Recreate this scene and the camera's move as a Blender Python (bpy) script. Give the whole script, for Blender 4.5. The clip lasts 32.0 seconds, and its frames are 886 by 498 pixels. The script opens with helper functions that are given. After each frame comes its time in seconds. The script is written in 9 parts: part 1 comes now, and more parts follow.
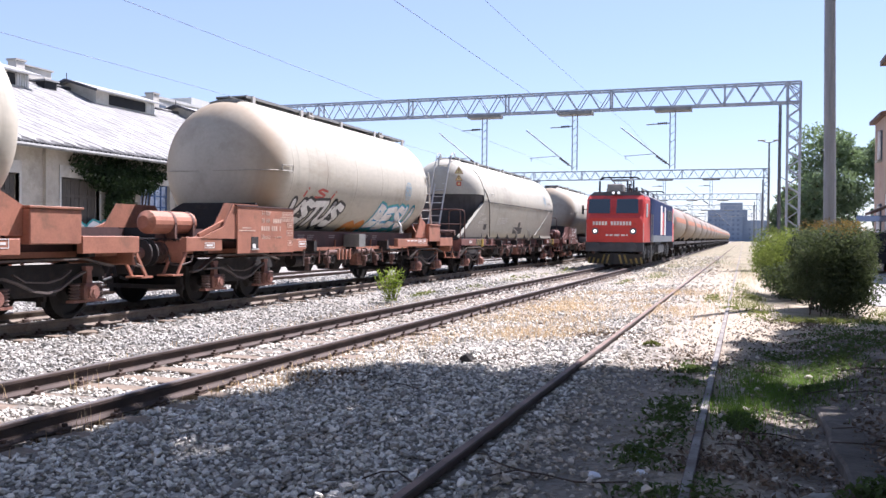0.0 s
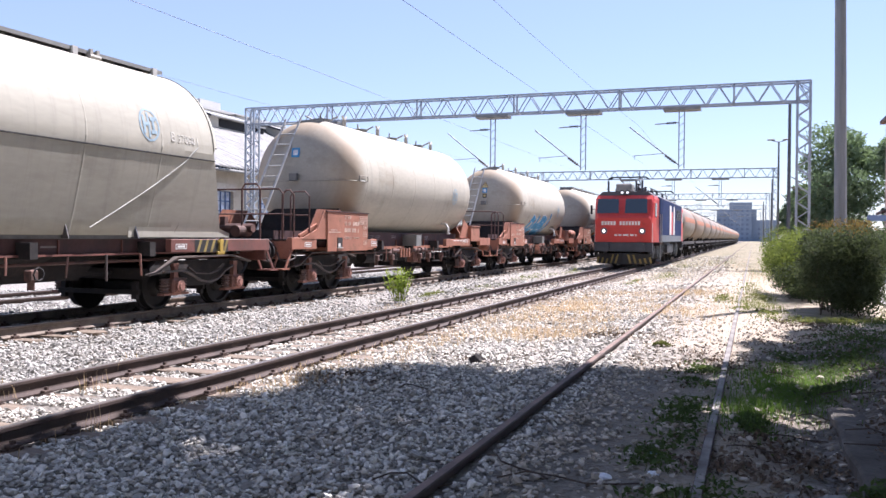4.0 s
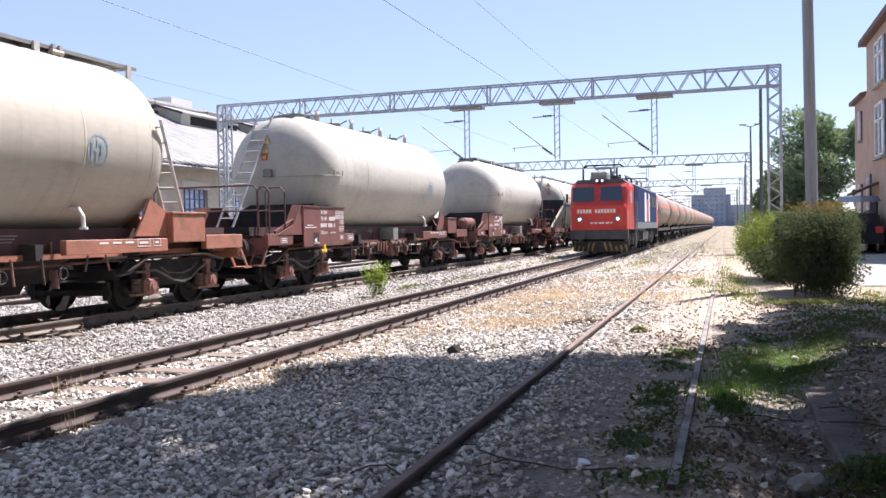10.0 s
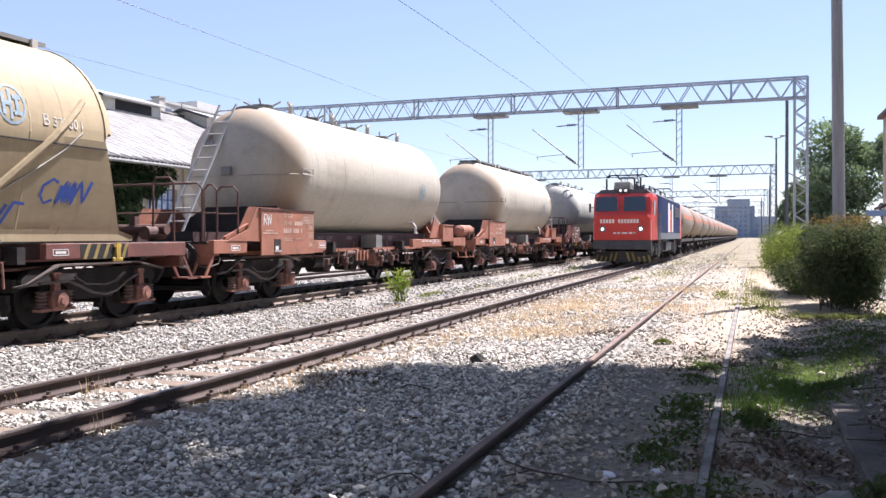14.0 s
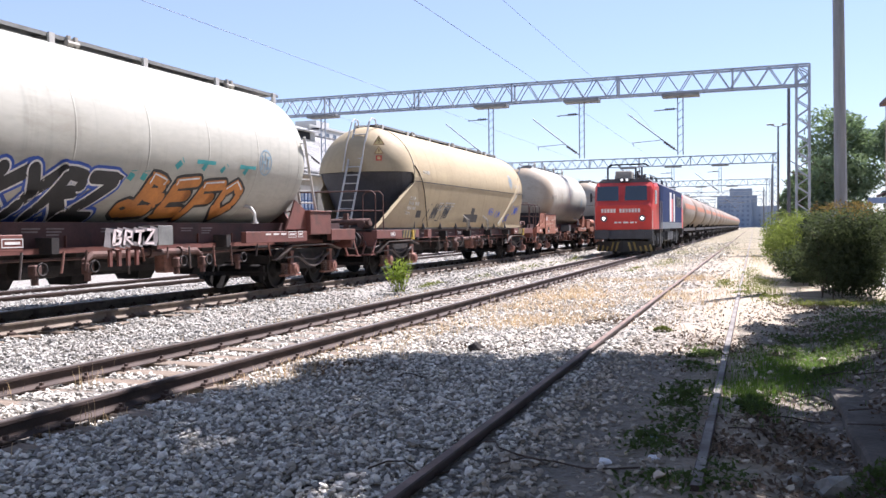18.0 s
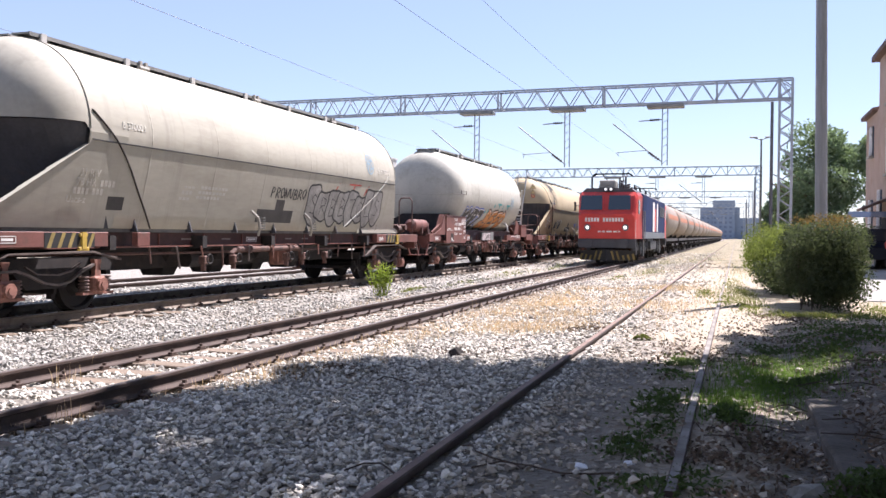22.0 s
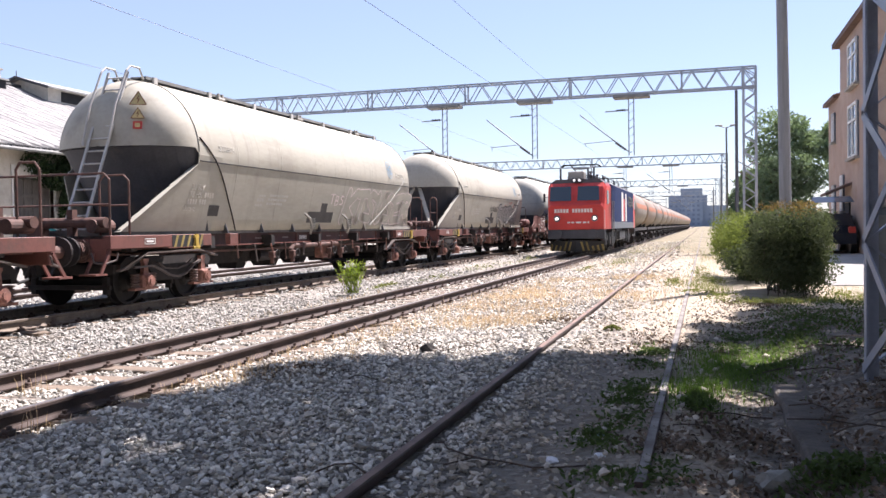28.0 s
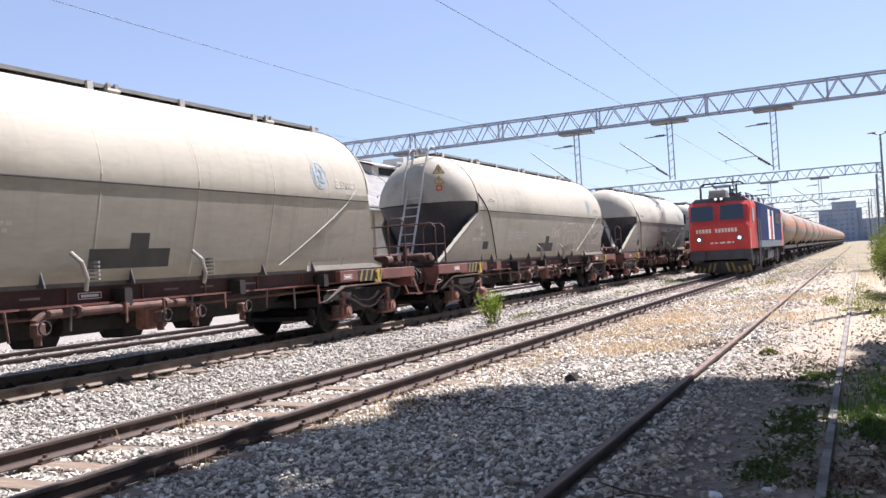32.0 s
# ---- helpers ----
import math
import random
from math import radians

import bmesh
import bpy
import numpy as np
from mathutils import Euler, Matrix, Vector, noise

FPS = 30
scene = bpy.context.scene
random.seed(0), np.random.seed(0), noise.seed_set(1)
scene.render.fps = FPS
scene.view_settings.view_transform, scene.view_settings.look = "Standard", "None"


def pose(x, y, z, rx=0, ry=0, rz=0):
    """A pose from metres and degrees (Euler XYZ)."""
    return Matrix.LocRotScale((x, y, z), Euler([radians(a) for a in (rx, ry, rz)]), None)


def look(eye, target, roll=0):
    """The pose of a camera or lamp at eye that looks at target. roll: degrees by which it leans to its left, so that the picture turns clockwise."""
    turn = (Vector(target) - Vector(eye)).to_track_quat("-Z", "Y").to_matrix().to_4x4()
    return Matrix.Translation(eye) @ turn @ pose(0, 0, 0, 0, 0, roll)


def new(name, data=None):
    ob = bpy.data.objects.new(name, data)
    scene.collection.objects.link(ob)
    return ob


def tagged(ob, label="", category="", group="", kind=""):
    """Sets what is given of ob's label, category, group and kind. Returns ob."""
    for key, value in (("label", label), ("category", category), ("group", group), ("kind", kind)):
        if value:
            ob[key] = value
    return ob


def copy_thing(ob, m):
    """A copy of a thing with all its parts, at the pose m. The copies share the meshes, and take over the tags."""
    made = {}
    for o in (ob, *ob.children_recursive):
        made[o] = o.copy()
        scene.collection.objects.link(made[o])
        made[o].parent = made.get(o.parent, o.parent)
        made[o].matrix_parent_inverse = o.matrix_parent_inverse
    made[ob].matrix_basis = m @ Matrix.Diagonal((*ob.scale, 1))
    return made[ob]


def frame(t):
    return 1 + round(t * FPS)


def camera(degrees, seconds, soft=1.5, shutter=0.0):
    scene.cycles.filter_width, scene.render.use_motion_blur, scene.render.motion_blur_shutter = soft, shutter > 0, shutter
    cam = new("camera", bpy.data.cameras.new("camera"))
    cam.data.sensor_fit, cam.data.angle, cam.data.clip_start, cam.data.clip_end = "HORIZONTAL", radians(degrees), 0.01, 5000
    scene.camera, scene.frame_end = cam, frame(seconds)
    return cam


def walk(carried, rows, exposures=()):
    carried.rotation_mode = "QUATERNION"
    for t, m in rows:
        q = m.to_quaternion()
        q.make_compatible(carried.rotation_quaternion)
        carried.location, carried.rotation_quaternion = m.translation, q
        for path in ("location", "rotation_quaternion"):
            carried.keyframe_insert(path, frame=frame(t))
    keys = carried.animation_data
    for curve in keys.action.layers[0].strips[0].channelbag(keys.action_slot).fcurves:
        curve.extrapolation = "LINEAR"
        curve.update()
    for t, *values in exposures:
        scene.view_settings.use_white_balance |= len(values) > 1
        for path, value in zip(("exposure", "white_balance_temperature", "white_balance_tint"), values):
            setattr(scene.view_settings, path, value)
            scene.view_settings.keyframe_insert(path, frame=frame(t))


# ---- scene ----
cam = camera(54.4, 32.0)
PATH = [
    (0, (1.064, -1.53, 1.608), (0.405, 0.358, 1.579), 0.5),
    (0.5, (1.058, -1.558, 1.623), (0.357, 0.316, 1.622), 0.2),
    (1, (1.046, -1.561, 1.617), (0.311, 0.299, 1.597), 1.4),
    (1.5, (1.032, -1.544, 1.616), (0.264, 0.303, 1.595), 1.1),
    (2, (1.031, -1.539, 1.61), (0.273, 0.312, 1.597), 1.0),
    (2.5, (1.037, -1.547, 1.614), (0.274, 0.302, 1.59), 0.4),
    (4.5, (1.046, -1.473, 1.595), (0.383, 0.414, 1.567), 0.5),
    (5, (1.015, -1.438, 1.578), (0.307, 0.432, 1.547), 0.8),
    (5.5, (1.005, -1.418, 1.572), (0.196, 0.411, 1.552), 0.9),
    (6, (1.015, -1.436, 1.581), (0.202, 0.391, 1.549), 1.2),
    (6.5, (1.018, -1.428, 1.575), (0.218, 0.405, 1.549), 0.7),
    (7, (1.023, -1.443, 1.572), (0.248, 0.399, 1.521), 1.4),
    (7.5, (1.042, -1.473, 1.583), (0.35, 0.404, 1.555), 1.3),
    (8, (1.06, -1.486, 1.586), (0.441, 0.416, 1.563), 0.4),
    (8.5, (1.062, -1.476, 1.584), (0.454, 0.429, 1.531), -0.6),
    (9, (1.066, -1.5, 1.594), (0.463, 0.406, 1.551), -1.1),
    (9.5, (1.062, -1.499, 1.595), (0.431, 0.398, 1.552), -1.2),
    (10, (1.067, -1.476, 1.591), (0.439, 0.422, 1.545), -1.1),
    (10.5, (1.06, -1.47, 1.585), (0.44, 0.431, 1.531), -1.0),
    (11, (1.061, -1.479, 1.589), (0.442, 0.422, 1.539), -0.5),
    (11.5, (1.065, -1.473, 1.588), (0.447, 0.429, 1.55), -0.5),
    (12, (1.058, -1.475, 1.584), (0.428, 0.423, 1.545), -0.5),
    (12.5, (1.06, -1.47, 1.583), (0.43, 0.428, 1.54), -0.9),
    (13, (1.056, -1.463, 1.589), (0.429, 0.435, 1.546), -0.9),
    (13.5, (1.06, -1.477, 1.594), (0.427, 0.419, 1.57), -0.8),
    (14, (1.031, -1.518, 1.61), (0.357, 0.365, 1.581), -0.2),
    (14.5, (1.024, -1.434, 1.578), (0.233, 0.402, 1.55), -0.4),
    (16.5, (1.051, -1.481, 1.575), (0.231, 0.343, 1.556), -0.2),
    (17, (1.052, -1.461, 1.571), (0.302, 0.393, 1.546), -0.5),
    (17.5, (1.049, -1.433, 1.56), (0.332, 0.434, 1.522), -0.7),
    (18, (1.058, -1.4, 1.558), (0.379, 0.481, 1.51), -0.6),
    (18.5, (1.071, -1.414, 1.558), (0.428, 0.479, 1.518), -0.6),
    (19, (1.06, -1.469, 1.562), (0.401, 0.419, 1.504), -0.2),
    (19.5, (1.055, -1.474, 1.572), (0.333, 0.391, 1.545), -0.7),
    (20, (1.053, -1.443, 1.567), (0.284, 0.403, 1.531), -0.3),
    (20.5, (1.061, -1.42, 1.563), (0.348, 0.449, 1.543), -0.2),
    (21, (1.074, -1.416, 1.55), (0.41, 0.471, 1.524), 0.0),
    (21.5, (1.076, -1.402, 1.545), (0.443, 0.495, 1.507), 0.1),
    (22, (1.085, -1.414, 1.542), (0.441, 0.479, 1.508), 0.5),
    (22.5, (1.083, -1.41, 1.546), (0.462, 0.491, 1.495), 0.3),
    (23, (1.074, -1.403, 1.55), (0.448, 0.496, 1.49), -0.5),
    (23.5, (1.064, -1.432, 1.56), (0.391, 0.45, 1.487), -0.6),
    (24, (1.06, -1.465, 1.567), (0.295, 0.382, 1.511), -0.6),
    (24.5, (1.049, -1.433, 1.559), (0.241, 0.396, 1.507), -0.2),
    (25, (1.034, -1.361, 1.55), (0.255, 0.48, 1.496), 0.0),
    (25.5, (1.037, -1.347, 1.539), (0.236, 0.486, 1.516), -0.6),
    (27.5, (1.074, -1.354, 1.533), (0.353, 0.51, 1.453), -0.8),
    (28, (1.113, -1.396, 1.565), (0.532, 0.517, 1.517), -0.9),
    (28.5, (1.168, -1.393, 1.569), (0.599, 0.524, 1.525), -0.4),
    (29, (1.147, -1.42, 1.578), (0.72, 0.533, 1.507), -2.2),
    (29.5, (1.089, -1.468, 1.595), (0.66, 0.484, 1.548), -3.6),
    (30, (1.07, -1.4, 1.608), (0.597, 0.543, 1.599), -2.3),
    (30.5, (1.074, -1.334, 1.596), (0.481, 0.576, 1.605), -2.1),
    (31, (1.056, -1.336, 1.583), (0.365, 0.54, 1.568), -2.9),
    (31.5, (1.067, -1.318, 1.581), (0.381, 0.56, 1.556), -3.7),
    (32, (1.045, -1.316, 1.561), (0.174, 0.484, 1.594), -3.4),
]
walk(cam, [(t, look(eye, target, roll)) for t, eye, target, roll in PATH], exposures=[(0, 1.42, 5900, 22), (8, 1.42, 5900, 23), (10, 1.42, 6100, 22), (13, 1.42, 6100, 22), (17, 1.40, 5900, 20), (19, 1.45, 6000, 22), (20, 1.43, 6000, 23), (23, 1.46, 6230, 22), (28, 1.46, 6260, 22), (29.3, 1.45, 6300, 22), (30.2, 1.47, 6380, 22), (31, 1.29, 6040, 21), (32, 1.27, 6150, 21)])

# ---------------------------------------------------------------- light
SUN_AZ, SUN_EL = 27.0, 58.0          # degrees: from +y towards +x, and above the ground
world = bpy.data.worlds.new("sky")
scene.world = world
world.use_nodes = True
wn = world.node_tree.nodes
sky = wn.new("ShaderNodeTexSky")
sky.sky_type = "NISHITA"
sky.sun_disc = False
sky.sun_elevation, sky.sun_rotation = radians(SUN_EL), radians(SUN_AZ)
sky.air_density, sky.dust_density, sky.ozone_density = 1.0, 0.25, 2.2
wn["Background"].inputs["Strength"].default_value = 0.0675
haze = wn.new("ShaderNodeMix")      # thin summer haze over the clear sky
haze.data_type = "RGBA"
haze.inputs["Factor"].default_value = 0.4
haze.inputs["B"].default_value = (3.42, 4.0, 5.1, 1)
world.node_tree.links.new(sky.outputs["Color"], haze.inputs["A"])
world.node_tree.links.new(haze.outputs["Result"], wn["Background"].inputs["Color"])

sun = new("sun", bpy.data.lights.new("sun", "SUN"))
sun.data.energy, sun.data.angle, sun.data.color = 5.0, radians(0.53), (1.0, 0.95, 0.87)
sun_dir = Vector((math.sin(radians(SUN_AZ)) * math.cos(radians(SUN_EL)),
                  math.cos(radians(SUN_AZ)) * math.cos(radians(SUN_EL)), math.sin(radians(SUN_EL))))
sun.matrix_world = look(sun_dir * 60, (0, 0, 0))


# ---------------------------------------------------------------- materials
MATS = {}


def mat(name, rgb, rough=0.7, metal=0.0, vary=0.18, scale=3.0, fine=40.0, bump=0.15, stain=None, stain_amount=0.0,
        stain_scale=1.2, island=0.0, stretch=None, emit=None, dist=0.02, streak=0.0, gloss=0.5, ring=None):
    """A painted, stony or earthy surface: base colour varied at two scales, optional stains of another colour, fine relief."""
    if name in MATS:
        return MATS[name]
    m = bpy.data.materials.new(name)
    m.use_nodes = True
    nt = m.node_tree
    n, l = nt.nodes, nt.links
    b = n["Principled BSDF"]
    tc = n.new("ShaderNodeTexCoord")
    src = tc.outputs["Object"]
    if stretch:
        mp = n.new("ShaderNodeMapping")
        mp.inputs["Scale"].default_value = stretch
        l.new(src, mp.inputs["Vector"])
        src = mp.outputs["Vector"]
    big = n.new("ShaderNodeTexNoise")
    big.inputs["Scale"].default_value, big.inputs["Detail"].default_value = scale, 6
    big.inputs["Roughness"].default_value = 0.6
    small = n.new("ShaderNodeTexNoise")
    small.inputs["Scale"].default_value, small.inputs["Detail"].default_value = fine, 3
    l.new(src, big.inputs["Vector"])
    l.new(src, small.inputs["Vector"])
    both = n.new("ShaderNodeMath")
    both.operation = "MULTIPLY_ADD"
    l.new(small.outputs["Fac"], both.inputs[0])
    both.inputs[1].default_value = 0.45
    l.new(big.outputs["Fac"], both.inputs[2])
    ramp = n.new("ShaderNodeMapRange")
    ramp.inputs["From Min"].default_value, ramp.inputs["From Max"].default_value = 0.45, 1.0
    ramp.inputs["To Min"].default_value, ramp.inputs["To Max"].default_value = 1 - vary * 1.6, 1 + vary
    l.new(both.outputs[0], ramp.inputs["Value"])
    mul = n.new("ShaderNodeMix")
    mul.data_type, mul.blend_type = "RGBA", "MULTIPLY"
    mul.inputs["Factor"].default_value = 1.0
    mul.inputs["A"].default_value = (*rgb, 1)
    l.new(ramp.outputs[0], mul.inputs["B"])
    out = mul.outputs["Result"]
    if stain:
        sn = n.new("ShaderNodeTexNoise")
        sn.inputs["Scale"].default_value, sn.inputs["Detail"].default_value = stain_scale, 8
        sn.inputs["Roughness"].default_value = 0.68
        l.new(src, sn.inputs["Vector"])
        sr = n.new("ShaderNodeMapRange")
        sr.inputs["From Min"].default_value = 0.62 - 0.3 * stain_amount
        sr.inputs["From Max"].default_value = 0.82 - 0.3 * stain_amount
        l.new(sn.outputs["Fac"], sr.inputs["Value"])
        sm = n.new("ShaderNodeMix")
        sm.data_type = "RGBA"
        l.new(sr.outputs[0], sm.inputs["Factor"])
        l.new(out, sm.inputs["A"])
        sm.inputs["B"].default_value = (*stain, 1)
        out = sm.outputs["Result"]
    if streak:
        kn = n.new("ShaderNodeMapping")
        kn.inputs["Scale"].default_value = (0.5, 4.2, 0.30)
        l.new(tc.outputs["Object"], kn.inputs["Vector"])
        kt = n.new("ShaderNodeTexNoise")
        kt.inputs["Scale"].default_value, kt.inputs["Detail"].default_value, kt.inputs["Roughness"].default_value = 1.0, 7, 0.7
        l.new(kn.outputs["Vector"], kt.inputs["Vector"])
        kr = n.new("ShaderNodeMapRange")
        for key, val in (("From Min", 0.52), ("From Max", 0.74), ("To Min", 1.0), ("To Max", 1.0 - streak)):
            kr.inputs[key].default_value = val
        l.new(kt.outputs["Fac"], kr.inputs["Value"])
        km = n.new("ShaderNodeMix")
        km.data_type, km.blend_type = "RGBA", "MULTIPLY"
        km.inputs["Factor"].default_value = 1.0
        l.new(out, km.inputs["A"])
        l.new(kr.outputs[0], km.inputs["B"])
        out = km.outputs["Result"]
    if island:
        geo = n.new("ShaderNodeNewGeometry")
        ir = n.new("ShaderNodeMapRange")
        ir.inputs["To Min"].default_value, ir.inputs["To Max"].default_value = 1 - island, 1 + island
        l.new(geo.outputs["Random Per Island"], ir.inputs["Value"])
        im = n.new("ShaderNodeMix")
        im.data_type, im.blend_type = "RGBA", "MULTIPLY"
        im.inputs["Factor"].default_value = 1.0
        l.new(out, im.inputs["A"])
        l.new(ir.outputs[0], im.inputs["B"])
        out = im.outputs["Result"]
    if ring:                      # a ring of brown dirt where the dished end turns into the barrel
        at_y, wide, rgb2, much = ring
        sy = n.new("ShaderNodeSeparateXYZ")
        l.new(tc.outputs["Object"], sy.inputs[0])
        off = n.new("ShaderNodeMath")
        off.operation = "SUBTRACT"
        l.new(sy.outputs["Y"], off.inputs[0])
        off.inputs[1].default_value = at_y
        ab = n.new("ShaderNodeMath")
        ab.operation = "ABSOLUTE"
        l.new(off.outputs[0], ab.inputs[0])
        rr = n.new("ShaderNodeMapRange")
        rr.interpolation_type = "SMOOTHSTEP"
        for key, val in (("From Min", 0.0), ("From Max", wide), ("To Min", much * 2), ("To Max", 0.0)):
            rr.inputs[key].default_value = val
        l.new(ab.outputs[0], rr.inputs["Value"])
        rn = n.new("ShaderNodeMath")
        rn.operation = "MULTIPLY"
        l.new(rr.outputs[0], rn.inputs[0])
        l.new(big.outputs["Fac"], rn.inputs[1])
        rm = n.new("ShaderNodeMix")
        rm.data_type = "RGBA"
        l.new(rn.outputs[0], rm.inputs["Factor"])
        l.new(out, rm.inputs["A"])
        rm.inputs["B"].default_value = (*rgb2, 1)
        out = rm.outputs["Result"]
    l.new(out, b.inputs["Base Color"])
    b.inputs["Specular IOR Level"].default_value = gloss
    b.inputs["Roughness"].default_value, b.inputs["Metallic"].default_value = rough, metal
    if bump:
        bp = n.new("ShaderNodeBump")
        bp.inputs["Strength"].default_value, bp.inputs["Distance"].default_value = bump, dist
        l.new(both.outputs[0], bp.inputs["Height"])
        l.new(bp.outputs["Normal"], b.inputs["Normal"])
    if emit:
        b.inputs["Emission Color"].default_value = (*emit[:3], 1)
        b.inputs["Emission Strength"].default_value = emit[3]
    MATS[name] = m
    return m


def leaf_mat(name, rgb, amount=0.35):
    if name in MATS:
        return MATS[name]
    m = mat(name, rgb, rough=0.75, vary=0.3, scale=1.5, fine=9, bump=0, island=amount)
    nt = m.node_tree
    b = nt.nodes["Principled BSDF"]
    b.inputs["Specular IOR Level"].default_value = 0.2
    tr = nt.nodes.new("ShaderNodeBsdfTranslucent")
    tr.inputs["Color"].default_value = (min(1, rgb[0] * 1.6), min(1, rgb[1] * 1.6), rgb[2] * 1.1, 1)
    mx = nt.nodes.new("ShaderNodeMixShader")
    mx.inputs["Fac"].default_value = 0.4
    nt.links.new(b.outputs[0], mx.inputs[1])
    nt.links.new(tr.outputs[0], mx.inputs[2])
    nt.links.new(mx.outputs[0], nt.nodes["Material Output"].inputs["Surface"])
    return m


def glass_mat(name, rgb=(0.03, 0.04, 0.05), rough=0.06):
    if name in MATS:
        return MATS[name]
    m = bpy.data.materials.new(name)
    m.use_nodes = True
    b = m.node_tree.nodes["Principled BSDF"]
    b.inputs["Base Color"].default_value = (*rgb, 1)
    b.inputs["Roughness"].default_value = rough
    b.inputs["Specular IOR Level"].default_value = 0.8
    MATS[name] = m
    return m


CREAM = mat("cream_paint", (0.46, 0.43, 0.355), rough=0.62, vary=0.1, scale=0.7, fine=14, bump=0.05, stain=(0.34, 0.30, 0.235), stain_amount=0.25, stretch=(1, 0.35, 1.0), streak=0.17, gloss=0.2, ring=(4.1, 0.5, (0.36, 0.25, 0.15), 0.6))
GREYW = mat("grey_white_paint", (0.455, 0.445, 0.385), rough=0.62, vary=0.1, scale=0.7, fine=14, bump=0.05, stain=(0.32, 0.30, 0.25), stain_amount=0.22, stretch=(1, 0.35, 1.0), streak=0.17, gloss=0.2)
YELLOWED = mat("yellowed_paint", (0.40, 0.325, 0.205), rough=0.62, vary=0.1, scale=0.7, fine=14, bump=0.05, stain=(0.44, 0.36, 0.22), stain_amount=0.25, stretch=(1, 0.35, 1.0), streak=0.17, gloss=0.2)
DUST = mat("dusty_paint", (0.41, 0.39, 0.325), rough=0.66, vary=0.1, scale=0.8, fine=14, bump=0.06, stain=(0.30, 0.28, 0.23), stain_amount=0.3, stretch=(1, 0.3, 1.0), streak=0.17, gloss=0.2)
SEAM = mat("weld_seam", (0.33, 0.31, 0.26), rough=0.6, vary=0.2)
OXIDE = mat("brown_red_paint", (0.165, 0.062, 0.048), rough=0.65, vary=0.2, scale=2, fine=30, stain=(0.09, 0.05, 0.04), stain_amount=0.35, stain_scale=3)
OXIDE2 = mat("faded_orange_paint", (0.35, 0.145, 0.09), rough=0.65, vary=0.2, scale=2, fine=30, stain=(0.20, 0.10, 0.06), stain_amount=0.35, stain_scale=3)
RUST = mat("rusty_steel", (0.125, 0.064, 0.05), rough=0.8, vary=0.3, scale=4, fine=50, bump=0.3, stain=(0.045, 0.032, 0.028), stain_amount=0.4, stain_scale=5)
MAROON = mat("dark_maroon", (0.075, 0.034, 0.032), rough=0.75, vary=0.25, scale=1.5, fine=25, stain=(0.035, 0.025, 0.023), stain_amount=0.4, stain_scale=2)
GRIMESHADE = mat("brake_grime_and_shade", (0.024, 0.020, 0.019), rough=0.85, vary=0.3, scale=5, fine=50, bump=0.3, stain=(0.05, 0.034, 0.028), stain_amount=0.3, stain_scale=6)
WHEEL = mat("wheel_steel", (0.020, 0.017, 0.016), rough=0.7, metal=0.3, vary=0.3)
DARKGAL = mat("dull_galvanised", (0.24, 0.24, 0.225), rough=0.6, metal=0.3, vary=0.2)
PIPE = mat("pale_pipe", (0.33, 0.31, 0.27), rough=0.5, vary=0.15)
YEL = mat("signal_yellow", (0.68, 0.43, 0.03), rough=0.5, vary=0.15)
BLACK = mat("black_paint", (0.02, 0.02, 0.02), rough=0.55, vary=0.2)
WHITE = mat("white_lettering", (0.74, 0.72, 0.68), rough=0.6, vary=0.15, fine=60)
# much dimmer than the white lettering, for the solebar webs
MARKDIM = mat("dim_lettering", (0.24, 0.20, 0.185), rough=0.7, vary=0.3, fine=60)
REDP = mat("red_mark", (0.52, 0.05, 0.03), rough=0.5, vary=0.1)
STEELG = mat("galvanised_lattice", (0.34, 0.37, 0.405), rough=0.5, metal=0.35, vary=0.14, scale=2, fine=20)
RAILTOP = mat("worn_rail_head", (0.30, 0.27, 0.25), rough=0.36, metal=0.75, vary=0.2, scale=2, fine=60)
RAILRUST = mat("rail_rust", (0.062, 0.041, 0.033), rough=0.8, vary=0.3, scale=3, fine=60, bump=0.2)
SLEEPER = mat("weathered_sleeper", (0.20, 0.155, 0.115), rough=0.9, vary=0.3, scale=3, fine=30, bump=0.4, stretch=(0.6, 6, 6))
CONC = mat("weathered_concrete", (0.36, 0.34, 0.30), rough=0.9, vary=0.2, scale=2, fine=30, bump=0.3)


# ---------------------------------------------------------------- mesh helpers
def part(name, bm, material, parent=None, label="", smooth=False):
    """Links a bmesh as one mesh object under a thing or a part."""
    me = bpy.data.meshes.new(name)
    bmesh.ops.recalc_face_normals(bm, faces=bm.faces)
    bm.to_mesh(me)
    bm.free()
    if smooth:
        for p in me.polygons:
            p.use_smooth = True
    for m in (material if isinstance(material, (list, tuple)) else [material]):
        me.materials.append(m)
    ob = new(name, me)
    ob.parent = parent
    if label:
        ob["label"] = label
    return ob


def raw(name, verts, faces, material, parent=None, label="", smooth=False):
    me = bpy.data.meshes.new(name)
    me.from_pydata(verts, [], faces)
    me.materials.append(material)
    if smooth:
        for p in me.polygons:
            p.use_smooth = True
    ob = new(name, me)
    ob.parent = parent
    if label:
        ob["label"] = label
    return ob


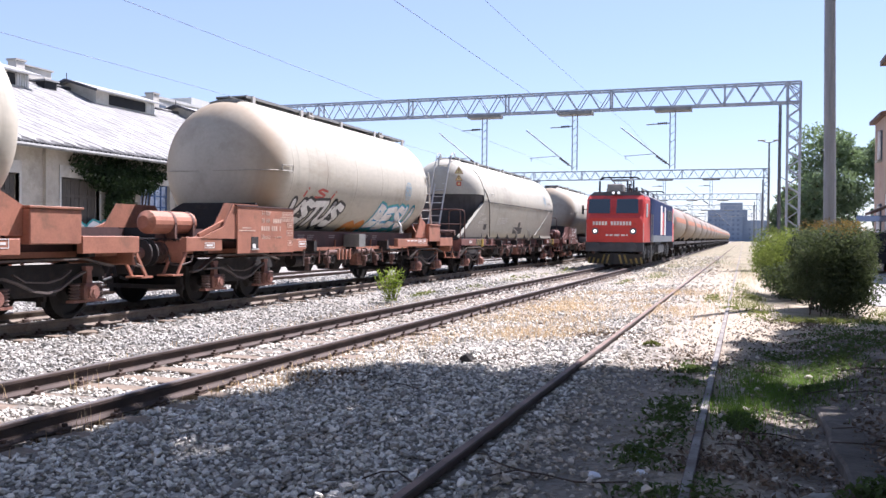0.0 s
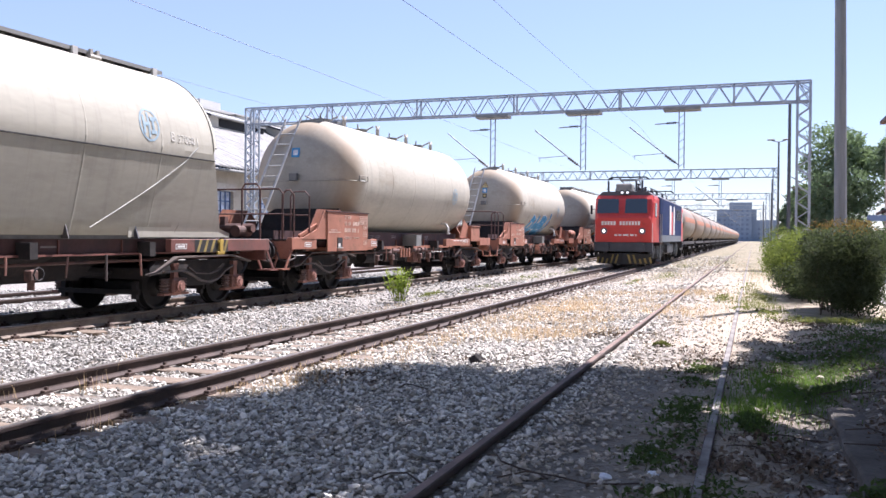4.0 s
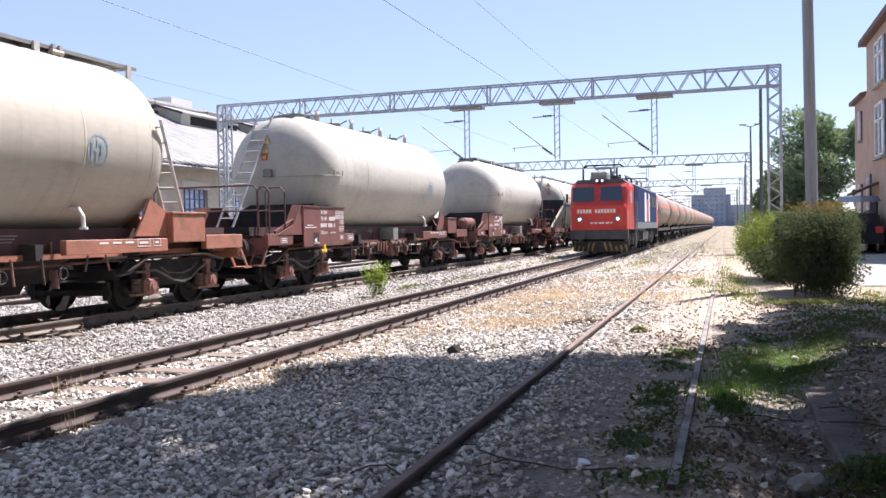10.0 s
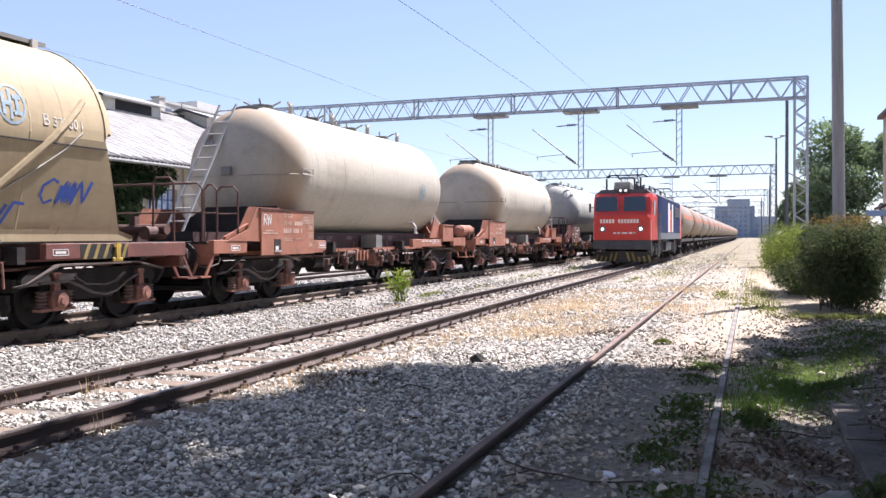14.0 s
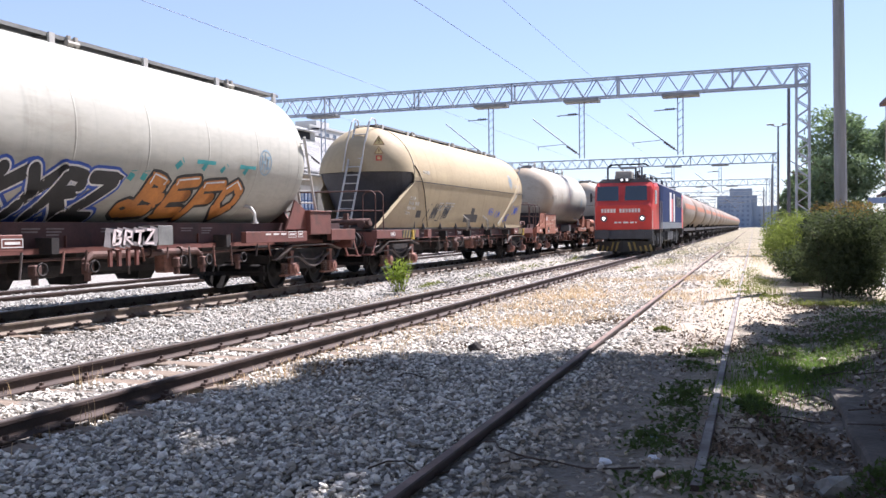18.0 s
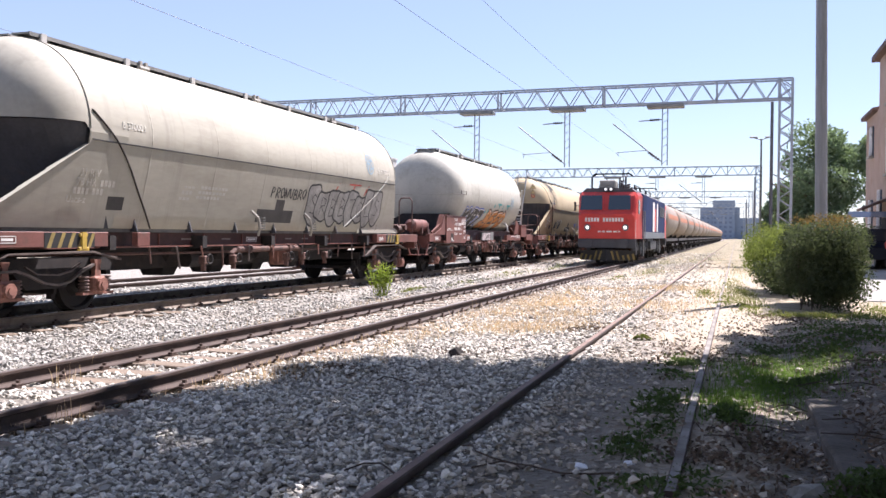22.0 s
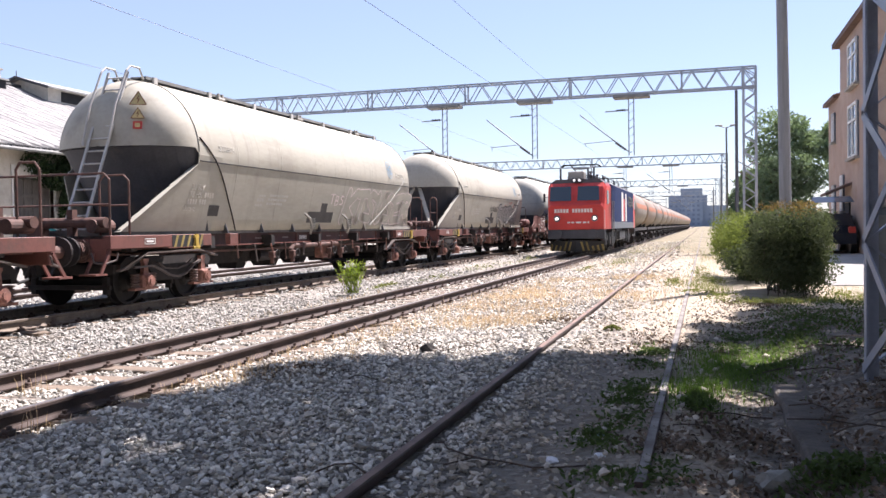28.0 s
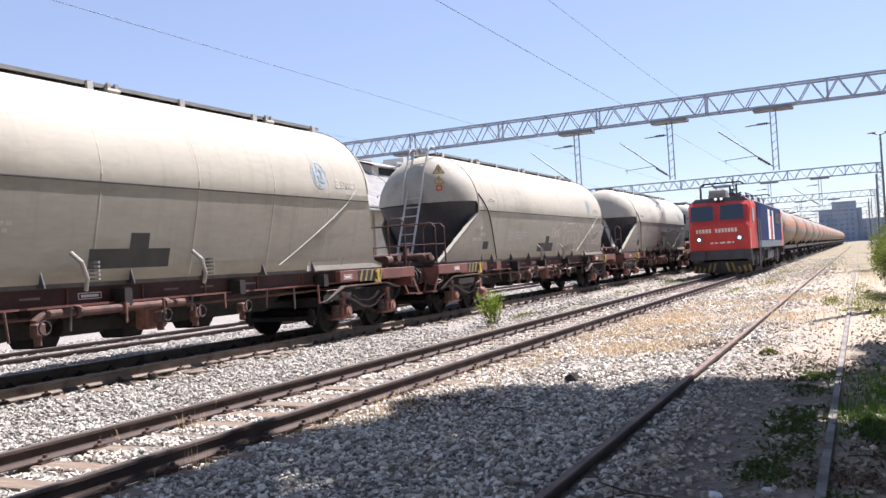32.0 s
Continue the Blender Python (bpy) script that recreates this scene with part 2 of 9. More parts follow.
def box(bm, x0, x1, y0, y1, z0, z1, bev=0.0, rot=None):
    r = bmesh.ops.create_cube(bm, size=1.0)
    vs = r["verts"]
    c = Vector(((x0 + x1) / 2, (y0 + y1) / 2, (z0 + z1) / 2))
    for v in vs:
        p = Vector((v.co.x * (x1 - x0), v.co.y * (y1 - y0), v.co.z * (z1 - z0)))
        v.co = (rot @ p if rot else p) + c
    if bev:
        es = {e for v in vs for e in v.link_edges}
        bmesh.ops.bevel(bm, geom=list(es), offset=bev, segments=1, affect="EDGES")
    return bm


def bx(*a, **k):
    return box(bmesh.new(), *a, **k)


def tube(bm, p0, p1, r, seg=8, r2=None):
    p0, p1 = Vector(p0), Vector(p1)
    d = p1 - p0
    m = Matrix.Translation((p0 + p1) / 2) @ d.to_track_quat("Z", "Y").to_matrix().to_4x4()
    bmesh.ops.create_cone(bm, cap_ends=True, segments=seg, radius1=r, radius2=r if r2 is None else r2, depth=d.length, matrix=m)
    return bm


def bar(bm, p0, p1, w, h):
    """A flat or square bar from p0 to p1, w wide and h high."""
    p0, p1 = Vector(p0), Vector(p1)
    d = p1 - p0
    q = d.to_track_quat("Y", "Z").to_matrix()
    c = (p0 + p1) / 2
    L = d.length
    return box(bm, c.x - w / 2, c.x + w / 2, c.y - L / 2, c.y + L / 2, c.z - h / 2, c.z + h / 2, rot=q)


def pipe(bm, pts, r, seg=6):
    """One bent tube through the given points."""
    pts = [Vector(p) for p in pts]
    rings, side = [], None
    for i, p in enumerate(pts):
        t = (pts[min(i + 1, len(pts) - 1)] - pts[max(i - 1, 0)]).normalized()
        if side is None:
            side = t.orthogonal().normalized()
        side = (side - t * side.dot(t)).normalized()
        up = t.cross(side)
        rings.append([p + (side * math.cos(2 * math.pi * k / seg) + up * math.sin(2 * math.pi * k / seg)) * r for k in range(seg)])
    return skin(bm, rings)


def beads(bm, p0, p1, r, R, n, seg=10):
    """A string of insulator sheds turned as one piece."""
    p0, p1 = Vector(p0), Vector(p1)
    t = (p1 - p0).normalized()
    side = t.orthogonal().normalized()
    up = t.cross(side)
    rings = []
    for i in range(4 * n + 1):
        q = (r, r, R, R)[i % 4]
        rings.append([p0.lerp(p1, i / (4 * n)) + (side * math.cos(2 * math.pi * k / seg) + up * math.sin(2 * math.pi * k / seg)) * q for k in range(seg)])
    return skin(bm, rings)


def strip(bm, pts, w, h):
    """One bent flat bar through the given points, w wide in x and h high."""
    return skin(bm, [[(x - w / 2, y, z - h / 2), (x + w / 2, y, z - h / 2), (x + w / 2, y, z + h / 2), (x - w / 2, y, z + h / 2)] for x, y, z in pts])


def prism(bm, outline, axis, a, b):
    """Extrudes a closed 2D outline between a and b along an axis."""
    def at(p, t):
        return {"x": (t, p[0], p[1]), "y": (p[0], t, p[1]), "z": (p[0], p[1], t)}[axis]
    lo = [bm.verts.new(at(p, a)) for p in outline]
    hi = [bm.verts.new(at(p, b)) for p in outline]
    n = len(outline)
    bm.faces.new(lo[::-1])
    bm.faces.new(hi)
    for i in range(n):
        bm.faces.new((lo[i], lo[(i + 1) % n], hi[(i + 1) % n], hi[i]))
    return bm


def skin(bm, rings, closed=True, cap=True):
    """Joins rings of points by faces."""
    rv = [[bm.verts.new(p) for p in ring] for ring in rings]
    n = len(rv[0])
    for a, b in zip(rv[:-1], rv[1:]):
        for i in range(n if closed else n - 1):
            j = (i + 1) % n
            bm.faces.new((a[i], a[j], b[j], b[i]))
    if cap:
        bm.faces.new(rv[0][::-1])
        bm.faces.new(rv[-1])
    return bm


def words(name, text, size, m, material, parent=None, width=None):
    """Flat lettering in the built-in font, laid 4 mm off the surface by its pose m."""
    cu = bpy.data.curves.new(name, "FONT")
    cu.body, cu.size, cu.extrude = text, size, 0.002
    cu.align_x = "LEFT"
    tmp = bpy.data.objects.new(name, cu)
    scene.collection.objects.link(tmp)
    dg = bpy.context.evaluated_depsgraph_get()
    me = bpy.data.meshes.new_from_object(tmp.evaluated_get(dg))
    bpy.data.objects.remove(tmp)
    bpy.data.curves.remove(cu)
    me.materials.clear()
    me.materials.append(material)
    ob = new(name, me)
    ob.parent = parent
    ob.matrix_basis = m
    return ob


def empty(name, m=None):
    ob = new(name)
    ob.empty_display_size = 0.3
    if m is not None:
        ob.matrix_basis = m
    return ob


# ---------------------------------------------------------------- plan
T1, T2, T3, T4 = 0.0, -5.0, -9.5, -14.2      # track centres
R1, R2, R3, R4 = 0.15, 0.15, 0.30, 0.24      # rail tops
G = 0.7525
WAGON_Z = 0.23                                # where the wagons' own zero lies


def ground_z(x, y):
    z = 0.0
    z += 0.15 * max(0, min(1, (-7.5 - x) / 0.9))               # bed of the main track
    bank = max(0, min(1, (x - 1.45) / 1.1))
    z += 0.28 * bank * bank * (3 - 2 * bank) * max(0, min(1, (17 - y) / 7))    # low bank under the mast
    if abs(x) < 30 and -5 < y < 60:
        z += 0.03 * noise.noise((x * 0.9, y * 0.9, 0)) + 0.018 * noise.noise((x * 3.1, y * 3.1, 4))
    z += 0.075 * max(0, min(1, (x + 1.75) / 0.7)) * max(0, min(1, (1.6 - x) / 0.5))
    for c, d in ((T2, 0.035), (T3, 0.04), (T4, 0.03)):                          # shallow troughs between the rails
        z -= d * max(0, min(1, (1.5 - abs(x - c)) / 0.3))
    for c in (T2, T3, T4):
        z -= 0.05 * max(0, 1 - abs(abs(x - c) - G) / 0.3)
    return z


def ground_material():
    m = bpy.data.materials.new("ballast_and_earth")
    m.use_nodes = True
    n, l = m.node_tree.nodes, m.node_tree.links
    b = n["Principled BSDF"]
    geo = n.new("ShaderNodeNewGeometry")
    sep = n.new("ShaderNodeSeparateXYZ")
    l.new(geo.outputs["Position"], sep.inputs[0])

    def nz(scale, detail=5, rough=0.6):
        t = n.new("ShaderNodeTexNoise")
        t.inputs["Scale"].default_value, t.inputs["Detail"].default_value, t.inputs["Roughness"].default_value = scale, detail, rough
        l.new(geo.outputs["Position"], t.inputs["Vector"])
        return t.outputs["Fac"]

    def rng(v, a, c, lo=0.0, hi=1.0):
        t = n.new("ShaderNodeMapRange")
        t.interpolation_type = "SMOOTHSTEP"
        for k, val in (("From Min", a), ("From Max", c), ("To Min", lo), ("To Max", hi)):
            t.inputs[k].default_value = val
        l.new(v, t.inputs["Value"])
        return t.outputs[0]

    def op(kind, a, c):
        t = n.new("ShaderNodeMath")
        t.operation = kind
        for i, v in enumerate((a, c)):
            if isinstance(v, (int, float)):
                t.inputs[i].default_value = v
            else:
                l.new(v, t.inputs[i])
        return t.outputs[0]

    def mixc(f, a, c):
        t = n.new("ShaderNodeMix")
        t.data_type = "RGBA"
        if isinstance(f, (int, float)):
            t.inputs["Factor"].default_value = f
        else:
            l.new(f, t.inputs["Factor"])
        for k, v in (("A", a), ("B", c)):
            if isinstance(v, tuple):
                t.inputs[k].default_value = (*v, 1)
            else:
                l.new(v, t.inputs[k])
        return t.outputs["Result"]

    vor = n.new("ShaderNodeTexVoronoi")
    vor.inputs["Scale"].default_value = 17
    l.new(geo.outputs["Position"], vor.inputs["Vector"])
    stone = mixc(rng(vor.outputs["Color"], 0.1, 0.9), (0.25, 0.23, 0.20), (0.47, 0.44, 0.395))
    stone = mixc(rng(vor.outputs["Distance"], 0.42, 0.75), stone, (0.21, 0.19, 0.16))
    stone = mixc(rng(sep.outputs["Y"], 7.0, 13.0, 0.8, 0.0), stone, mixc(nz(30, 4), (0.085, 0.075, 0.062), (0.20, 0.18, 0.15)))      # fines between the near stones, darkened in colour for the shade there
    stone = mixc(op("MULTIPLY", rng(sep.outputs["X"], -6.6, -5.9, 1.0, 0.0), 0.45), stone, (0.22, 0.21, 0.19))
    earth = mixc(nz(1.7, 8), (0.27, 0.225, 0.17), (0.46, 0.385, 0.285))
    dry = mixc(nz(9, 7), (0.40, 0.31, 0.21), (0.54, 0.46, 0.35))
    wob = op("MULTIPLY_ADD", nz(0.55, 6), 1.6)
    wob.node.inputs[2].default_value = -0.8
    xs = op("ADD", sep.outputs["X"], wob)
    far = rng(sep.outputs["Y"], 9, 26)
    # earth along and right of the disused track, more of it farther off
    f_earth = rng(xs, -0.5, 1.2)
    f_far = op("MULTIPLY", rng(nz(0.8, 6), 0.40, 0.62), op("MULTIPLY", far, rng(xs, -6.5, -2.5)))
    f_e = op("MAXIMUM", f_earth, op("MULTIPLY", f_far, 0.75))
    f_d = op("MULTIPLY", rng(nz(0.55, 7, 0.65), 0.52, 0.64), op("MULTIPLY", rng(sep.outputs["Y"], 7, 14), rng(xs, -8.5, -4.0)))
    col = mixc(f_e, stone, earth)
    col = mixc(op("MULTIPLY", f_d, 0.8), col, dry)
    col = mixc(op("MULTIPLY", op("MULTIPLY", rng(sep.outputs["Y"], 16, 40), rng(sep.outputs["X"], -9.0, -6.0)), 0.6), col, mixc(rng(nz(1.1, 9, 0.72), 0.38, 0.62), (0.29, 0.23, 0.15), (0.47, 0.41, 0.33)))
    # dry weeds between the tracks farther down the yard
    weedy = mixc(rng(nz(0.45, 8, 0.7), 0.42, 0.6), (0.25, 0.205, 0.135), (0.10, 0.10, 0.042))
    col = mixc(op("MULTIPLY", op("MULTIPLY", rng(sep.outputs["Y"], 26, 55), rng(sep.outputs["X"], -5.5, -3.5)), 0.85), col, weedy)
    stain = rng(nz(0.9, 8, 0.7), 0.5, 0.72)
    col = mixc(op("MULTIPLY", stain, 0.22), col, (0.30, 0.20, 0.13))
    # grass tint right of the disused track, and beyond the yard
    f_g = op("MULTIPLY", rng(nz(1.1, 7, 0.7), 0.48, 0.6), rng(xs, 1.0, 2.0))
    col = mixc(op("MULTIPLY", f_g, 0.4), col, (0.085, 0.10, 0.04))
    # humus and leaf mould on the bank, darkened in colour for the trees' shade
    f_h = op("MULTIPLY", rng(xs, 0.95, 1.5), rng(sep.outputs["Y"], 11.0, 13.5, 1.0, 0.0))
    shaded_humus = mixc(rng(nz(3.5, 9, 0.75), 0.35, 0.65), (0.068, 0.058, 0.048), (0.23, 0.195, 0.16))
    col = mixc(op("MULTIPLY", f_h, 0.9), col, shaded_humus)
    # trodden earth between the siding's rails, darkened in colour for the same shade
    f_t = op("MULTIPLY", op("MULTIPLY", rng(xs, -0.55, 0.05), rng(sep.outputs["Y"], 9.0, 12.0, 1.0, 0.0)), rng(nz(0.9, 6), 0.22, 0.42))
    col = mixc(op("MULTIPLY", f_t, 0.25), col, shaded_humus)
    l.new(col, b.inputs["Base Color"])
    b.inputs["Roughness"].default_value = 0.95
    bp = n.new("ShaderNodeBump")
    bp.inputs["Strength"].default_value, bp.inputs["Distance"].default_value = 0.9, 0.035
    hgt = op("ADD", op("MULTIPLY", rng(vor.outputs["Distance"], 0.0, 0.7, 1.0, 0.0), 0.8), op("MULTIPLY", nz(60, 3), 0.35))
    l.new(hgt, bp.inputs["Height"])
    l.new(bp.outputs["Normal"], b.inputs["Normal"])
    return m


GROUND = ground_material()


def make_ground():
    def ticks(lo, hi, near0, near1, step):
        t = [lo]
        while t[-1] < hi:
            v = t[-1]
            d = 0 if near0 <= v <= near1 else min(abs(v - near0), abs(v - near1))
            t.append(v + max(step, 0.25 * d))
            if v < near0 < t[-1]:
                t[-1] = near0
        return t
    xs = ticks(-900, 900, -9, 5, 0.16)
    ys = ticks(-300, 2500, -1, 22, 0.18)
    verts = [(x, y, ground_z(x, y)) for y in ys for x in xs]
    nx = len(xs)
    faces = [(j * nx + i, j * nx + i + 1, (j + 1) * nx + i + 1, (j + 1) * nx + i) for j in range(len(ys) - 1) for i in range(nx - 1)]
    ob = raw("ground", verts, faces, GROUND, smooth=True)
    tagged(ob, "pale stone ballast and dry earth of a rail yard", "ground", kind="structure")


make_ground()

RAIL_OUT = [(-0.075, 0), (0.075, 0), (0.075, 0.012), (0.02, 0.035), (0.014, 0.05), (0.014, 0.112), (0.036, 0.125), (0.036, 0.15),
            (0.028, 0.158), (-0.028, 0.158), (-0.036, 0.15), (-0.036, 0.125), (-0.014, 0.112), (-0.014, 0.05), (-0.02, 0.035), (-0.075, 0.012)]


def track(name, c, top, y0, y1, sl0, sl1, pitch, label, buried=0.0, right_from=None):
    """A track: two rails, its sleepers and the bolted chairs that hold them."""
    root = empty(name, pose(c, 0, 0))
    tagged(root, label, "track", kind="structure")
    for s in (-1, 1):
        bm = bmesh.new()
        prism(bm, [(px, pz) for px, pz in RAIL_OUT], "y", right_from if s > 0 and right_from else y0, y1)
        for f in bm.faces:
            f.material_index = 1 if f.calc_center_median().z > 0.155 else 0
        ob = part("rail", bm, [RAILDUST if name == "track_3" else RAILRUST, RAILTOP if not buried else (RAILGREY if s > 0 else RAILBROWN)], root)
        ob.location = (s * G, 0, top - 0.158 - (0.035 if buried and s > 0 else 0))
    rnd = random.Random(name)
    meshes = []
    for v in range(4):
        bm = bmesh.new()
        box(bm, -1.28, 1.28, -0.125, 0.125, -0.15, 0.0, bev=0.012)
        for vert in bm.verts:
            vert.co += Vector((rnd.uniform(-0.03, 0.03), rnd.uniform(-0.012, 0.012), rnd.uniform(-0.008, 0.008)))
        o = part("sleeper", bm, SLEEPER, root)
        meshes.append(o.data)
        bpy.data.objects.remove(o)
    bm = bmesh.new()
    box(bm, -0.13, 0.13, -0.075, 0.075, 0, 0.018)
    for s in (-1, 1):
        box(bm, s * 0.095 - 0.03, s * 0.095 + 0.03, -0.055, 0.055, 0.018, 0.05, bev=0.008)
        tube(bm, (s * 0.095, 0, 0.05), (s * 0.095, 0, 0.08), 0.022, 6)
    o = part("rail_chair", bm, RUSTDARK, root)
    chair = o.data
    bpy.data.objects.remove(o)
    y = sl0
    k = 0
    while y < sl1:
        ob = new("sleeper", meshes[k % 4])
        ob.parent = root
        ob.matrix_basis = pose(rnd.uniform(-0.04, 0.04), y + rnd.uniform(-0.03, 0.03), top - 0.172 - buried, 0, 0, rnd.uniform(-1.2, 1.2))
        if not buried:
            for s in (-1, 1):
                q = new("rail_chair", chair)
                q.parent = root
                q.location = (s * G, y, top - 0.172)
        y += pitch
        k += 1
    return root


RUSTDARK = mat("dark_rusty_chairs", (0.085, 0.056, 0.044), rough=0.85, vary=0.3, scale=6, fine=60, bump=0.2)
RAILBROWN = mat("brown_unused_rail_head", (0.20, 0.13, 0.10), rough=0.8, vary=0.3, scale=2, fine=60, stain=(0.085, 0.06, 0.05), stain_amount=0.4, stain_scale=2.2)
RAILGREY = mat("dull_grey_rail_head", (0.23, 0.21, 0.19), rough=0.75, metal=0.1, vary=0.3, scale=2, fine=60, stain=(0.075, 0.055, 0.04), stain_amount=0.55, stain_scale=2.2)
# dusty web, made paler still to put sunlight into the colour
RAILDUST = mat("dusty_sunlit_rail_side", (0.20, 0.16, 0.125), rough=0.85, vary=0.25, scale=3, fine=60, bump=0.2, stain=(0.07, 0.045, 0.035), stain_amount=0.4, stain_scale=2.5)


# ---------------------------------------------------------------- silo wagons: one space of their own, y forward from the rear buffers, z from the rail top
LS, LH = 15.44, 17.4


SILO_A, SILO_B = 3.62, 1.92     # tips of the silo from the rear and front buffers
SILO_Z = 2.82


def silo_radius(y, L):
    """Radius of the round silo at y: a plain barrel with deep dished ends."""
    e, n = (y - SILO_A, 1.01) if y < L / 2 else (L - SILO_B - y, 0.75)
    if e <= 0:
        return 0.0
    if e < n:
        return 1.48 * max(0.0, 1 - (1 - e / n) ** 2.25) ** (1 / 2.25)
    return 1.48


def silo_point(y, a, L, off=0.0):
    """A point of the silo's skin: y along it, a degrees up from the side that faces the siding."""
    r = silo_radius(y, L) + off
    return Vector((r * math.cos(radians(a)), y, SILO_Z + r * math.sin(radians(a))))


def hopper_half(z):
    """Half width of the hopper body at height z."""
    zc, r = 2.80, 1.48
    if z >= zc:
        return math.sqrt(max(0.0, r * r - (z - zc) ** 2))
    return 1.48 - 0.33 * ((zc - z) / 1.45) ** 1.15


def hopper_point(y, z, off=0.0):
    return Vector((hopper_half(z) + off, y, z))


PALEMARK = mat("faded_blue_mark", (0.27, 0.37, 0.43), rough=0.6, vary=0.25, scale=6, fine=60)


def roundel(root, skin_at, cy, cz, r):
    """Faded blue ring with the bars of a mark in it, painted on a wagon's side."""
    vs, fs = [], []
    for q in (0.86 * r, r):
        vs += [skin_at(cy + q * math.cos(2 * math.pi * a / 32), cz + q * 1.12 * math.sin(2 * math.pi * a / 32), 0.004) for a in range(32)]
    for a in range(32):
        fs.append((a, 32 + a, 32 + (a + 1) % 32, (a + 1) % 32))
    ring = raw("operator_mark", vs, fs, PALEMARK, root)
    for y0, y1, z0, z1 in ((-0.66, -0.44, -0.62, 0.62), (-0.16, 0.02, -0.84, 0.84), (-0.46, -0.14, -0.10, 0.14), (0.12, 0.68, 0.30, 0.56), (0.10, 0.66, -0.58, -0.34), (0.26, 0.48, -0.36, 0.34)):
        vs = [skin_at(cy + y * r, cz + z * r, 0.008) for z in (z0, 0.5 * (z0 + z1), z1) for y in (y0, y1)]
        raw("mark_bar", vs, [(0, 1, 3, 2), (2, 3, 5, 4)], PALEMARK, ring)


def make_bogie(root, y, paint):
    """Two-axle bogie: pressed side frames, red-brown axle boxes with coil springs, brake gear with long dipping levers."""
    bm = bmesh.new()
    for s in (-1, 1):
        prism(bm, [(y - 1.40, 0.80), (y - 1.25, 0.92), (y + 1.25, 0.92), (y + 1.40, 0.80), (y + 1.40, 0.70), (y + 0.62, 0.70), (y + 0.38, 0.46), (y - 0.38, 0.46), (y - 0.62, 0.70), (y - 1.40, 0.70)],
              "x", s * 0.99 - 0.05, s * 0.99 + 0.05)
    box(bm, -0.95, 0.95, y - 0.28, y + 0.28, 0.50, 0.80, bev=0.03)
    for e in (-1.42, 1.42):
        box(bm, -0.95, 0.95, y + e - 0.05, y + e + 0.05, 0.62, 0.80)
    bogie = part("bogie", bm, GRIMESHADE, root)
    for s in (-1, 1):
        for e in (-0.9, 0.9):
            b2 = bmesh.new()
            ye = y + e
            box(b2, s * 1.13 - 0.11, s * 1.13 + 0.11, ye - 0.135, ye + 0.135, 0.36, 0.62, bev=0.03)
            tube(b2, (s * 1.22, ye, 0.49), (s * 1.30, ye, 0.49), 0.105, 12)
            tube(b2, (s * 1.29, ye, 0.49), (s * 1.32, ye, 0.49), 0.06, 8)
            for k in range(4):
                q = math.pi / 4 + k * math.pi / 2
                tube(b2, (s * 1.24, ye + 0.11 * math.cos(q), 0.49 + 0.11 * math.sin(q)), (s * 1.26, ye + 0.11 * math.cos(q), 0.49 + 0.11 * math.sin(q)), 0.02, 6)
            prism(b2, [(ye - 0.07, 0.60), (ye - 0.045, 0.80), (ye - 0.075, 0.84), (ye - 0.075, 0.88), (ye + 0.075, 0.88), (ye + 0.075, 0.84), (ye + 0.045, 0.80), (ye + 0.07, 0.60)], "x", s * 1.15 - 0.04, s * 1.15 + 0.04)
            box(b2, s * 1.13 - 0.07, s * 1.13 + 0.07, ye - 0.34, ye + 0.34, 0.335, 0.375)
            part("axle_box", b2, AXLEBOX, bogie)
            for k in (-0.24, 0.24):
                b3 = bmesh.new()
                prof = [(0.385 + 0.0125 * i, (0.055, 0.085, 0.085, 0.055)[i % 4]) for i in range(20)]
                skin(b3, [[(s * 1.13 + r * math.cos(q * 0.6283), ye + k + r * math.sin(q * 0.6283), z) for q in range(10)] for z, r in prof])
                part("suspension_spring", b3, SPRING, bogie)
        # upper rail with sloping ends, the long lever that dips between the axles, and its stay
        b5 = bmesh.new()
        strip(b5, [(s * 1.16, y + ya, za) for ya, za in ((-1.62, 0.70), (-1.40, 0.73), (-0.86, 0.985), (0.80, 0.995), (1.42, 0.87))], 0.10, 0.028)
        part("side_rail", b5, LEVER, bogie)
        b6 = bmesh.new()
        strip(b6, [(s * 1.20, y + ya, za) for ya, za in ((-1.25, 0.74), (-0.72, 0.75), (-0.50, 0.68), (-0.22, 0.56), (0.05, 0.52), (0.28, 0.56), (0.52, 0.70), (0.78, 0.80))], 0.06, 0.032)
        part("brake_lever", b6, LEVER, bogie)
        b6 = bmesh.new()
        strip(b6, [(s * 1.18, y + ya, za) for ya, za in ((-0.55, 0.80), (-0.34, 0.69), (0.08, 0.665), (0.34, 0.72), (0.52, 0.83))], 0.05, 0.022)
        part("brake_stay", b6, LEVER, bogie)
    for e in (-0.9, 0.9):
        for k in (-0.5, 0.5):
            b4 = bmesh.new()
            box(b4, -0.85, 0.85, y + e + k * 1.06 - 0.03, y + e + k * 1.06 + 0.03, 0.36, 0.44)
            for s in (-1, 1):
                box(b4, s * 0.75 - 0.05, s * 0.75 + 0.05, y + e + k * 1.02 - 0.04, y + e + k * 1.02 + 0.04, 0.28, 0.58)
            part("brake_beam", b4, GRIMESHADE, bogie)


SPRING = mat("dusty_spring_coils", (0.15, 0.095, 0.08), rough=0.7, vary=0.25, scale=6, fine=50)
AXLEBOX = mat("red_brown_axle_box", (0.27, 0.125, 0.092), rough=0.75, vary=0.3, scale=5, fine=50, bump=0.25, stain=(0.09, 0.055, 0.045), stain_amount=0.35, stain_scale=6)
LEVER = mat("dusty_brake_lever", (0.12, 0.095, 0.085), rough=0.75, vary=0.3, scale=4, fine=40, bump=0.2)


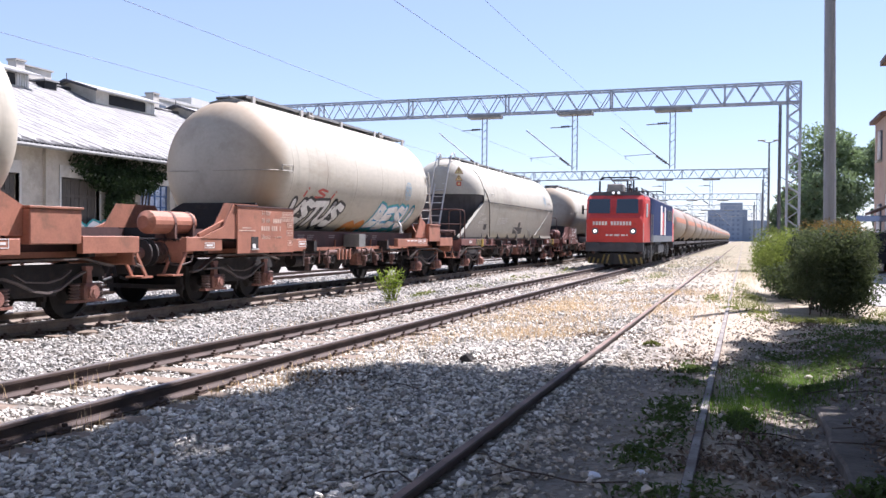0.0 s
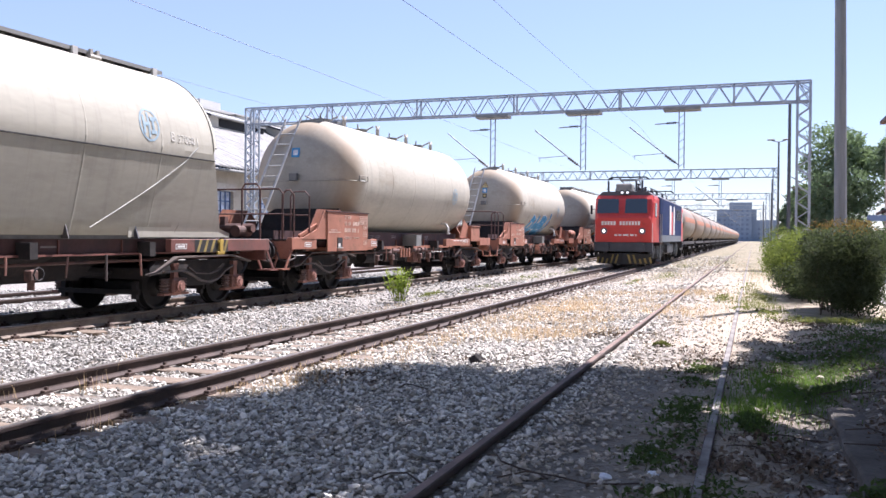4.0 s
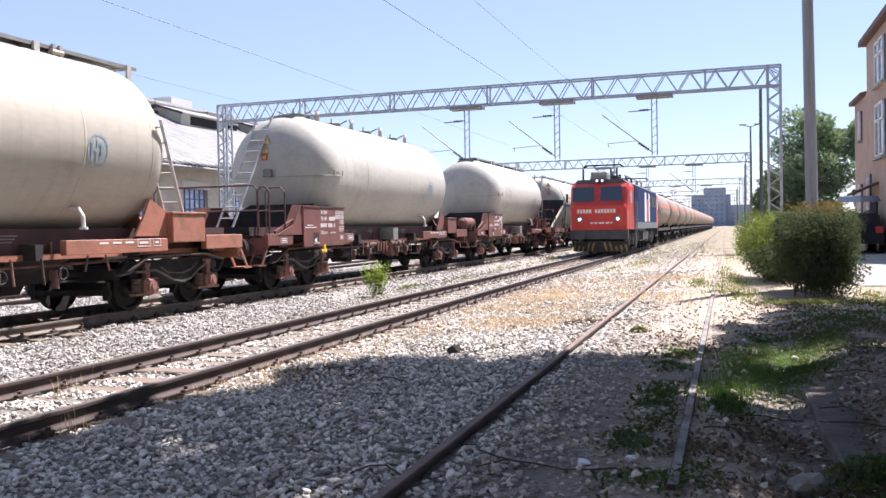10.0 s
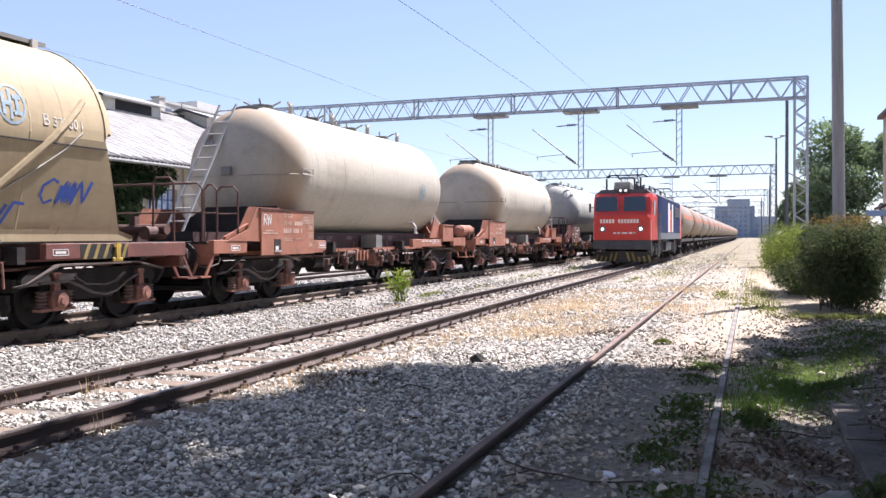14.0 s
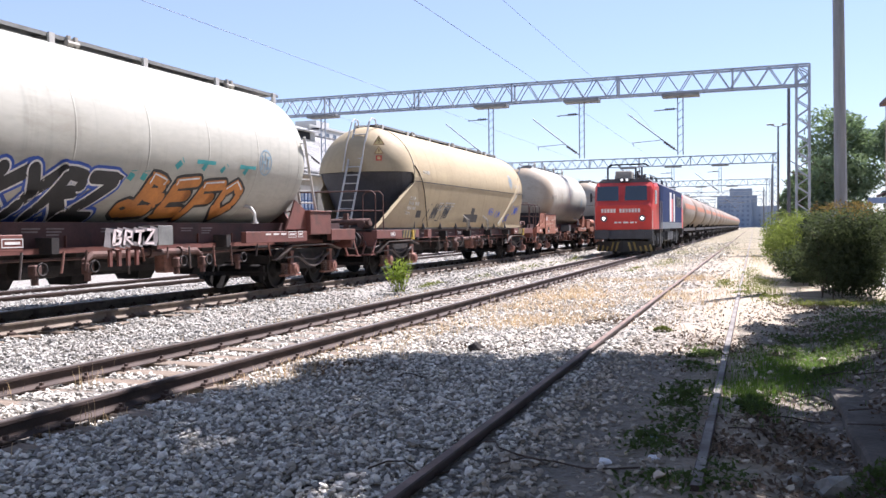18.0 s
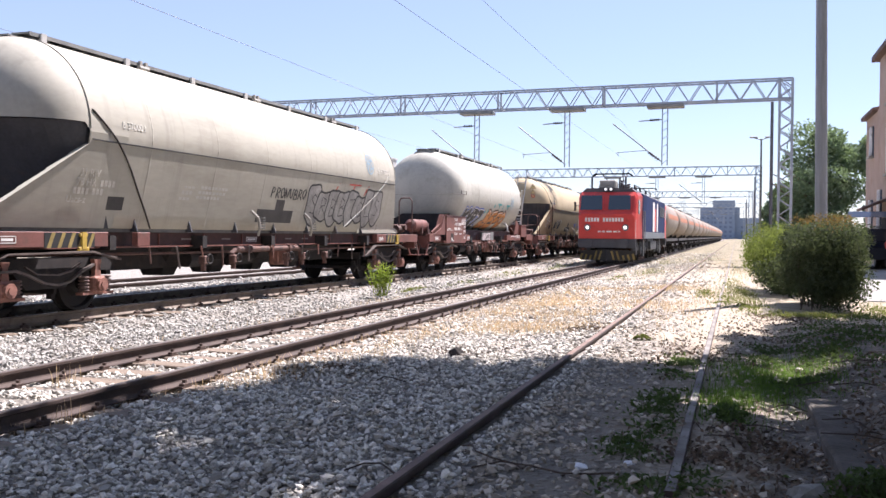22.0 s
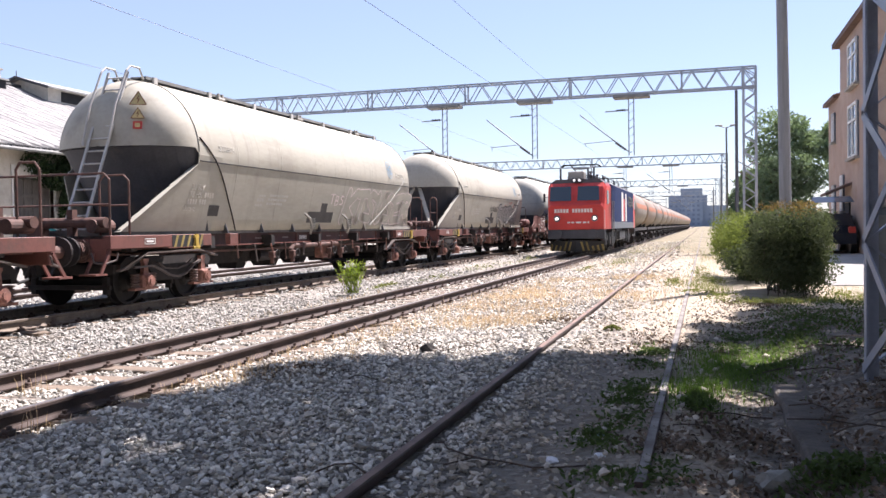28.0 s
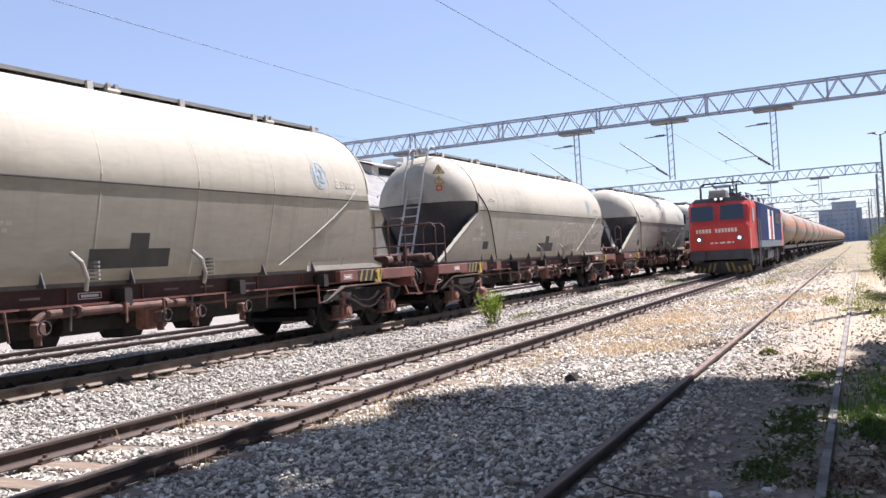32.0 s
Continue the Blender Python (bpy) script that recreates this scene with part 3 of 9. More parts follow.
def wheel_mesh():
    bm = bmesh.new()
    prof = [(0.60, 0.14), (0.66, 0.17), (0.66, 0.37), (0.655, 0.37), (0.655, 0.448), (0.685, 0.450), (0.70, 0.427), (0.815, 0.42), (0.815, 0.37), (0.75, 0.35), (0.74, 0.20), (0.80, 0.15), (0.83, 0.09), (1.02, 0.075)]
    seg = 24
    for s in (-1, 1):
        rings = [[(s * x, r * math.cos(2 * math.pi * k / seg), r * math.sin(2 * math.pi * k / seg)) for k in range(seg)] for x, r in prof]
        skin(bm, rings)
    tube(bm, (-0.66, 0, 0), (0.66, 0, 0), 0.085, 12)
    return bm


WHEELSET = None


def add_wheelset(root, y):
    global WHEELSET
    if WHEELSET is None:
        ob = part("wheelset", wheel_mesh(), WHEEL, root, smooth=False)
        WHEELSET = ob.data
    else:
        ob = new("wheelset", WHEELSET)
        ob.parent = root
    ob.location = (0, y, 0.49)
    return ob


E0 = 0.65              # rear buffer faces; the silo and boards are set out from 0


def make_underframe(root, L, paint, plates):
    """Frame with solebars, headstocks, buffers, couplings, brake cylinders and pipes. plates: where the solebar stands out."""
    E1 = E0 + L
    h0, h1 = E0 + 0.36, E1 - 0.72
    for s in (-1, 1):
        bm = bmesh.new()
        silo = L < 16           # the silo wagons' web stands well back under the tank
        w0, w1, wf = (0.96, 0.985, 1.05) if silo else (1.0, 1.025, 1.08)
        box(bm, min(s * w0, s * wf), max(s * w0, s * wf), h0, h1, 1.045, 1.075)
        if silo:
            box(bm, min(s * (wf - 0.02), s * wf), max(s * (wf - 0.02), s * wf), h0, h1, 1.02, 1.045)
            box(bm, min(s * (wf - 0.02), s * wf), max(s * (wf - 0.02), s * wf), h0, h1, 1.075, 1.105)
        for k in range(9):
            y = 4.4 + k * (L - 7.0) / 8
            box(bm, min(s * (w1 + 0.005), s * (wf - 0.03)), max(s * (w1 + 0.005), s * (wf - 0.03)), y - 0.012, y + 0.012, 1.075, 1.28)
        sole = part("solebar", bm, paint, root)
        # web plates are a darker maroon than the rest of the frame
        if silo:
            part("web_plate", bx(min(s * w0, s * w1), max(s * w0, s * w1), h0, h1, 1.078, 1.48), MAROON, sole)
        else:
            part("web_plate", bx(min(s * w0, s * w1), max(s * w0, s * w1), h0, h1, 1.078, 1.30), MAROON, sole)
        for y0, y1, z1 in plates:
            y0, y1 = max(y0, h0), min(y1, h1)
            bm = bmesh.new()
            box(bm, min(s * 1.31, s * 1.425), max(s * 1.31, s * 1.425), y0, y1, 1.08, z1, bev=0.008)
            part("frame_plate", bm, paint, sole)
    bm = bmesh.new()
    box(bm, -0.28, 0.28, h0, h1, 0.92, 1.24)
    for k in range(7):
        y = 1.8 + k * (L - 2.8) / 6
        box(bm, -1.28, 1.28, y - 0.07, y + 0.07, 1.02, 1.25)
    box(bm, -1.28, 1.28, h0, 3.2, 1.25, 1.30)
    box(bm, -1.28, 1.28, E1 - 2.6, h1, 1.25, 1.30)
    part("centre_sill", bm, GRIMESHADE, root)
    for end, d, h in ((E0, 1, 0.36), (E1, -1, 0.72)):
        bm = bmesh.new()
        box(bm, -1.35, 1.35, min(end + d * h, end + d * (h + 0.1)), max(end + d * h, end + d * (h + 0.1)), 0.88, 1.295, bev=0.015)
        part("headstock", bm, paint, root)
        for s in (-1, 1):
            bm = bmesh.new()
            prof = [(h, 0.19), (h - 0.05, 0.19), (h - 0.051, 0.14)]
            for k in range(4):       # ribbed sleeve
                q = h * (0.86 - 0.1 * k)
                prof += [(q, 0.14), (q - 0.002, 0.158), (q - h * 0.05, 0.158), (q - h * 0.05 - 0.002, 0.14)]
            prof += [(h * 0.5, 0.14), (h * 0.499, 0.105), (0.05, 0.105)]
            skin(bm, [[(s * 0.875 + r * math.cos(j * 0.4488), end + d * q, 1.05 + r * math.sin(j * 0.4488)) for j in range(14)] for q, r in prof])
            buf = part("buffer", bm, RUST, root)
            part("buffer_head", tube(bmesh.new(), (s * 0.875, end + d * 0.045, 1.05), (s * 0.875, end + d * 0.005, 1.05), 0.235, 18), GRIMESHADE, buf)
        bm = bmesh.new()
        bar(bm, (0, end + d * h, 1.02), (0, end + d * 0.22, 1.00), 0.09, 0.14)
        tube(bm, (-0.06, end + d * 0.22, 1.0), (0.06, end + d * 0.20, 0.62), 0.035, 8)
        tube(bm, (0.06, end + d * 0.22, 1.0), (-0.06, end + d * 0.14, 0.62), 0.035, 8)
        part("screw_coupling", bm, GRIMESHADE, root)
        pts = [(0.35, end + d * h, 0.95), (0.36, end + d * h * 0.75, 0.72), (0.33, end + d * h * 0.45, 0.58), (0.28, end + d * 0.06, 0.62)]
        part("brake_hose", pipe(bmesh.new(), pts, 0.028, 8), BLACK, root)
        part("brake_hose", pipe(bmesh.new(), [(-x, y, z) for x, y, z in pts], 0.028, 8), BLACK, root)
        for s in (-1, 1):
            bm = bmesh.new()
            yy = end + d * (h - 0.2)
            box(bm, s * 1.24 - 0.16, s * 1.24 + 0.16, yy - 0.14, yy + 0.14, 0.66, 0.69)
            bar(bm, (s * 1.38, yy, 0.68), (s * 1.38, end + d * (h + 0.05), 1.06), 0.03, 0.05)
            bar(bm, (s * 1.10, yy, 0.68), (s * 1.10, end + d * (h + 0.05), 1.06), 0.03, 0.05)
            part("shunter_step", bm, paint, root)
            bm = bmesh.new()
            pipe(bm, [(s * 1.10, end + d * (h - 0.06), 1.02), (s * 1.2, end + d * (h - 0.12), 0.86), (s * 1.38, end + d * (h - 0.10), 0.84), (s * 1.44, end + d * (h + 0.12), 0.90), (s * 1.44, end + d * (h + 0.16), 1.02)], 0.016, 6)
            part("shunter_grip", bm, LEVER, root)
    m = L / 2 + E0
    for x, y0, y1, r in ((0.55, m - 0.9, m - 0.1, 0.17), (-0.55, m + 0.3, m + 1.3, 0.20), (0.75, m - 2.6, m - 1.9, 0.15)):
        part("brake_cylinder", tube(bmesh.new(), (x, y0, 0.80), (x, y1, 0.80), r, 14), GRIMESHADE, root)
    part("brake_valve", bx(0.9, 1.15, m + 0.2, m + 0.6, 0.62, 0.98, bev=0.03), AXLEBOX, root)
    part("brake_rod", bar(bmesh.new(), (0.3, 3.4, 0.72), (0.3, L - 3.0, 0.72), 0.04, 0.07), GRIMESHADE, root)
    part("brake_pipe", pipe(bmesh.new(), [(0.95, 1.2, 0.98), (0.95, 3.2, 0.95), (1.0, m - 1.5, 0.93), (1.0, m + 1.5, 0.93), (0.95, L - 3.2, 0.95), (0.95, L - 1.2, 0.98)], 0.025), RUST, root)
    # discharge main: a rusty pipe with elbows, valves and hangers
    bm = bmesh.new()
    pipe(bm, [(1.22, m - 1.75, 0.70), (1.22, m - 1.75, 0.90), (1.22, m - 1.62, 0.98), (1.22, m + 0.95, 0.98), (1.22, m + 1.08, 0.90), (1.22, m + 1.08, 0.66)], 0.055, 10)
    for y in (m - 1.1, m - 0.3, m + 0.5):
        tube(bm, (1.22, y - 0.04, 0.98), (1.22, y + 0.04, 0.98), 0.085, 12)
    part("discharge_main", bm, RUST, root)
    for y in (m - 2.75, m - 1.75, m + 0.35, m + 1.08, m + 2.2):
        bm = bmesh.new()
        box(bm, 1.20, 1.33, y - 0.08, y + 0.08, 0.72, 0.88, bev=0.02)
        tube(bm, (1.26, y, 0.72), (1.26, y, 0.60), 0.05, 8)
        valve = part("discharge_valve", bm, RUST, root)
        bm = bmesh.new()
        pipe(bm, [(1.40, y + 0.09 * math.cos(q * 0.7854), 0.82 + 0.09 * math.sin(q * 0.7854)) for q in range(9)], 0.014, 5)
        part("valve_wheel", bm, GRIMESHADE, valve)
    rnd = random.Random(int(L * 10))
    for k in range(12):
        bm = bmesh.new()
        y = 4.9 + k * (L - 8.8) / 11 + rnd.uniform(-0.2, 0.2)
        z = rnd.uniform(0.66, 0.9)
        tube(bm, (1.34, y, 1.06), (1.34 + rnd.uniform(-0.03, 0.03), y + rnd.uniform(-0.1, 0.1), z), 0.018, 6)
        part("pipe_hanger", bm, (RUST, LEVER, AXLEBOX)[k % 3], root)
    # outlets under the belly and the deep frame between the bogies
    for y in (m - 2.4, m - 0.8, m + 0.8, m + 2.4):
        bm = bmesh.new()
        skin(bm, [[(0.85, y - 0.7, 1.06), (0.85, y + 0.7, 1.06), (-0.85, y + 0.7, 1.06), (-0.85, y - 0.7, 1.06)],
                  [(0.28, y - 0.22, 0.62), (0.28, y + 0.22, 0.62), (-0.28, y + 0.22, 0.62), (-0.28, y - 0.22, 0.62)],
                  [(0.22, y - 0.18, 0.48), (0.22, y + 0.18, 0.48), (-0.22, y + 0.18, 0.48), (-0.22, y - 0.18, 0.48)]])
        part("outlet_hopper", bm, GRIMESHADE, root)
    part("fish_belly_beam", prism(bmesh.new(), [(4.7, 1.04), (5.3, 0.64), (E1 - 4.9, 0.64), (E1 - 4.3, 1.04)], "x", -0.45, -0.38), GRIMESHADE, root)
    part("fish_belly_beam", prism(bmesh.new(), [(4.7, 1.04), (5.3, 0.64), (E1 - 4.9, 0.64), (E1 - 4.3, 1.04)], "x", 0.38, 0.45), GRIMESHADE, root)
    for c in (E0 + 2.5, E1 - 2.5):
        make_bogie(root, c, paint)
        for e in (-0.9, 0.9):
            add_wheelset(root, c + e)


def make_catwalk(root, y0, y1, ztop, mat_walk):
    """Narrow roof walk: two dark planks on pale stubby posts, with clamps beside some of them."""
    for s in (-1, 1):
        bm = bmesh.new()
        box(bm, s * 0.20 - 0.17, s * 0.20 + 0.17, y0, y1, ztop + 0.112, ztop + 0.14)
        box(bm, s * 0.37 - 0.012, s * 0.37 + 0.012, y0, y1, ztop + 0.085, ztop + 0.146)
        part("roof_walkway", bm, mat_walk, root)
    n = max(3, int((y1 - y0) / 1.9))
    for i in range(n + 1):
        y = y0 + 0.25 + i * (y1 - y0 - 0.5) / n
        b = bmesh.new()
        for s in (-1, 1):
            bar(b, (s * 0.40, y, ztop - 0.16), (s * 0.40, y, ztop + 0.15), 0.05, 0.11)
        bar(b, (-0.40, y, ztop + 0.10), (0.40, y, ztop + 0.10), 0.08, 0.02)
        part("walkway_bracket", b, PALEPOST, root)
        if i % 2:
            b = bmesh.new()
            for k in (0.35, 0.5):
                bar(b, (0.41, y + k, ztop - 0.1), (0.41, y + k, ztop + 0.17), 0.05, 0.06)
            tube(b, (0.41, y + 0.3, ztop + 0.05), (0.41, y + 0.55, ztop + 0.05), 0.05, 8)
            part("hatch_clamp", b, PIPE, root)


PALEINK = mat("faded_board_lettering", (0.58, 0.42, 0.33), rough=0.7, vary=0.3, fine=60)
PALEPOST = mat("pale_walkway_post", (0.46, 0.45, 0.42), rough=0.6, vary=0.15)


def guard_rail(root, y, x0, x1, z0, z1, paint, depth=0.0):
    bm = bmesh.new()
    r = 0.02
    pipe(bm, [(x0, y, z0), (x0, y, z1 - 0.1), (x0 + 0.1 * (1 if x1 > x0 else -1), y, z1), (x1 - 0.1 * (1 if x1 > x0 else -1), y, z1), (x1, y, z1 - 0.1), (x1, y, z0)], r, 8)
    tube(bm, (x0, y, (z0 + z1) / 2), (x1, y, (z0 + z1) / 2), r * 0.8, 6)
    return part("guard_rail", bm, paint, root)


def ladder(root, p0, p1, width, material, name="ladder", along=Vector((1, 0, 0)), n=11):
    bm = bmesh.new()
    p0, p1 = Vector(p0), Vector(p1)
    for s in (-1, 1):
        bar(bm, p0 + along * s * width / 2, p1 + along * s * width / 2, 0.05, 0.03)
    for i in range(n):
        c = p0.lerp(p1, (i + 0.5) / n)
        tube(bm, c - along * width / 2, c + along * width / 2, 0.016, 6)
    return part(name, bm, material, root)


def plate_bars(root, x, y0, y1, z, h, material, name="lettering_bar"):
    bm = bmesh.new()
    box(bm, x, x + 0.003, y0, y1, z, z + h)
    return part(name, bm, material, root)


def framed_mark(root, y0, y1, z0, z1, x=1.427):
    b = bmesh.new()
    for p in ((y0, y1, z0, z0 + 0.012), (y0, y1, z1 - 0.012, z1), (y0, y0 + 0.012, z0, z1), (y1 - 0.012, y1, z0, z1)):
        box(b, x, x + 0.003, p[0], p[1], p[2], p[3])
    box(b, x, x + 0.003, y0 + 0.05, y1 - 0.05, (z0 + z1) / 2 - 0.018, (z0 + z1) / 2 + 0.018)
    return part("solebar_marking", b, WHITE, root)


def side_text(root, text, y, z, size, x=1.465, name="lettering", ink=None):
    return words(name, text, size, Matrix(((0, 0, 1, x), (1, 0, 0, y), (0, 1, 0, z), (0, 0, 0, 1))), ink or WHITE, root)


def make_silo(body, paint, label, with_ladder=False, hatched=False):
    """Round-bellied cement silo wagon."""
    L = LS
    root = empty("silo_wagon")
    tagged(root, label, "freight wagon", "wagons of the passing train")
    make_underframe(root, 15.6, paint, ((0.9, 2.1, 1.33), (4.7, 5.35, 1.30), (10.7, 13.1, 1.30), (14.25, 15.5, 1.34)))
    seg = 64
    A, B = SILO_A, L - SILO_B
    ys = [A + 0.004 + 1.006 * (1 - math.cos(k / 14 * math.pi / 2)) for k in range(15)]
    ys += [A + 1.01 + (B - A - 1.76) * k / 6 for k in range(1, 7)]
    ys += [B - 0.004 - 0.746 * (1 - math.cos(k / 14 * math.pi / 2)) for k in range(14, -1, -1)]
    ys = sorted(set(round(y, 4) for y in ys))
    bm = bmesh.new()
    skin(bm, [[silo_point(y, 360 * k / seg, L) for k in range(seg)] for y in ys])
    part("tank", bm, body, root, smooth=True)
    for y in (4.68, 6.3, 7.9, 9.5, 11.1, 12.7):
        bm = bmesh.new()
        rings = [[silo_point(y + dy, 360 * k / seg, L, off) for k in range(seg)] for dy, off in ((-0.02, 0.0005), (-0.008, 0.004), (0.008, 0.004), (0.02, 0.0005))]
        skin(bm, rings, cap=False)
        part("weld_seam", bm, body, root)
    if not with_ladder:
        make_catwalk(root, 4.55, L - 1.70, 4.25, DARKGAL)
    else:
        for k, y in enumerate((5.0, 7.2, 9.4, 11.6)):
            b = bmesh.new()
            tube(b, (0, y, 4.27), (0, y, 4.36), 0.24, 16)
            tube(b, (0, y, 4.36), (0, y, 4.38), 0.27, 16)
            for j in range(4):
                a = j * math.pi / 2 + 0.4
                tube(b, (0.22 * math.cos(a), y + 0.22 * math.sin(a), 4.37), (0.42 * math.cos(a), y + 0.42 * math.sin(a), 4.47), 0.022, 6)
            part("loading_hatch", b, DARKGAL, root)
            b = bmesh.new()
            tube(b, (0.1, y + 1.1, 4.27), (0.1, y + 1.1, 4.50), 0.06, 8)
            tube(b, (0.1, y + 1.1, 4.50), (0.1, y + 1.22, 4.60), 0.03, 6)
            tube(b, (0.1, y + 1.1, 4.50), (0.1, y + 0.98, 4.60), 0.03, 6)
            part("vent_valve", b, PIPE, root)
    # fluted tread at the walkway's end
    bm = bmesh.new()
    for k in range(6):
        y = 4.28 + k * 0.09
        for q in range(76, 104, 7):
            bar(bm, silo_point(y, q, L, 0.012), silo_point(y, q + 7, L, 0.012), 0.05, 0.03)
    part("tread_strip", bm, DARKGAL, root)
    # cable round the rear dish, with its bracket at the shoulder
    bm = bmesh.new()
    def dish(y, z, off):
        r = silo_radius(y, L) + off
        return Vector((math.sqrt(max(0.0, r * r - (z - SILO_Z) ** 2)), y, z))
    pts = [dish(SILO_A + 1.01 * t, 2.70 + 0.03 * math.sin(3 * t), 0.03) for t in (0.98, 0.9, 0.8, 0.7, 0.6, 0.5, 0.4, 0.32, 0.25, 0.19, 0.14, 0.10, 0.07, 0.045, 0.025, 0.012)]
    pts += [Vector((-p.x, p.y, p.z)) for p in pts[::-1]]
    pipe(bm, pts, 0.008, 5)
    part("earth_cable", bm, SEAM, root)
    bm = bmesh.new()
    for z in (2.74, 2.85):
        tube(bm, dish(4.26, z, 0.03), dish(4.60, z, 0.03), 0.009, 6)
    for y in (4.26, 4.60):
        tube(bm, dish(y, 2.73, 0.03), dish(y, 2.86, 0.03), 0.012, 6)
    part("cable_bracket", bm, PIPE, root)
    # cradles: side gussets and the cross plates that carry the dished ends
    for s in (-1, 1):
        bm = bmesh.new()
        prism(bm, [(1.42, 1.31), (1.75, 1.42), (2.05, 1.50), (2.43, 1.98), (3.6, 1.98), (4.3, 1.31)], "x", min(s * 1.24, s * 1.265), max(s * 1.24, s * 1.265))
        bar(bm, (s * 1.29, 1.55, 1.36), (s * 1.29, 2.35, 1.62), 0.05, 0.07)
        part("cradle_gusset", bm, paint, root)
        bm = bmesh.new()
        prism(bm, [(12.42, 1.34), (12.60, 1.60), (12.82, 1.97), (13.29, 1.74), (13.29, 1.34)], "x", min(s * 1.26, s * 1.30), max(s * 1.26, s * 1.30))
        part("cradle_gusset", bm, paint, root)
    bm = bmesh.new()
    prism(bm, [(-1.23, 1.3), (-0.95, 1.80), (-0.5, 2.03), (1.23, 2.03), (1.23, 1.3)], "y", 3.55, 3.62)
    box(bm, -1.23, 1.23, 2.3, 2.36, 1.30, 1.50)
    box(bm, -1.0, 1.0, 2.3, 3.6, 1.30, 1.34)
    # rear plate near black, not frame paint: its shade is put into the colour
    part("cradle_plate", bm, GRIMESHADE, root)
    bm = bmesh.new()
    prism(bm, [(-1.23, 1.3), (-0.95, 1.75), (-0.4, 1.55), (0.4, 1.55), (0.95, 1.75), (1.23, 1.3)], "y", 12.9, 12.97)
    part("cradle_plate", bm, paint, root)
    bm = bmesh.new()
    box(bm, -0.95, 0.95, 3.7, 12.6, 1.28, 1.47)
    part("belly_plate", bm, GRIMESHADE, root)
    # air receiver on the rear platform, box on the front
    if not with_ladder:
        bm = bmesh.new()
        tube(bm, (0.95, 0.55, 1.58), (0.95, 1.70, 1.58), 0.20, 18)
        tube(bm, (0.95, 0.46, 1.58), (0.95, 0.55, 1.58), 0.11, 18, 0.20)
        tube(bm, (0.95, 1.70, 1.58), (0.95, 1.79, 1.58), 0.20, 18, 0.11)
        recv = part("air_receiver", bm, paint, root, smooth=False)
        for y in (1.08, 1.60):
            bm = bmesh.new()
            box(bm, 0.74, 1.16, y - 0.03, y + 0.03, 1.28, 1.54)
            rings = [[(0.95 + r * math.cos(2 * math.pi * k / 18), yy, 1.58 + r * math.sin(2 * math.pi * k / 18)) for k in range(18)] for yy, r in ((y - 0.03, 0.21), (y + 0.03, 0.21))]
            skin(bm, rings, cap=False)
            part("receiver_strap", bm, RUST, recv)
    bm = bmesh.new()
    box(bm, 0.9, 1.42, 13.26, 14.24, 1.22, 1.72, bev=0.015)
    ebox = part("equipment_box", bm, paint, root)
    part("box_lid", bx(0.88, 1.44, 13.24, 14.26, 1.72, 1.755, bev=0.006), paint, ebox)
    # number board
    bm = bmesh.new()
    box(bm, 1.44, 1.465, 2.55, 4.70, 1.02, 1.92)
    board = part("number_board", bm, paint, root)
    ink = WHITE if paint is OXIDE else PALEINK
    o = [(2.55, 1.30), (2.55, 1.93), (2.43, 1.95), (2.12, 1.52), (1.75, 1.42), (1.42, 1.31)]
    b = bmesh.new()
    prism(b, o, "x", 1.41, 1.435)
    part("number_board_gusset", b, paint, board)
    part("board_edge", bx(1.42, 1.48, 2.50, 4.74, 1.922, 1.95), MAROON, board)
    for txt, z, size in (("31 RIV", 1.77, 0.13), ("78 HR", 1.62, 0.13), ("Uacs-z", 1.30, 0.13)):
        side_text(board, txt, 3.40, z, size, 1.468, ink=ink)
    side_text(board, "za cement", 3.92, 1.315, 0.07, 1.468, ink=ink)
    for y0, y1, z, h, step in ((3.86, 4.20, 1.62, 0.09, 0.085), (3.40, 3.74, 1.46, 0.095, 0.09), (3.80, 4.04, 1.46, 0.095, 0.09), (4.12, 4.18, 1.46, 0.095, 0.09), (2.72, 3.02, 1.50, 0.02, 0), (2.60, 3.18, 1.45, 0.02, 0)):
        m = int((y1 - y0) / step + 0.5) if step else 1
        w = (y1 - y0) / m
        for k in range(max(1, m)):
            plate_bars(board, 1.466, y0 + w * k, y0 + w * k + w * (0.7 if step else 1), z, h, ink)
    for y0, y1, z0, z1, cols in ((4.22, 4.68, 1.75, 1.86, 4), (4.16, 4.68, 1.66, 1.745, 5), (4.44, 4.68, 1.54, 1.63, 1), (4.42, 4.66, 1.36, 1.48, 2), (4.46, 4.64, 1.16, 1.26, 1)):
        b = bmesh.new()
        for p in [(y0, y1, z0, z0 + 0.010), (y0, y1, z1 - 0.010, z1)] + [(y0 + (y1 - y0 - 0.01) * k / cols, y0 + (y1 - y0 - 0.01) * k / cols + 0.01, z0, z1) for k in range(cols + 1)]:
            box(b, 1.466, 1.469, p[0], p[1], p[2], p[3])
        for k in range(cols):
            w = (y1 - y0) / cols
            box(b, 1.466, 1.469, y0 + w * (k + 0.3), y0 + w * (k + 0.75), (z0 + z1) / 2 - 0.018, (z0 + z1) / 2 + 0.018)
        part("data_panel", b, ink, board)
    b = bmesh.new()
    box(b, 1.463, 1.472, 3.03, 3.29, 1.10, 1.34, bev=0.003)
    card = part("card_holder", b, GRIMESHADE, board)
    part("holder_lip", bx(1.464, 1.484, 3.02, 3.30, 1.085, 1.11), PALEPOST, card)
    part("route_card", bx(1.473, 1.476, 3.07, 3.18, 1.12, 1.20), WHITE, card)
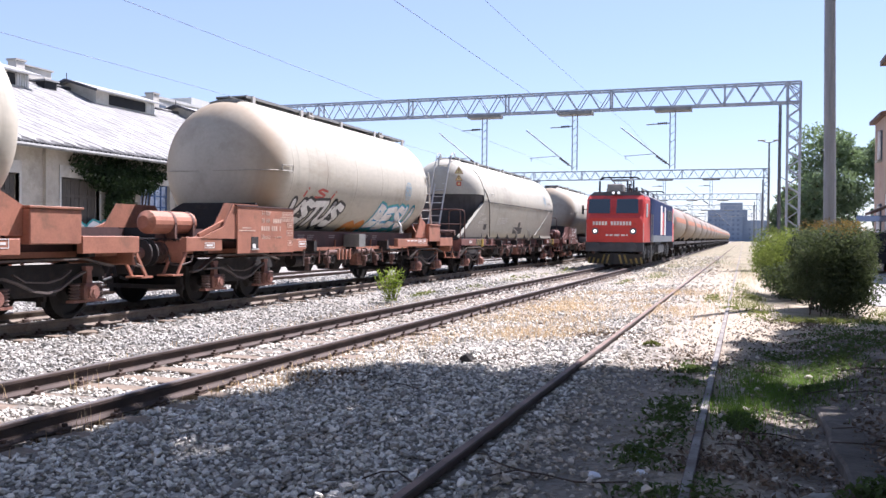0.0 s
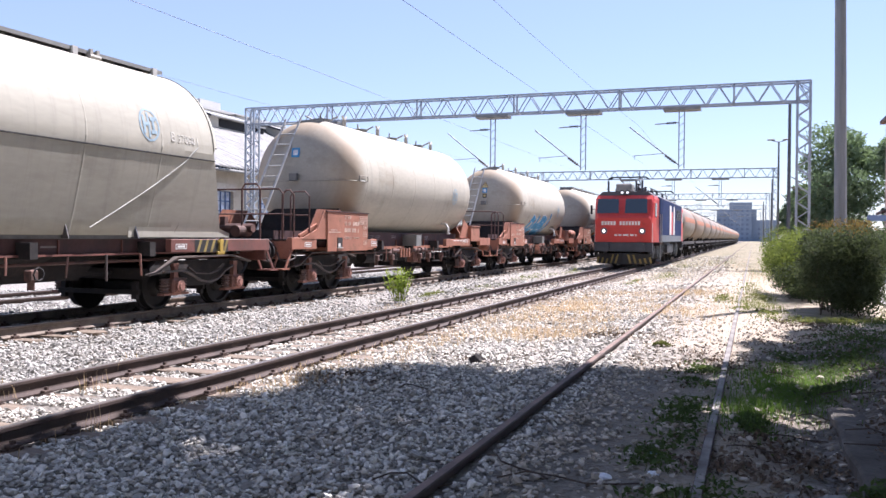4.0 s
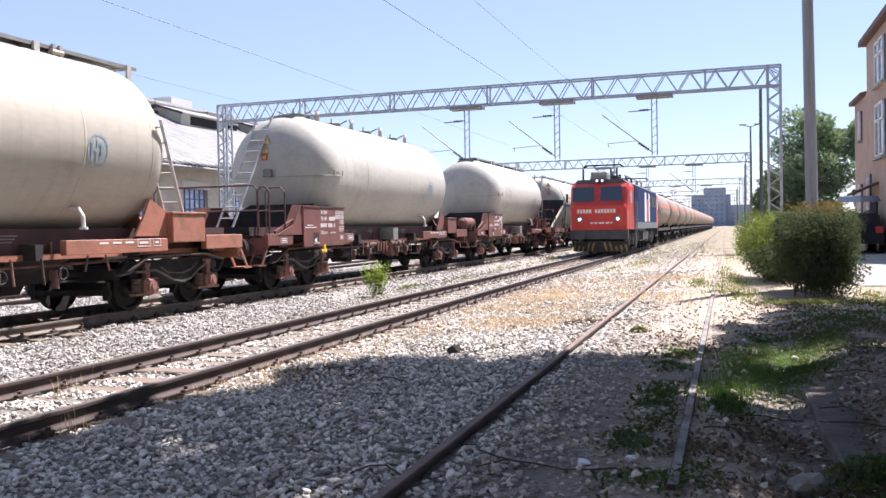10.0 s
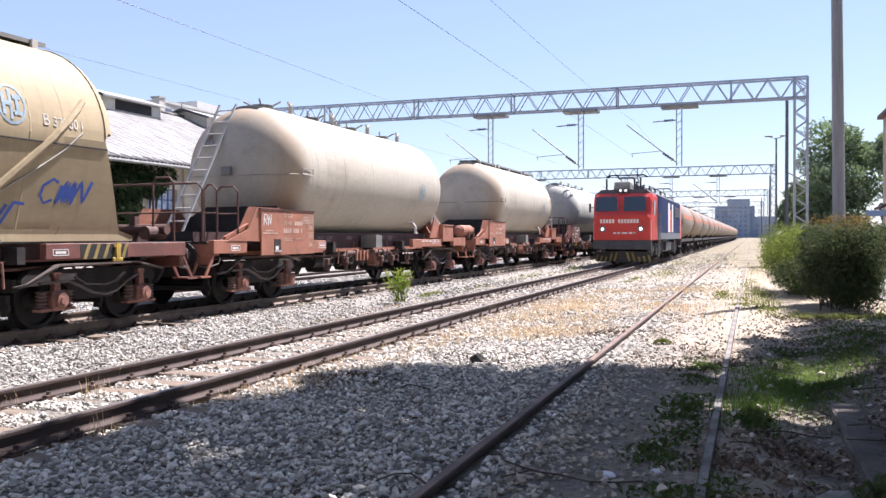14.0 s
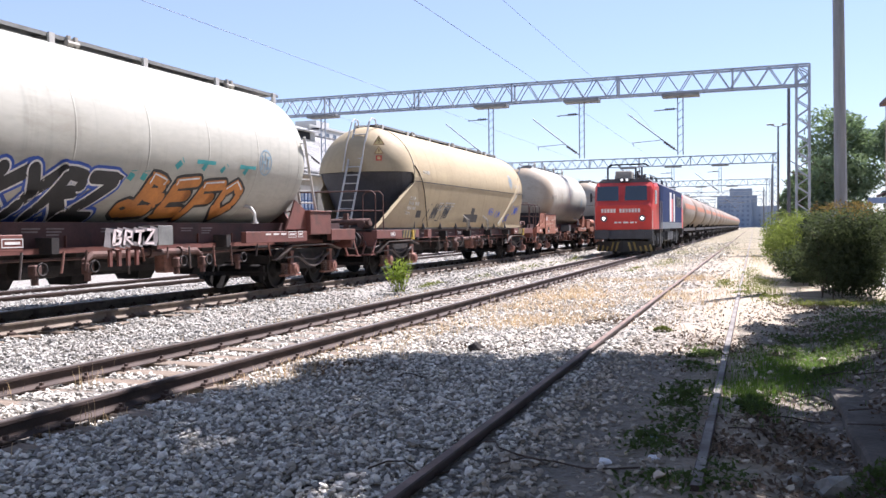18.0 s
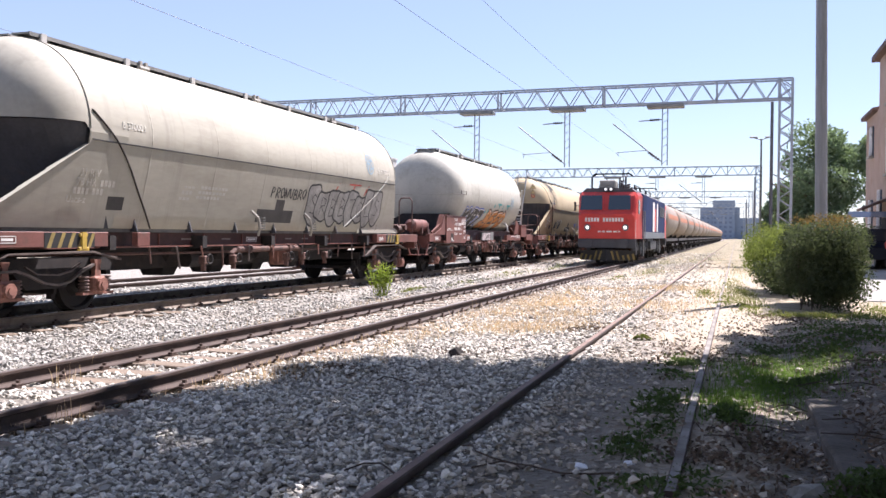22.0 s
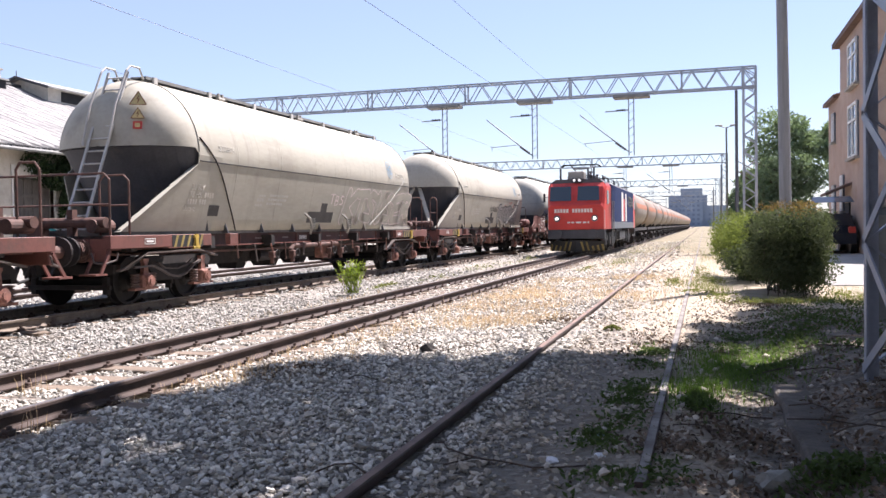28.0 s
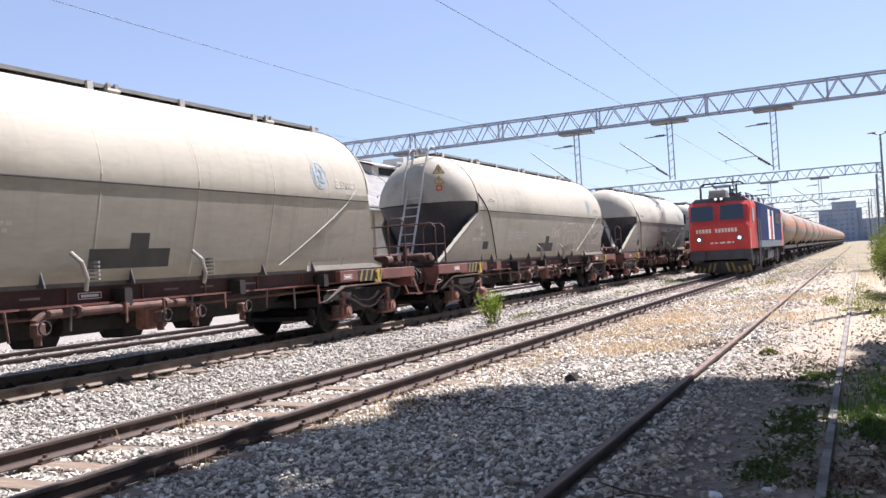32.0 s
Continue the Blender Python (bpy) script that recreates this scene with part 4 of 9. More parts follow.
    for y0, y1, z0, z1 in ((1.55, 1.85, 1.13, 1.23), (5.0, 5.35, 1.13, 1.25), (12.3, 12.62, 1.17, 1.30), (12.7, 12.9, 1.17, 1.30)):
        framed_mark(root, y0, y1, z0, z1)
    for k, y in enumerate((5.75, 6.2, 7.3, 8.65, 9.3, 9.9)):
        for j in range(3 if k % 2 else 2):
            plate_bars(root, 0.987, y, y + 0.34 - 0.05 * j, 1.37 - 0.045 * j, 0.02, MARKDIM, "solebar_marking")
    for k, y in enumerate((11.4, 11.7, 12.0)):
        plate_bars(root, 1.427, y, y + 0.2, 1.23, 0.03, WHITE, "solebar_marking")
    b = bmesh.new()
    box(b, 1.00, 1.44, 8.1, 8.48, 1.10, 1.42, bev=0.005)
    part("instruction_plate", b, DARKGAL, root)
    if hatched:
        for k in range(4):
            b = bmesh.new()
            y = 7.02 + k * 0.2
            box(b, 1.38, 1.42, y - 0.03, y + 0.03, 0.80, 1.05)
            part("hanging_strap", b, paint, root)
    b = bmesh.new()
    pipe(b, [(1.05, 11.2, 1.80), (1.22, 11.2, 1.78), (1.30, 11.2, 1.66), (1.31, 11.2, 1.50)], 0.035, 10)
    tube(b, (1.31, 11.2, 1.50), (1.31, 11.2, 1.46), 0.065, 12)
    part("vent_pipe", b, WHITE, root)
    # operator's mark on the belly
    roundel(root, silo_uv, 11.37, SILO_Z - 0.16, 0.23)
    if not with_ladder:           # short ladder up the front end
        ladder(root, (1.12, 13.86, 1.30), (1.40, 12.74, 3.30), 0.32, PALEPOST, along=Vector((0.8, 0.6, 0)), n=8)
    if with_ladder:
        ladder(root, (-0.55, 2.35, 1.3), (-0.35, 4.15, 4.30), 0.42, PALEPOST)
        guard_rail(root, 0.85, -1.25, 1.30, 1.30, 2.35, RUST)
        guard_rail(root, 1.95, 0.85, 1.32, 1.30, 2.35, RUST)
        guard_rail(root, 1.30, 1.02, 1.30, 1.30, 2.35, RUST)
        part("junction_box", bx(-0.11, 0.11, -0.09, 0.09, 0.0, 0.10, bev=0.012), DARKGAL, root).matrix_basis = dish_pose(0.0, 2.80)
    return root


def dish_pose(x, z):
    """A pose on the rear dish, facing out of it."""
    d = math.hypot(x, z - SILO_Z)
    lo, hi = SILO_A, SILO_A + 1.01
    for k in range(40):
        mid = (lo + hi) / 2
        lo, hi = (mid, hi) if silo_radius(mid, LS) < d else (lo, mid)
    slope = (silo_radius(lo + 0.01, LS) - silo_radius(lo, LS)) / 0.01
    nrm = Vector((x / max(d, 1e-3), -slope, (z - SILO_Z) / max(d, 1e-3))).normalized()
    right = Vector((0, 0, 1)).cross(nrm).normalized()
    up = nrm.cross(right)
    at = Vector((x, lo, z)) + nrm * 0.012
    return Matrix(((right.x, up.x, nrm.x, at.x), (right.y, up.y, nrm.y, at.y), (right.z, up.z, nrm.z, at.z), (0, 0, 0, 1)))


def plate_sign(root, m, w, h, material, face):
    """A small framed plate on the dish."""
    plate = part("sign_plate", bx(-w / 2, w / 2, -h / 2, h / 2, 0, 0.006), material, root)
    plate.matrix_basis = m
    part("sign_face", bx(-w * 0.28, w * 0.28, -h * 0.28, h * 0.28, 0.007, 0.010), face, plate)


def tri_sign(root, m, s, material=None):
    """Yellow warning triangle with a dark edge and a bolt."""
    bm = bmesh.new()
    prism(bm, [(-s * 0.6, -s * 0.5), (s * 0.6, -s * 0.5), (0, s * 0.55)], "z", 0, 0.004)
    sign = part("warning_triangle", bm, material or YEL, root)
    sign.matrix_basis = m
    bm = bmesh.new()
    for a, b in (((-s * 0.6, -s * 0.5), (s * 0.6, -s * 0.5)), ((s * 0.6, -s * 0.5), (0, s * 0.55)), ((0, s * 0.55), (-s * 0.6, -s * 0.5))):
        bar(bm, (a[0], a[1], 0.005), (b[0], b[1], 0.005), s * 0.07, 0.004)
    bar(bm, (0.06 * s, 0.22 * s, 0.006), (-0.08 * s, -0.08 * s, 0.006), s * 0.08, 0.004)
    bar(bm, (-0.08 * s, -0.05 * s, 0.006), (0.08 * s, -0.05 * s, 0.006), s * 0.06, 0.004)
    bar(bm, (0.08 * s, -0.05 * s, 0.006), (-0.02 * s, -0.36 * s, 0.006), s * 0.08, 0.004)
    part("sign_symbol", bm, SIGNEDGE, sign)
    return sign


HOP_CORNER, HOP_DOME = 3.56, 2.55      # rear seam of dome and barrel, tip of the dome
HOP_FRONT, HOP_NOSE = 15.62, 16.25     # the same at the front


def make_hopper(body, label, with_ladder, struts):
    """Hopper silo wagon: round top, dished ends that overhang a sloping end sheet, plain sides."""
    L = LH
    root = empty("hopper_wagon")
    tagged(root, label, "freight wagon", "wagons of the passing train")
    make_underframe(root, 17.7, OXIDE, ((0.9, 4.0, 1.30), (4.69, 5.0, 1.30), (14.5, 17.6, 1.30)))
    zc, r, zm = 2.80, 1.48, 2.93
    # barrel: round top and gently tapering sides
    def section(y):
        pts = [(r * math.cos(radians(a)), y, zc + r * math.sin(radians(a))) for a in range(0, 181, 6)]
        left = [(-hopper_half(z), y, z) for z in (2.65, 2.45, 2.2, 1.9, 1.6, 1.36)]
        right = [(hopper_half(z), y, z) for z in (1.36, 1.6, 1.9, 2.2, 2.45, 2.65)]
        return pts + left + right
    bm = bmesh.new()
    skin(bm, [section(y) for y in (4.4, 6.5, 9.0, 11.5, 14.8)], cap=False)
    part("barrel", bm, body, root, smooth=True)
    for c, tip, back, d in ((HOP_CORNER, HOP_DOME, 4.41, 1), (HOP_FRONT, HOP_NOSE, 14.79, -1)):
        # dished end over the chute, upper part only
        bm = bmesh.new()
        zr = zc + r - zm
        rings = [[(r * math.cos(radians(a)), back, zc + r * math.sin(radians(a))) for a in range(0, 181, 6)],
                 [(r * math.cos(radians(a)), c, zc + r * math.sin(radians(a))) for a in range(0, 181, 6)]]
        n = 14
        for i in range(1, n + 1):
            t = i / n * math.pi / 2
            k = max(0.02, math.cos(t) ** 0.9)
            ring = []
            for a in range(0, 181, 6):
                z0 = zm + zr * math.sin(radians(a))
                x0 = math.sqrt(max(0.0, r * r - (z0 - zc) ** 2)) * (1 if a <= 90 else -1)
                ring.append((x0 * k, c + (tip - c) * math.sin(t), zm + (z0 - zm) * k))
            rings.append(ring)
        skin(bm, rings, closed=False, cap=False)
        part("end_dome", bm, body, root, smooth=True)
        bm = bmesh.new()
        edge = [ring[0] for ring in rings[2:]] + [ring[-1] for ring in rings[:1:-1]]
        edge = [(x * 0.995, y, zm + 0.006) for x, y, z in edge]
        bm.faces.new([bm.verts.new(p) for p in edge])
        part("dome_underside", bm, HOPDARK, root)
        # sloping end sheet and the side cheeks with a pale diagonal edge
        bm = bmesh.new()
        if d > 0:
            top = [(1.44 * math.cos(radians(a)), c + 0.02 - 0.9 * (c - tip) * math.sin(radians(a)), zm - 0.005) for a in range(0, 181, 10)]
            low = [(1.17 * math.cos(radians(a)), 4.3 - 0.5 * math.sin(radians(a)), 1.36) for a in range(0, 181, 10)]
            skin(bm, [top, [tuple(0.5 * (p[i] + q[i]) for i in range(3)) for p, q in zip(top, low)], low], closed=False, cap=False)
        else:
            skin(bm, [[(-1.45, 15.6, zm), (1.45, 15.6, zm)], [(-1.17, 14.9, 1.36), (1.17, 14.9, 1.36)]], closed=False, cap=False)
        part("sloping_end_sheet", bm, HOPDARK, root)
        def edge_y(z):
            if d < 0:
                return c if z > 2.62 else 15.66 + 0.62 * (2.73 - z) / 1.37 + 0.10 * max(0.0, 1.62 - z)
            if z > 2.62:
                return c
            return max(1.62, 1.62 + (c - 1.62) * (z - 1.36) / (2.62 - 1.36))
        zs = (zm + 0.02, 2.80, 2.62, 2.45, 2.2, 1.9, 1.6, 1.36)
        for s in (-1, 1):
            bm = bmesh.new()
            rows = []
            for z in zs:
                x, y0 = s * hopper_half(z), (edge_y(z) if s > 0 or d < 0 else max(3.3, edge_y(z)))
                rows.append([(x, y0, z), (x, back, z), (x - s * 0.02, back, z), (x - s * 0.02, y0, z)])
            skin(bm, rows)
            cheek = part("side_cheek", bm, body, root)
            if d > 0 and s > 0:
                bm = bmesh.new()
                for z0, z1 in zip(zs[2:-1], zs[3:]):
                    pa, pb = (hopper_half(z0), edge_y(z0), z0), (hopper_half(z1), edge_y(z1), z1)
                    p = [(pa[0] + 0.012, pa[1], pa[2]), (pa[0] - 0.10, pa[1] + 0.02, pa[2]), (pb[0] - 0.13, pb[1] + 0.02, pb[2]), (pb[0] + 0.012, pb[1], pb[2])]
                    skin(bm, [p, [(x, y - 0.015, z) for x, y, z in p]])
                part("cheek_edge", bm, body, cheek)
        if struts and d > 0:
            for s in (-1, 1):
                part("end_strut", bar(bmesh.new(), (s * 0.10, 2.75, zm), (s * 0.85, 1.9, 1.30), 0.13, 0.08), body, root)
        # rounded ridge at the seam of dome and barrel
        bm = bmesh.new()
        pts = [(1.484 * math.cos(radians(a)), c, zc + 1.484 * math.sin(radians(a))) for a in range(2, 179, 4)]
        pipe(bm, pts, 0.013, 5)
        part("seam_bead", bm, SEAM if d > 0 else body, root)
    for end, d in ((E0, 1), (E0 + 17.7, -1)):
        # brake reservoir
        bm = bmesh.new()
        tube(bm, (-0.4, end + d * 0.75, 1.52), (1.05, end + d * 0.75, 1.52), 0.09, 12)
        tube(bm, (0.85, end + d * 1.10, 1.46), (0.85, end + d * 0.62, 1.46), 0.115, 14)
        box(bm, -0.5, -0.2, end + d * 0.75 - 0.1, end + d * 0.75 + 0.1, 1.3, 1.62)
        box(bm, 0.3, 0.42, end + d * 0.75 - 0.06, end + d * 0.75 + 0.06, 1.3, 1.75)
        part("platform_valve_gear", bm, RUST, root)
    # long seam, pressed rings, drain pipe and drip strip
    part("long_seam", pipe(bmesh.new(), [(hopper_half(2.69) + 0.004, HOP_CORNER + 0.05, 2.69), (hopper_half(2.69) + 0.004, HOP_FRONT + 0.05, 2.69)], 0.012, 5), BLACK, root)
    for y in (5.0, 6.9, 8.7, 10.6, 12.5, 14.2):
        bm = bmesh.new()
        ring = [(r * math.cos(radians(a)), zc + r * math.sin(radians(a))) for a in range(120, -1, -8)] + [(hopper_half(z), z) for z in (2.65, 2.45, 2.2, 1.9, 1.6, 1.4)]
        rows = [[(x * (1 + o / 1.48), y + dy, z) for x, z in ring] for dy, o in ((-0.02, 0.0005), (-0.008, 0.004), (0.008, 0.004), (0.02, 0.0005))]
        skin(bm, rows, closed=False, cap=False)
        part("weld_seam", bm, body, root)
    pts = [hopper_point(y, z, 0.012) for y, z in ((3.62, 3.14), (3.86, 2.95), (4.12, 2.74), (4.36, 2.52), (4.58, 2.28), (4.82, 1.98), (5.08, 1.68), (5.33, 1.37))]
    part("drain_pipe", pipe(bmesh.new(), pts, 0.014, 6), GRIMESHADE, root)
    pts = [hopper_point(15.16 - 2.28 * t, 2.89 - 1.42 * t ** 0.85, 0.010) for t in (0, 0.15, 0.3, 0.45, 0.6, 0.8, 1)]
    part("drip_strip", pipe(bmesh.new(), pts, 0.010, 5), DATAPALE, root)
    # bottom flange with brackets
    bm = bmesh.new()
    box(bm, -1.12, 1.12, 1.65, 16.2, 1.302, 1.40)
    foot = part("bottom_flange", bm, FOOTSHELF, root)
    for k in range(7):
        y = 4.9 + k * (L - 8.4) / 6
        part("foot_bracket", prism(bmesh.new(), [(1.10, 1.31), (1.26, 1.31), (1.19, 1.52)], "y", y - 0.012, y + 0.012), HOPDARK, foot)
    # flared skirt at the foot of the side, drawn out into a pointed toe at the front
    bm = bmesh.new()
    rows = [[(hopper_half(1.50) + 0.004, y, 1.50 - 0.10 * max(0.0, y - 16.2) / 0.35), (hopper_half(1.43) + 0.006, y, 1.43 - 0.05 * max(0.0, y - 16.2) / 0.35), (1.175, y, 1.33), (1.15, y, 1.33)] for y in (13.75, 14.6, 15.4, 16.2, 16.36, 16.55)]
    skin(bm, rows)
    part("skirt", bm, body, root)
    # dark stencil panels, numbers, data
    def patch(name, y0, y1, z0, z1, material, off=0.004):
        b = bmesh.new()
        n = 4
        for k in range(n):
            za, zb = z0 + (z1 - z0) * k / n, z0 + (z1 - z0) * (k + 1) / n
            b.faces.new([b.verts.new(hopper_point(y, z, off)) for y, z in ((y0, za), (y1, za), (y1, zb), (y0, zb))])
        return part(name, b, material, root)
    patch("dark_panel", 4.16, 4.54, 1.65, 1.86, BLACKPATCH)
    patch("dark_panel", 8.62, 10.12, 1.53, 1.80, BLACKPATCH)
    patch("dark_panel", 9.32, 9.68, 1.80, 2.02, BLACKPATCH)
    def lettering(text, y, z, size, lean=0.0):
        k = (hopper_half(z + size) - hopper_half(z)) / size
        return words("lettering", text, size, Matrix(((0, k, 1, hopper_half(z) + 0.006), (1, lean, 0, y), (0, 1, -k, z), (0, 0, 0, 1))), FADED, root)
    lettering("B", 14.42, 2.92, 0.23)
    lettering("37000 l", 14.60, 2.92, 0.19)
    lettering("B 37000 l", 4.25, 2.93, 0.15)
    lettering("31 RIV", 3.47, 2.14, 0.16)
    lettering("78 HR", 3.43, 2.0, 0.16)
    lettering("Uacs-z", 3.28, 1.74, 0.15)
    for y0, n, z0, z1 in ((3.95, 4, 2.0, 2.10), (3.40, 4, 1.87, 1.965), (3.80, 3, 1.87, 1.965)):
        for k in range(n):
            patch("number_bar", y0 + 0.085 * k, y0 + 0.085 * k + 0.055, z0, z1, FADED, 0.003)
    for y0, n, z0, z1 in ((6.05, 3, 2.09, 2.13), (6.0, 3, 1.98, 2.05), (5.95, 3, 1.88, 1.93), (6.55, 8, 2.10, 2.15), (6.5, 8, 2.01, 2.06), (6.45, 7, 1.92, 1.97)):
        for k in range(n):
            patch("data_mark", y0 + 0.11 * k, y0 + 0.11 * k + 0.08, z0, z1, DATAPALE, 0.003)
    roundel(root, hopper_point, 13.92, 3.13, 0.24)
    # hoses at the middle
    for y in (8.35, 10.6):
        b = bmesh.new()
        pipe(b, [(1.36, y - 0.12, 1.75), (1.48, y - 0.06, 1.62), (1.50, y, 1.40), (1.44, y + 0.02, 1.25)], 0.03, 8)
        part("discharge_hose", b, PIPE, root)
        b = bmesh.new()
        for k in range(5):
            tube(b, (1.42, y + 0.2, 1.38 + k * 0.055), (1.42, y + 0.2, 1.41 + k * 0.055), 0.07, 8)
        part("hose_coupling", b, DARKGAL, root)
    # hazard stripes and lifting hooks on the solebar
    for yb in (2.70, 15.15):
        b = bmesh.new()
        box(b, 1.426, 1.429, yb, yb + 1.0, 1.07, 1.29)
        base = part("hazard_panel", b, BLACK, root)
        b = bmesh.new()
        for k in range(5):
            y = yb + 0.04 + k * 0.2
            vs = [b.verts.new((1.4325, yy, zz)) for yy, zz in ((y, 1.07), (y + 0.07, 1.07), (y + 0.17, 1.29), (y + 0.10, 1.29))]
            b.faces.new(vs)
        part("hazard_stripe", b, YELDIRT, base)
        b = bmesh.new()
        for y in (yb + 0.75,):
            bar(b, (1.44, y, 1.30), (1.44, y, 1.05), 0.05, 0.09)
            box(b, 1.42, 1.46, y - 0.11, y + 0.11, 1.02, 1.08, bev=0.01)
            box(b, 1.42, 1.46, y - 0.08, y + 0.08, 1.23, 1.28, bev=0.01)
        part("lifting_bracket", b, HOOKYEL, root)
    for y0, y1, z0, z1 in ((1.9, 2.2, 1.14, 1.24), (14.62, 14.92, 1.13, 1.22)):
        framed_mark(root, y0, y1, z0, z1)
    framed_mark(root, 8.6, 9.0, 1.13, 1.22, 1.0265)
    for y in (5.2, 6.4, 7.7, 10.2, 11.0, 12.1):
        plate_bars(root, 1.0265, y, y + 0.3, 1.17, 0.03, MARKDIM, "solebar_marking")
    make_catwalk(root, 3.5, 15.6, 4.20, DARKGAL)
    if with_ladder:
        ladder(root, (0.05, 1.75, 1.30), (0.10, 3.05, 4.36), 0.42, PALEPOST, n=13)
        for s in (-0.25, 0.30):
            b = bmesh.new()
            pipe(b, [(s + 0.02, 2.42, 2.95), (s + 0.05, 2.62, 3.7), (s + 0.08, 2.92, 4.36), (s + 0.08, 3.04, 4.46), (s + 0.08, 3.3, 4.46), (s + 0.08, 3.42, 4.26)], 0.02, 8)
            part("ladder_hand_rail", b, PALEPOST, root)
        for k, (x, y, z) in enumerate(((0.72, 2.78, 3.80), (0.74, 2.73, 3.52), (0.75, 2.70, 3.30))):
            nrm = Vector((0.42, -0.86, 0.30)).normalized()
            right = Vector((0.86, 0.42, 0)).normalized()
            up = nrm.cross(right)
            mm = Matrix(((right.x, up.x, nrm.x, x), (right.y, up.y, nrm.y, y), (right.z, up.z, nrm.z, z), (0, 0, 0, 1)))
            if k < 2:
                tri_sign(root, mm, (0.25, 0.20)[k], SIGNPALE)
            else:
                plate_sign(root, mm, 0.16, 0.15, REDP, SIGNPALE)
        guard_rail(root, 1.12, -1.30, 1.34, 1.30, 2.32, RUST)
        guard_rail(root, 1.62, 0.75, 1.34, 1.30, 2.32, RUST)
    else:
        for s, e in ((-1, 0.8), (1, 0.8)):
            b = bmesh.new()
            pipe(b, [(s * 1.30, 1.12, 1.30), (s * 1.30, 1.12, 2.35), (s * 1.22, 1.12, 2.46), (s * 1.12, 1.12, 2.46), (s * 1.05, 1.12, 2.35), (s * 1.05, 1.12, 1.30)], 0.025, 8)
            tube(b, (s * 1.05, 1.12, 1.9), (s * 1.30, 1.12, 1.9), 0.018, 6)
            part("hand_rail", b, RUST, root)
    b = bmesh.new()
    pipe(b, [(1.30, 17.45, 1.30), (1.30, 17.45, 2.3), (1.22, 17.45, 2.4), (0.95, 17.45, 2.4), (0.88, 17.45, 2.3), (0.88, 17.45, 1.30)], 0.02, 8)
    part("hand_rail", b, RUST, root)
    return root


# flange grey darkened in colour for the shadow of the body above
FOOTSHELF = mat("shaded_foot_shelf", (0.13, 0.13, 0.125), rough=0.6, vary=0.25, scale=3, fine=30)
# much darker than the body: end sheets, dome undersides and foot brackets
HOPDARK = mat("dark_end_sheet", (0.062, 0.064, 0.074), rough=0.7, vary=0.25, scale=1.5, fine=20, stain=(0.12, 0.10, 0.085), stain_amount=0.3)
BLACKPATCH = mat("stencil_black", (0.055, 0.052, 0.048), rough=0.7, vary=0.3, fine=60)
FADED = mat("faded_lettering_white", (0.62, 0.60, 0.53), rough=0.7, vary=0.35, fine=70)
HOOKYEL = mat("dirty_hook_yellow", (0.46, 0.31, 0.05), rough=0.6, vary=0.25)
DATAPALE = mat("worn_data_marks", (0.46, 0.45, 0.41), rough=0.7, vary=0.2)
YELDIRT = mat("dirty_yellow", (0.27, 0.20, 0.06), rough=0.7, vary=0.3)
SIGNEDGE = mat("brown_sign_edge", (0.22, 0.10, 0.04), rough=0.6, vary=0.2)
SIGNPALE = mat("faded_sign_yellow", (0.60, 0.47, 0.20), rough=0.6, vary=0.2)


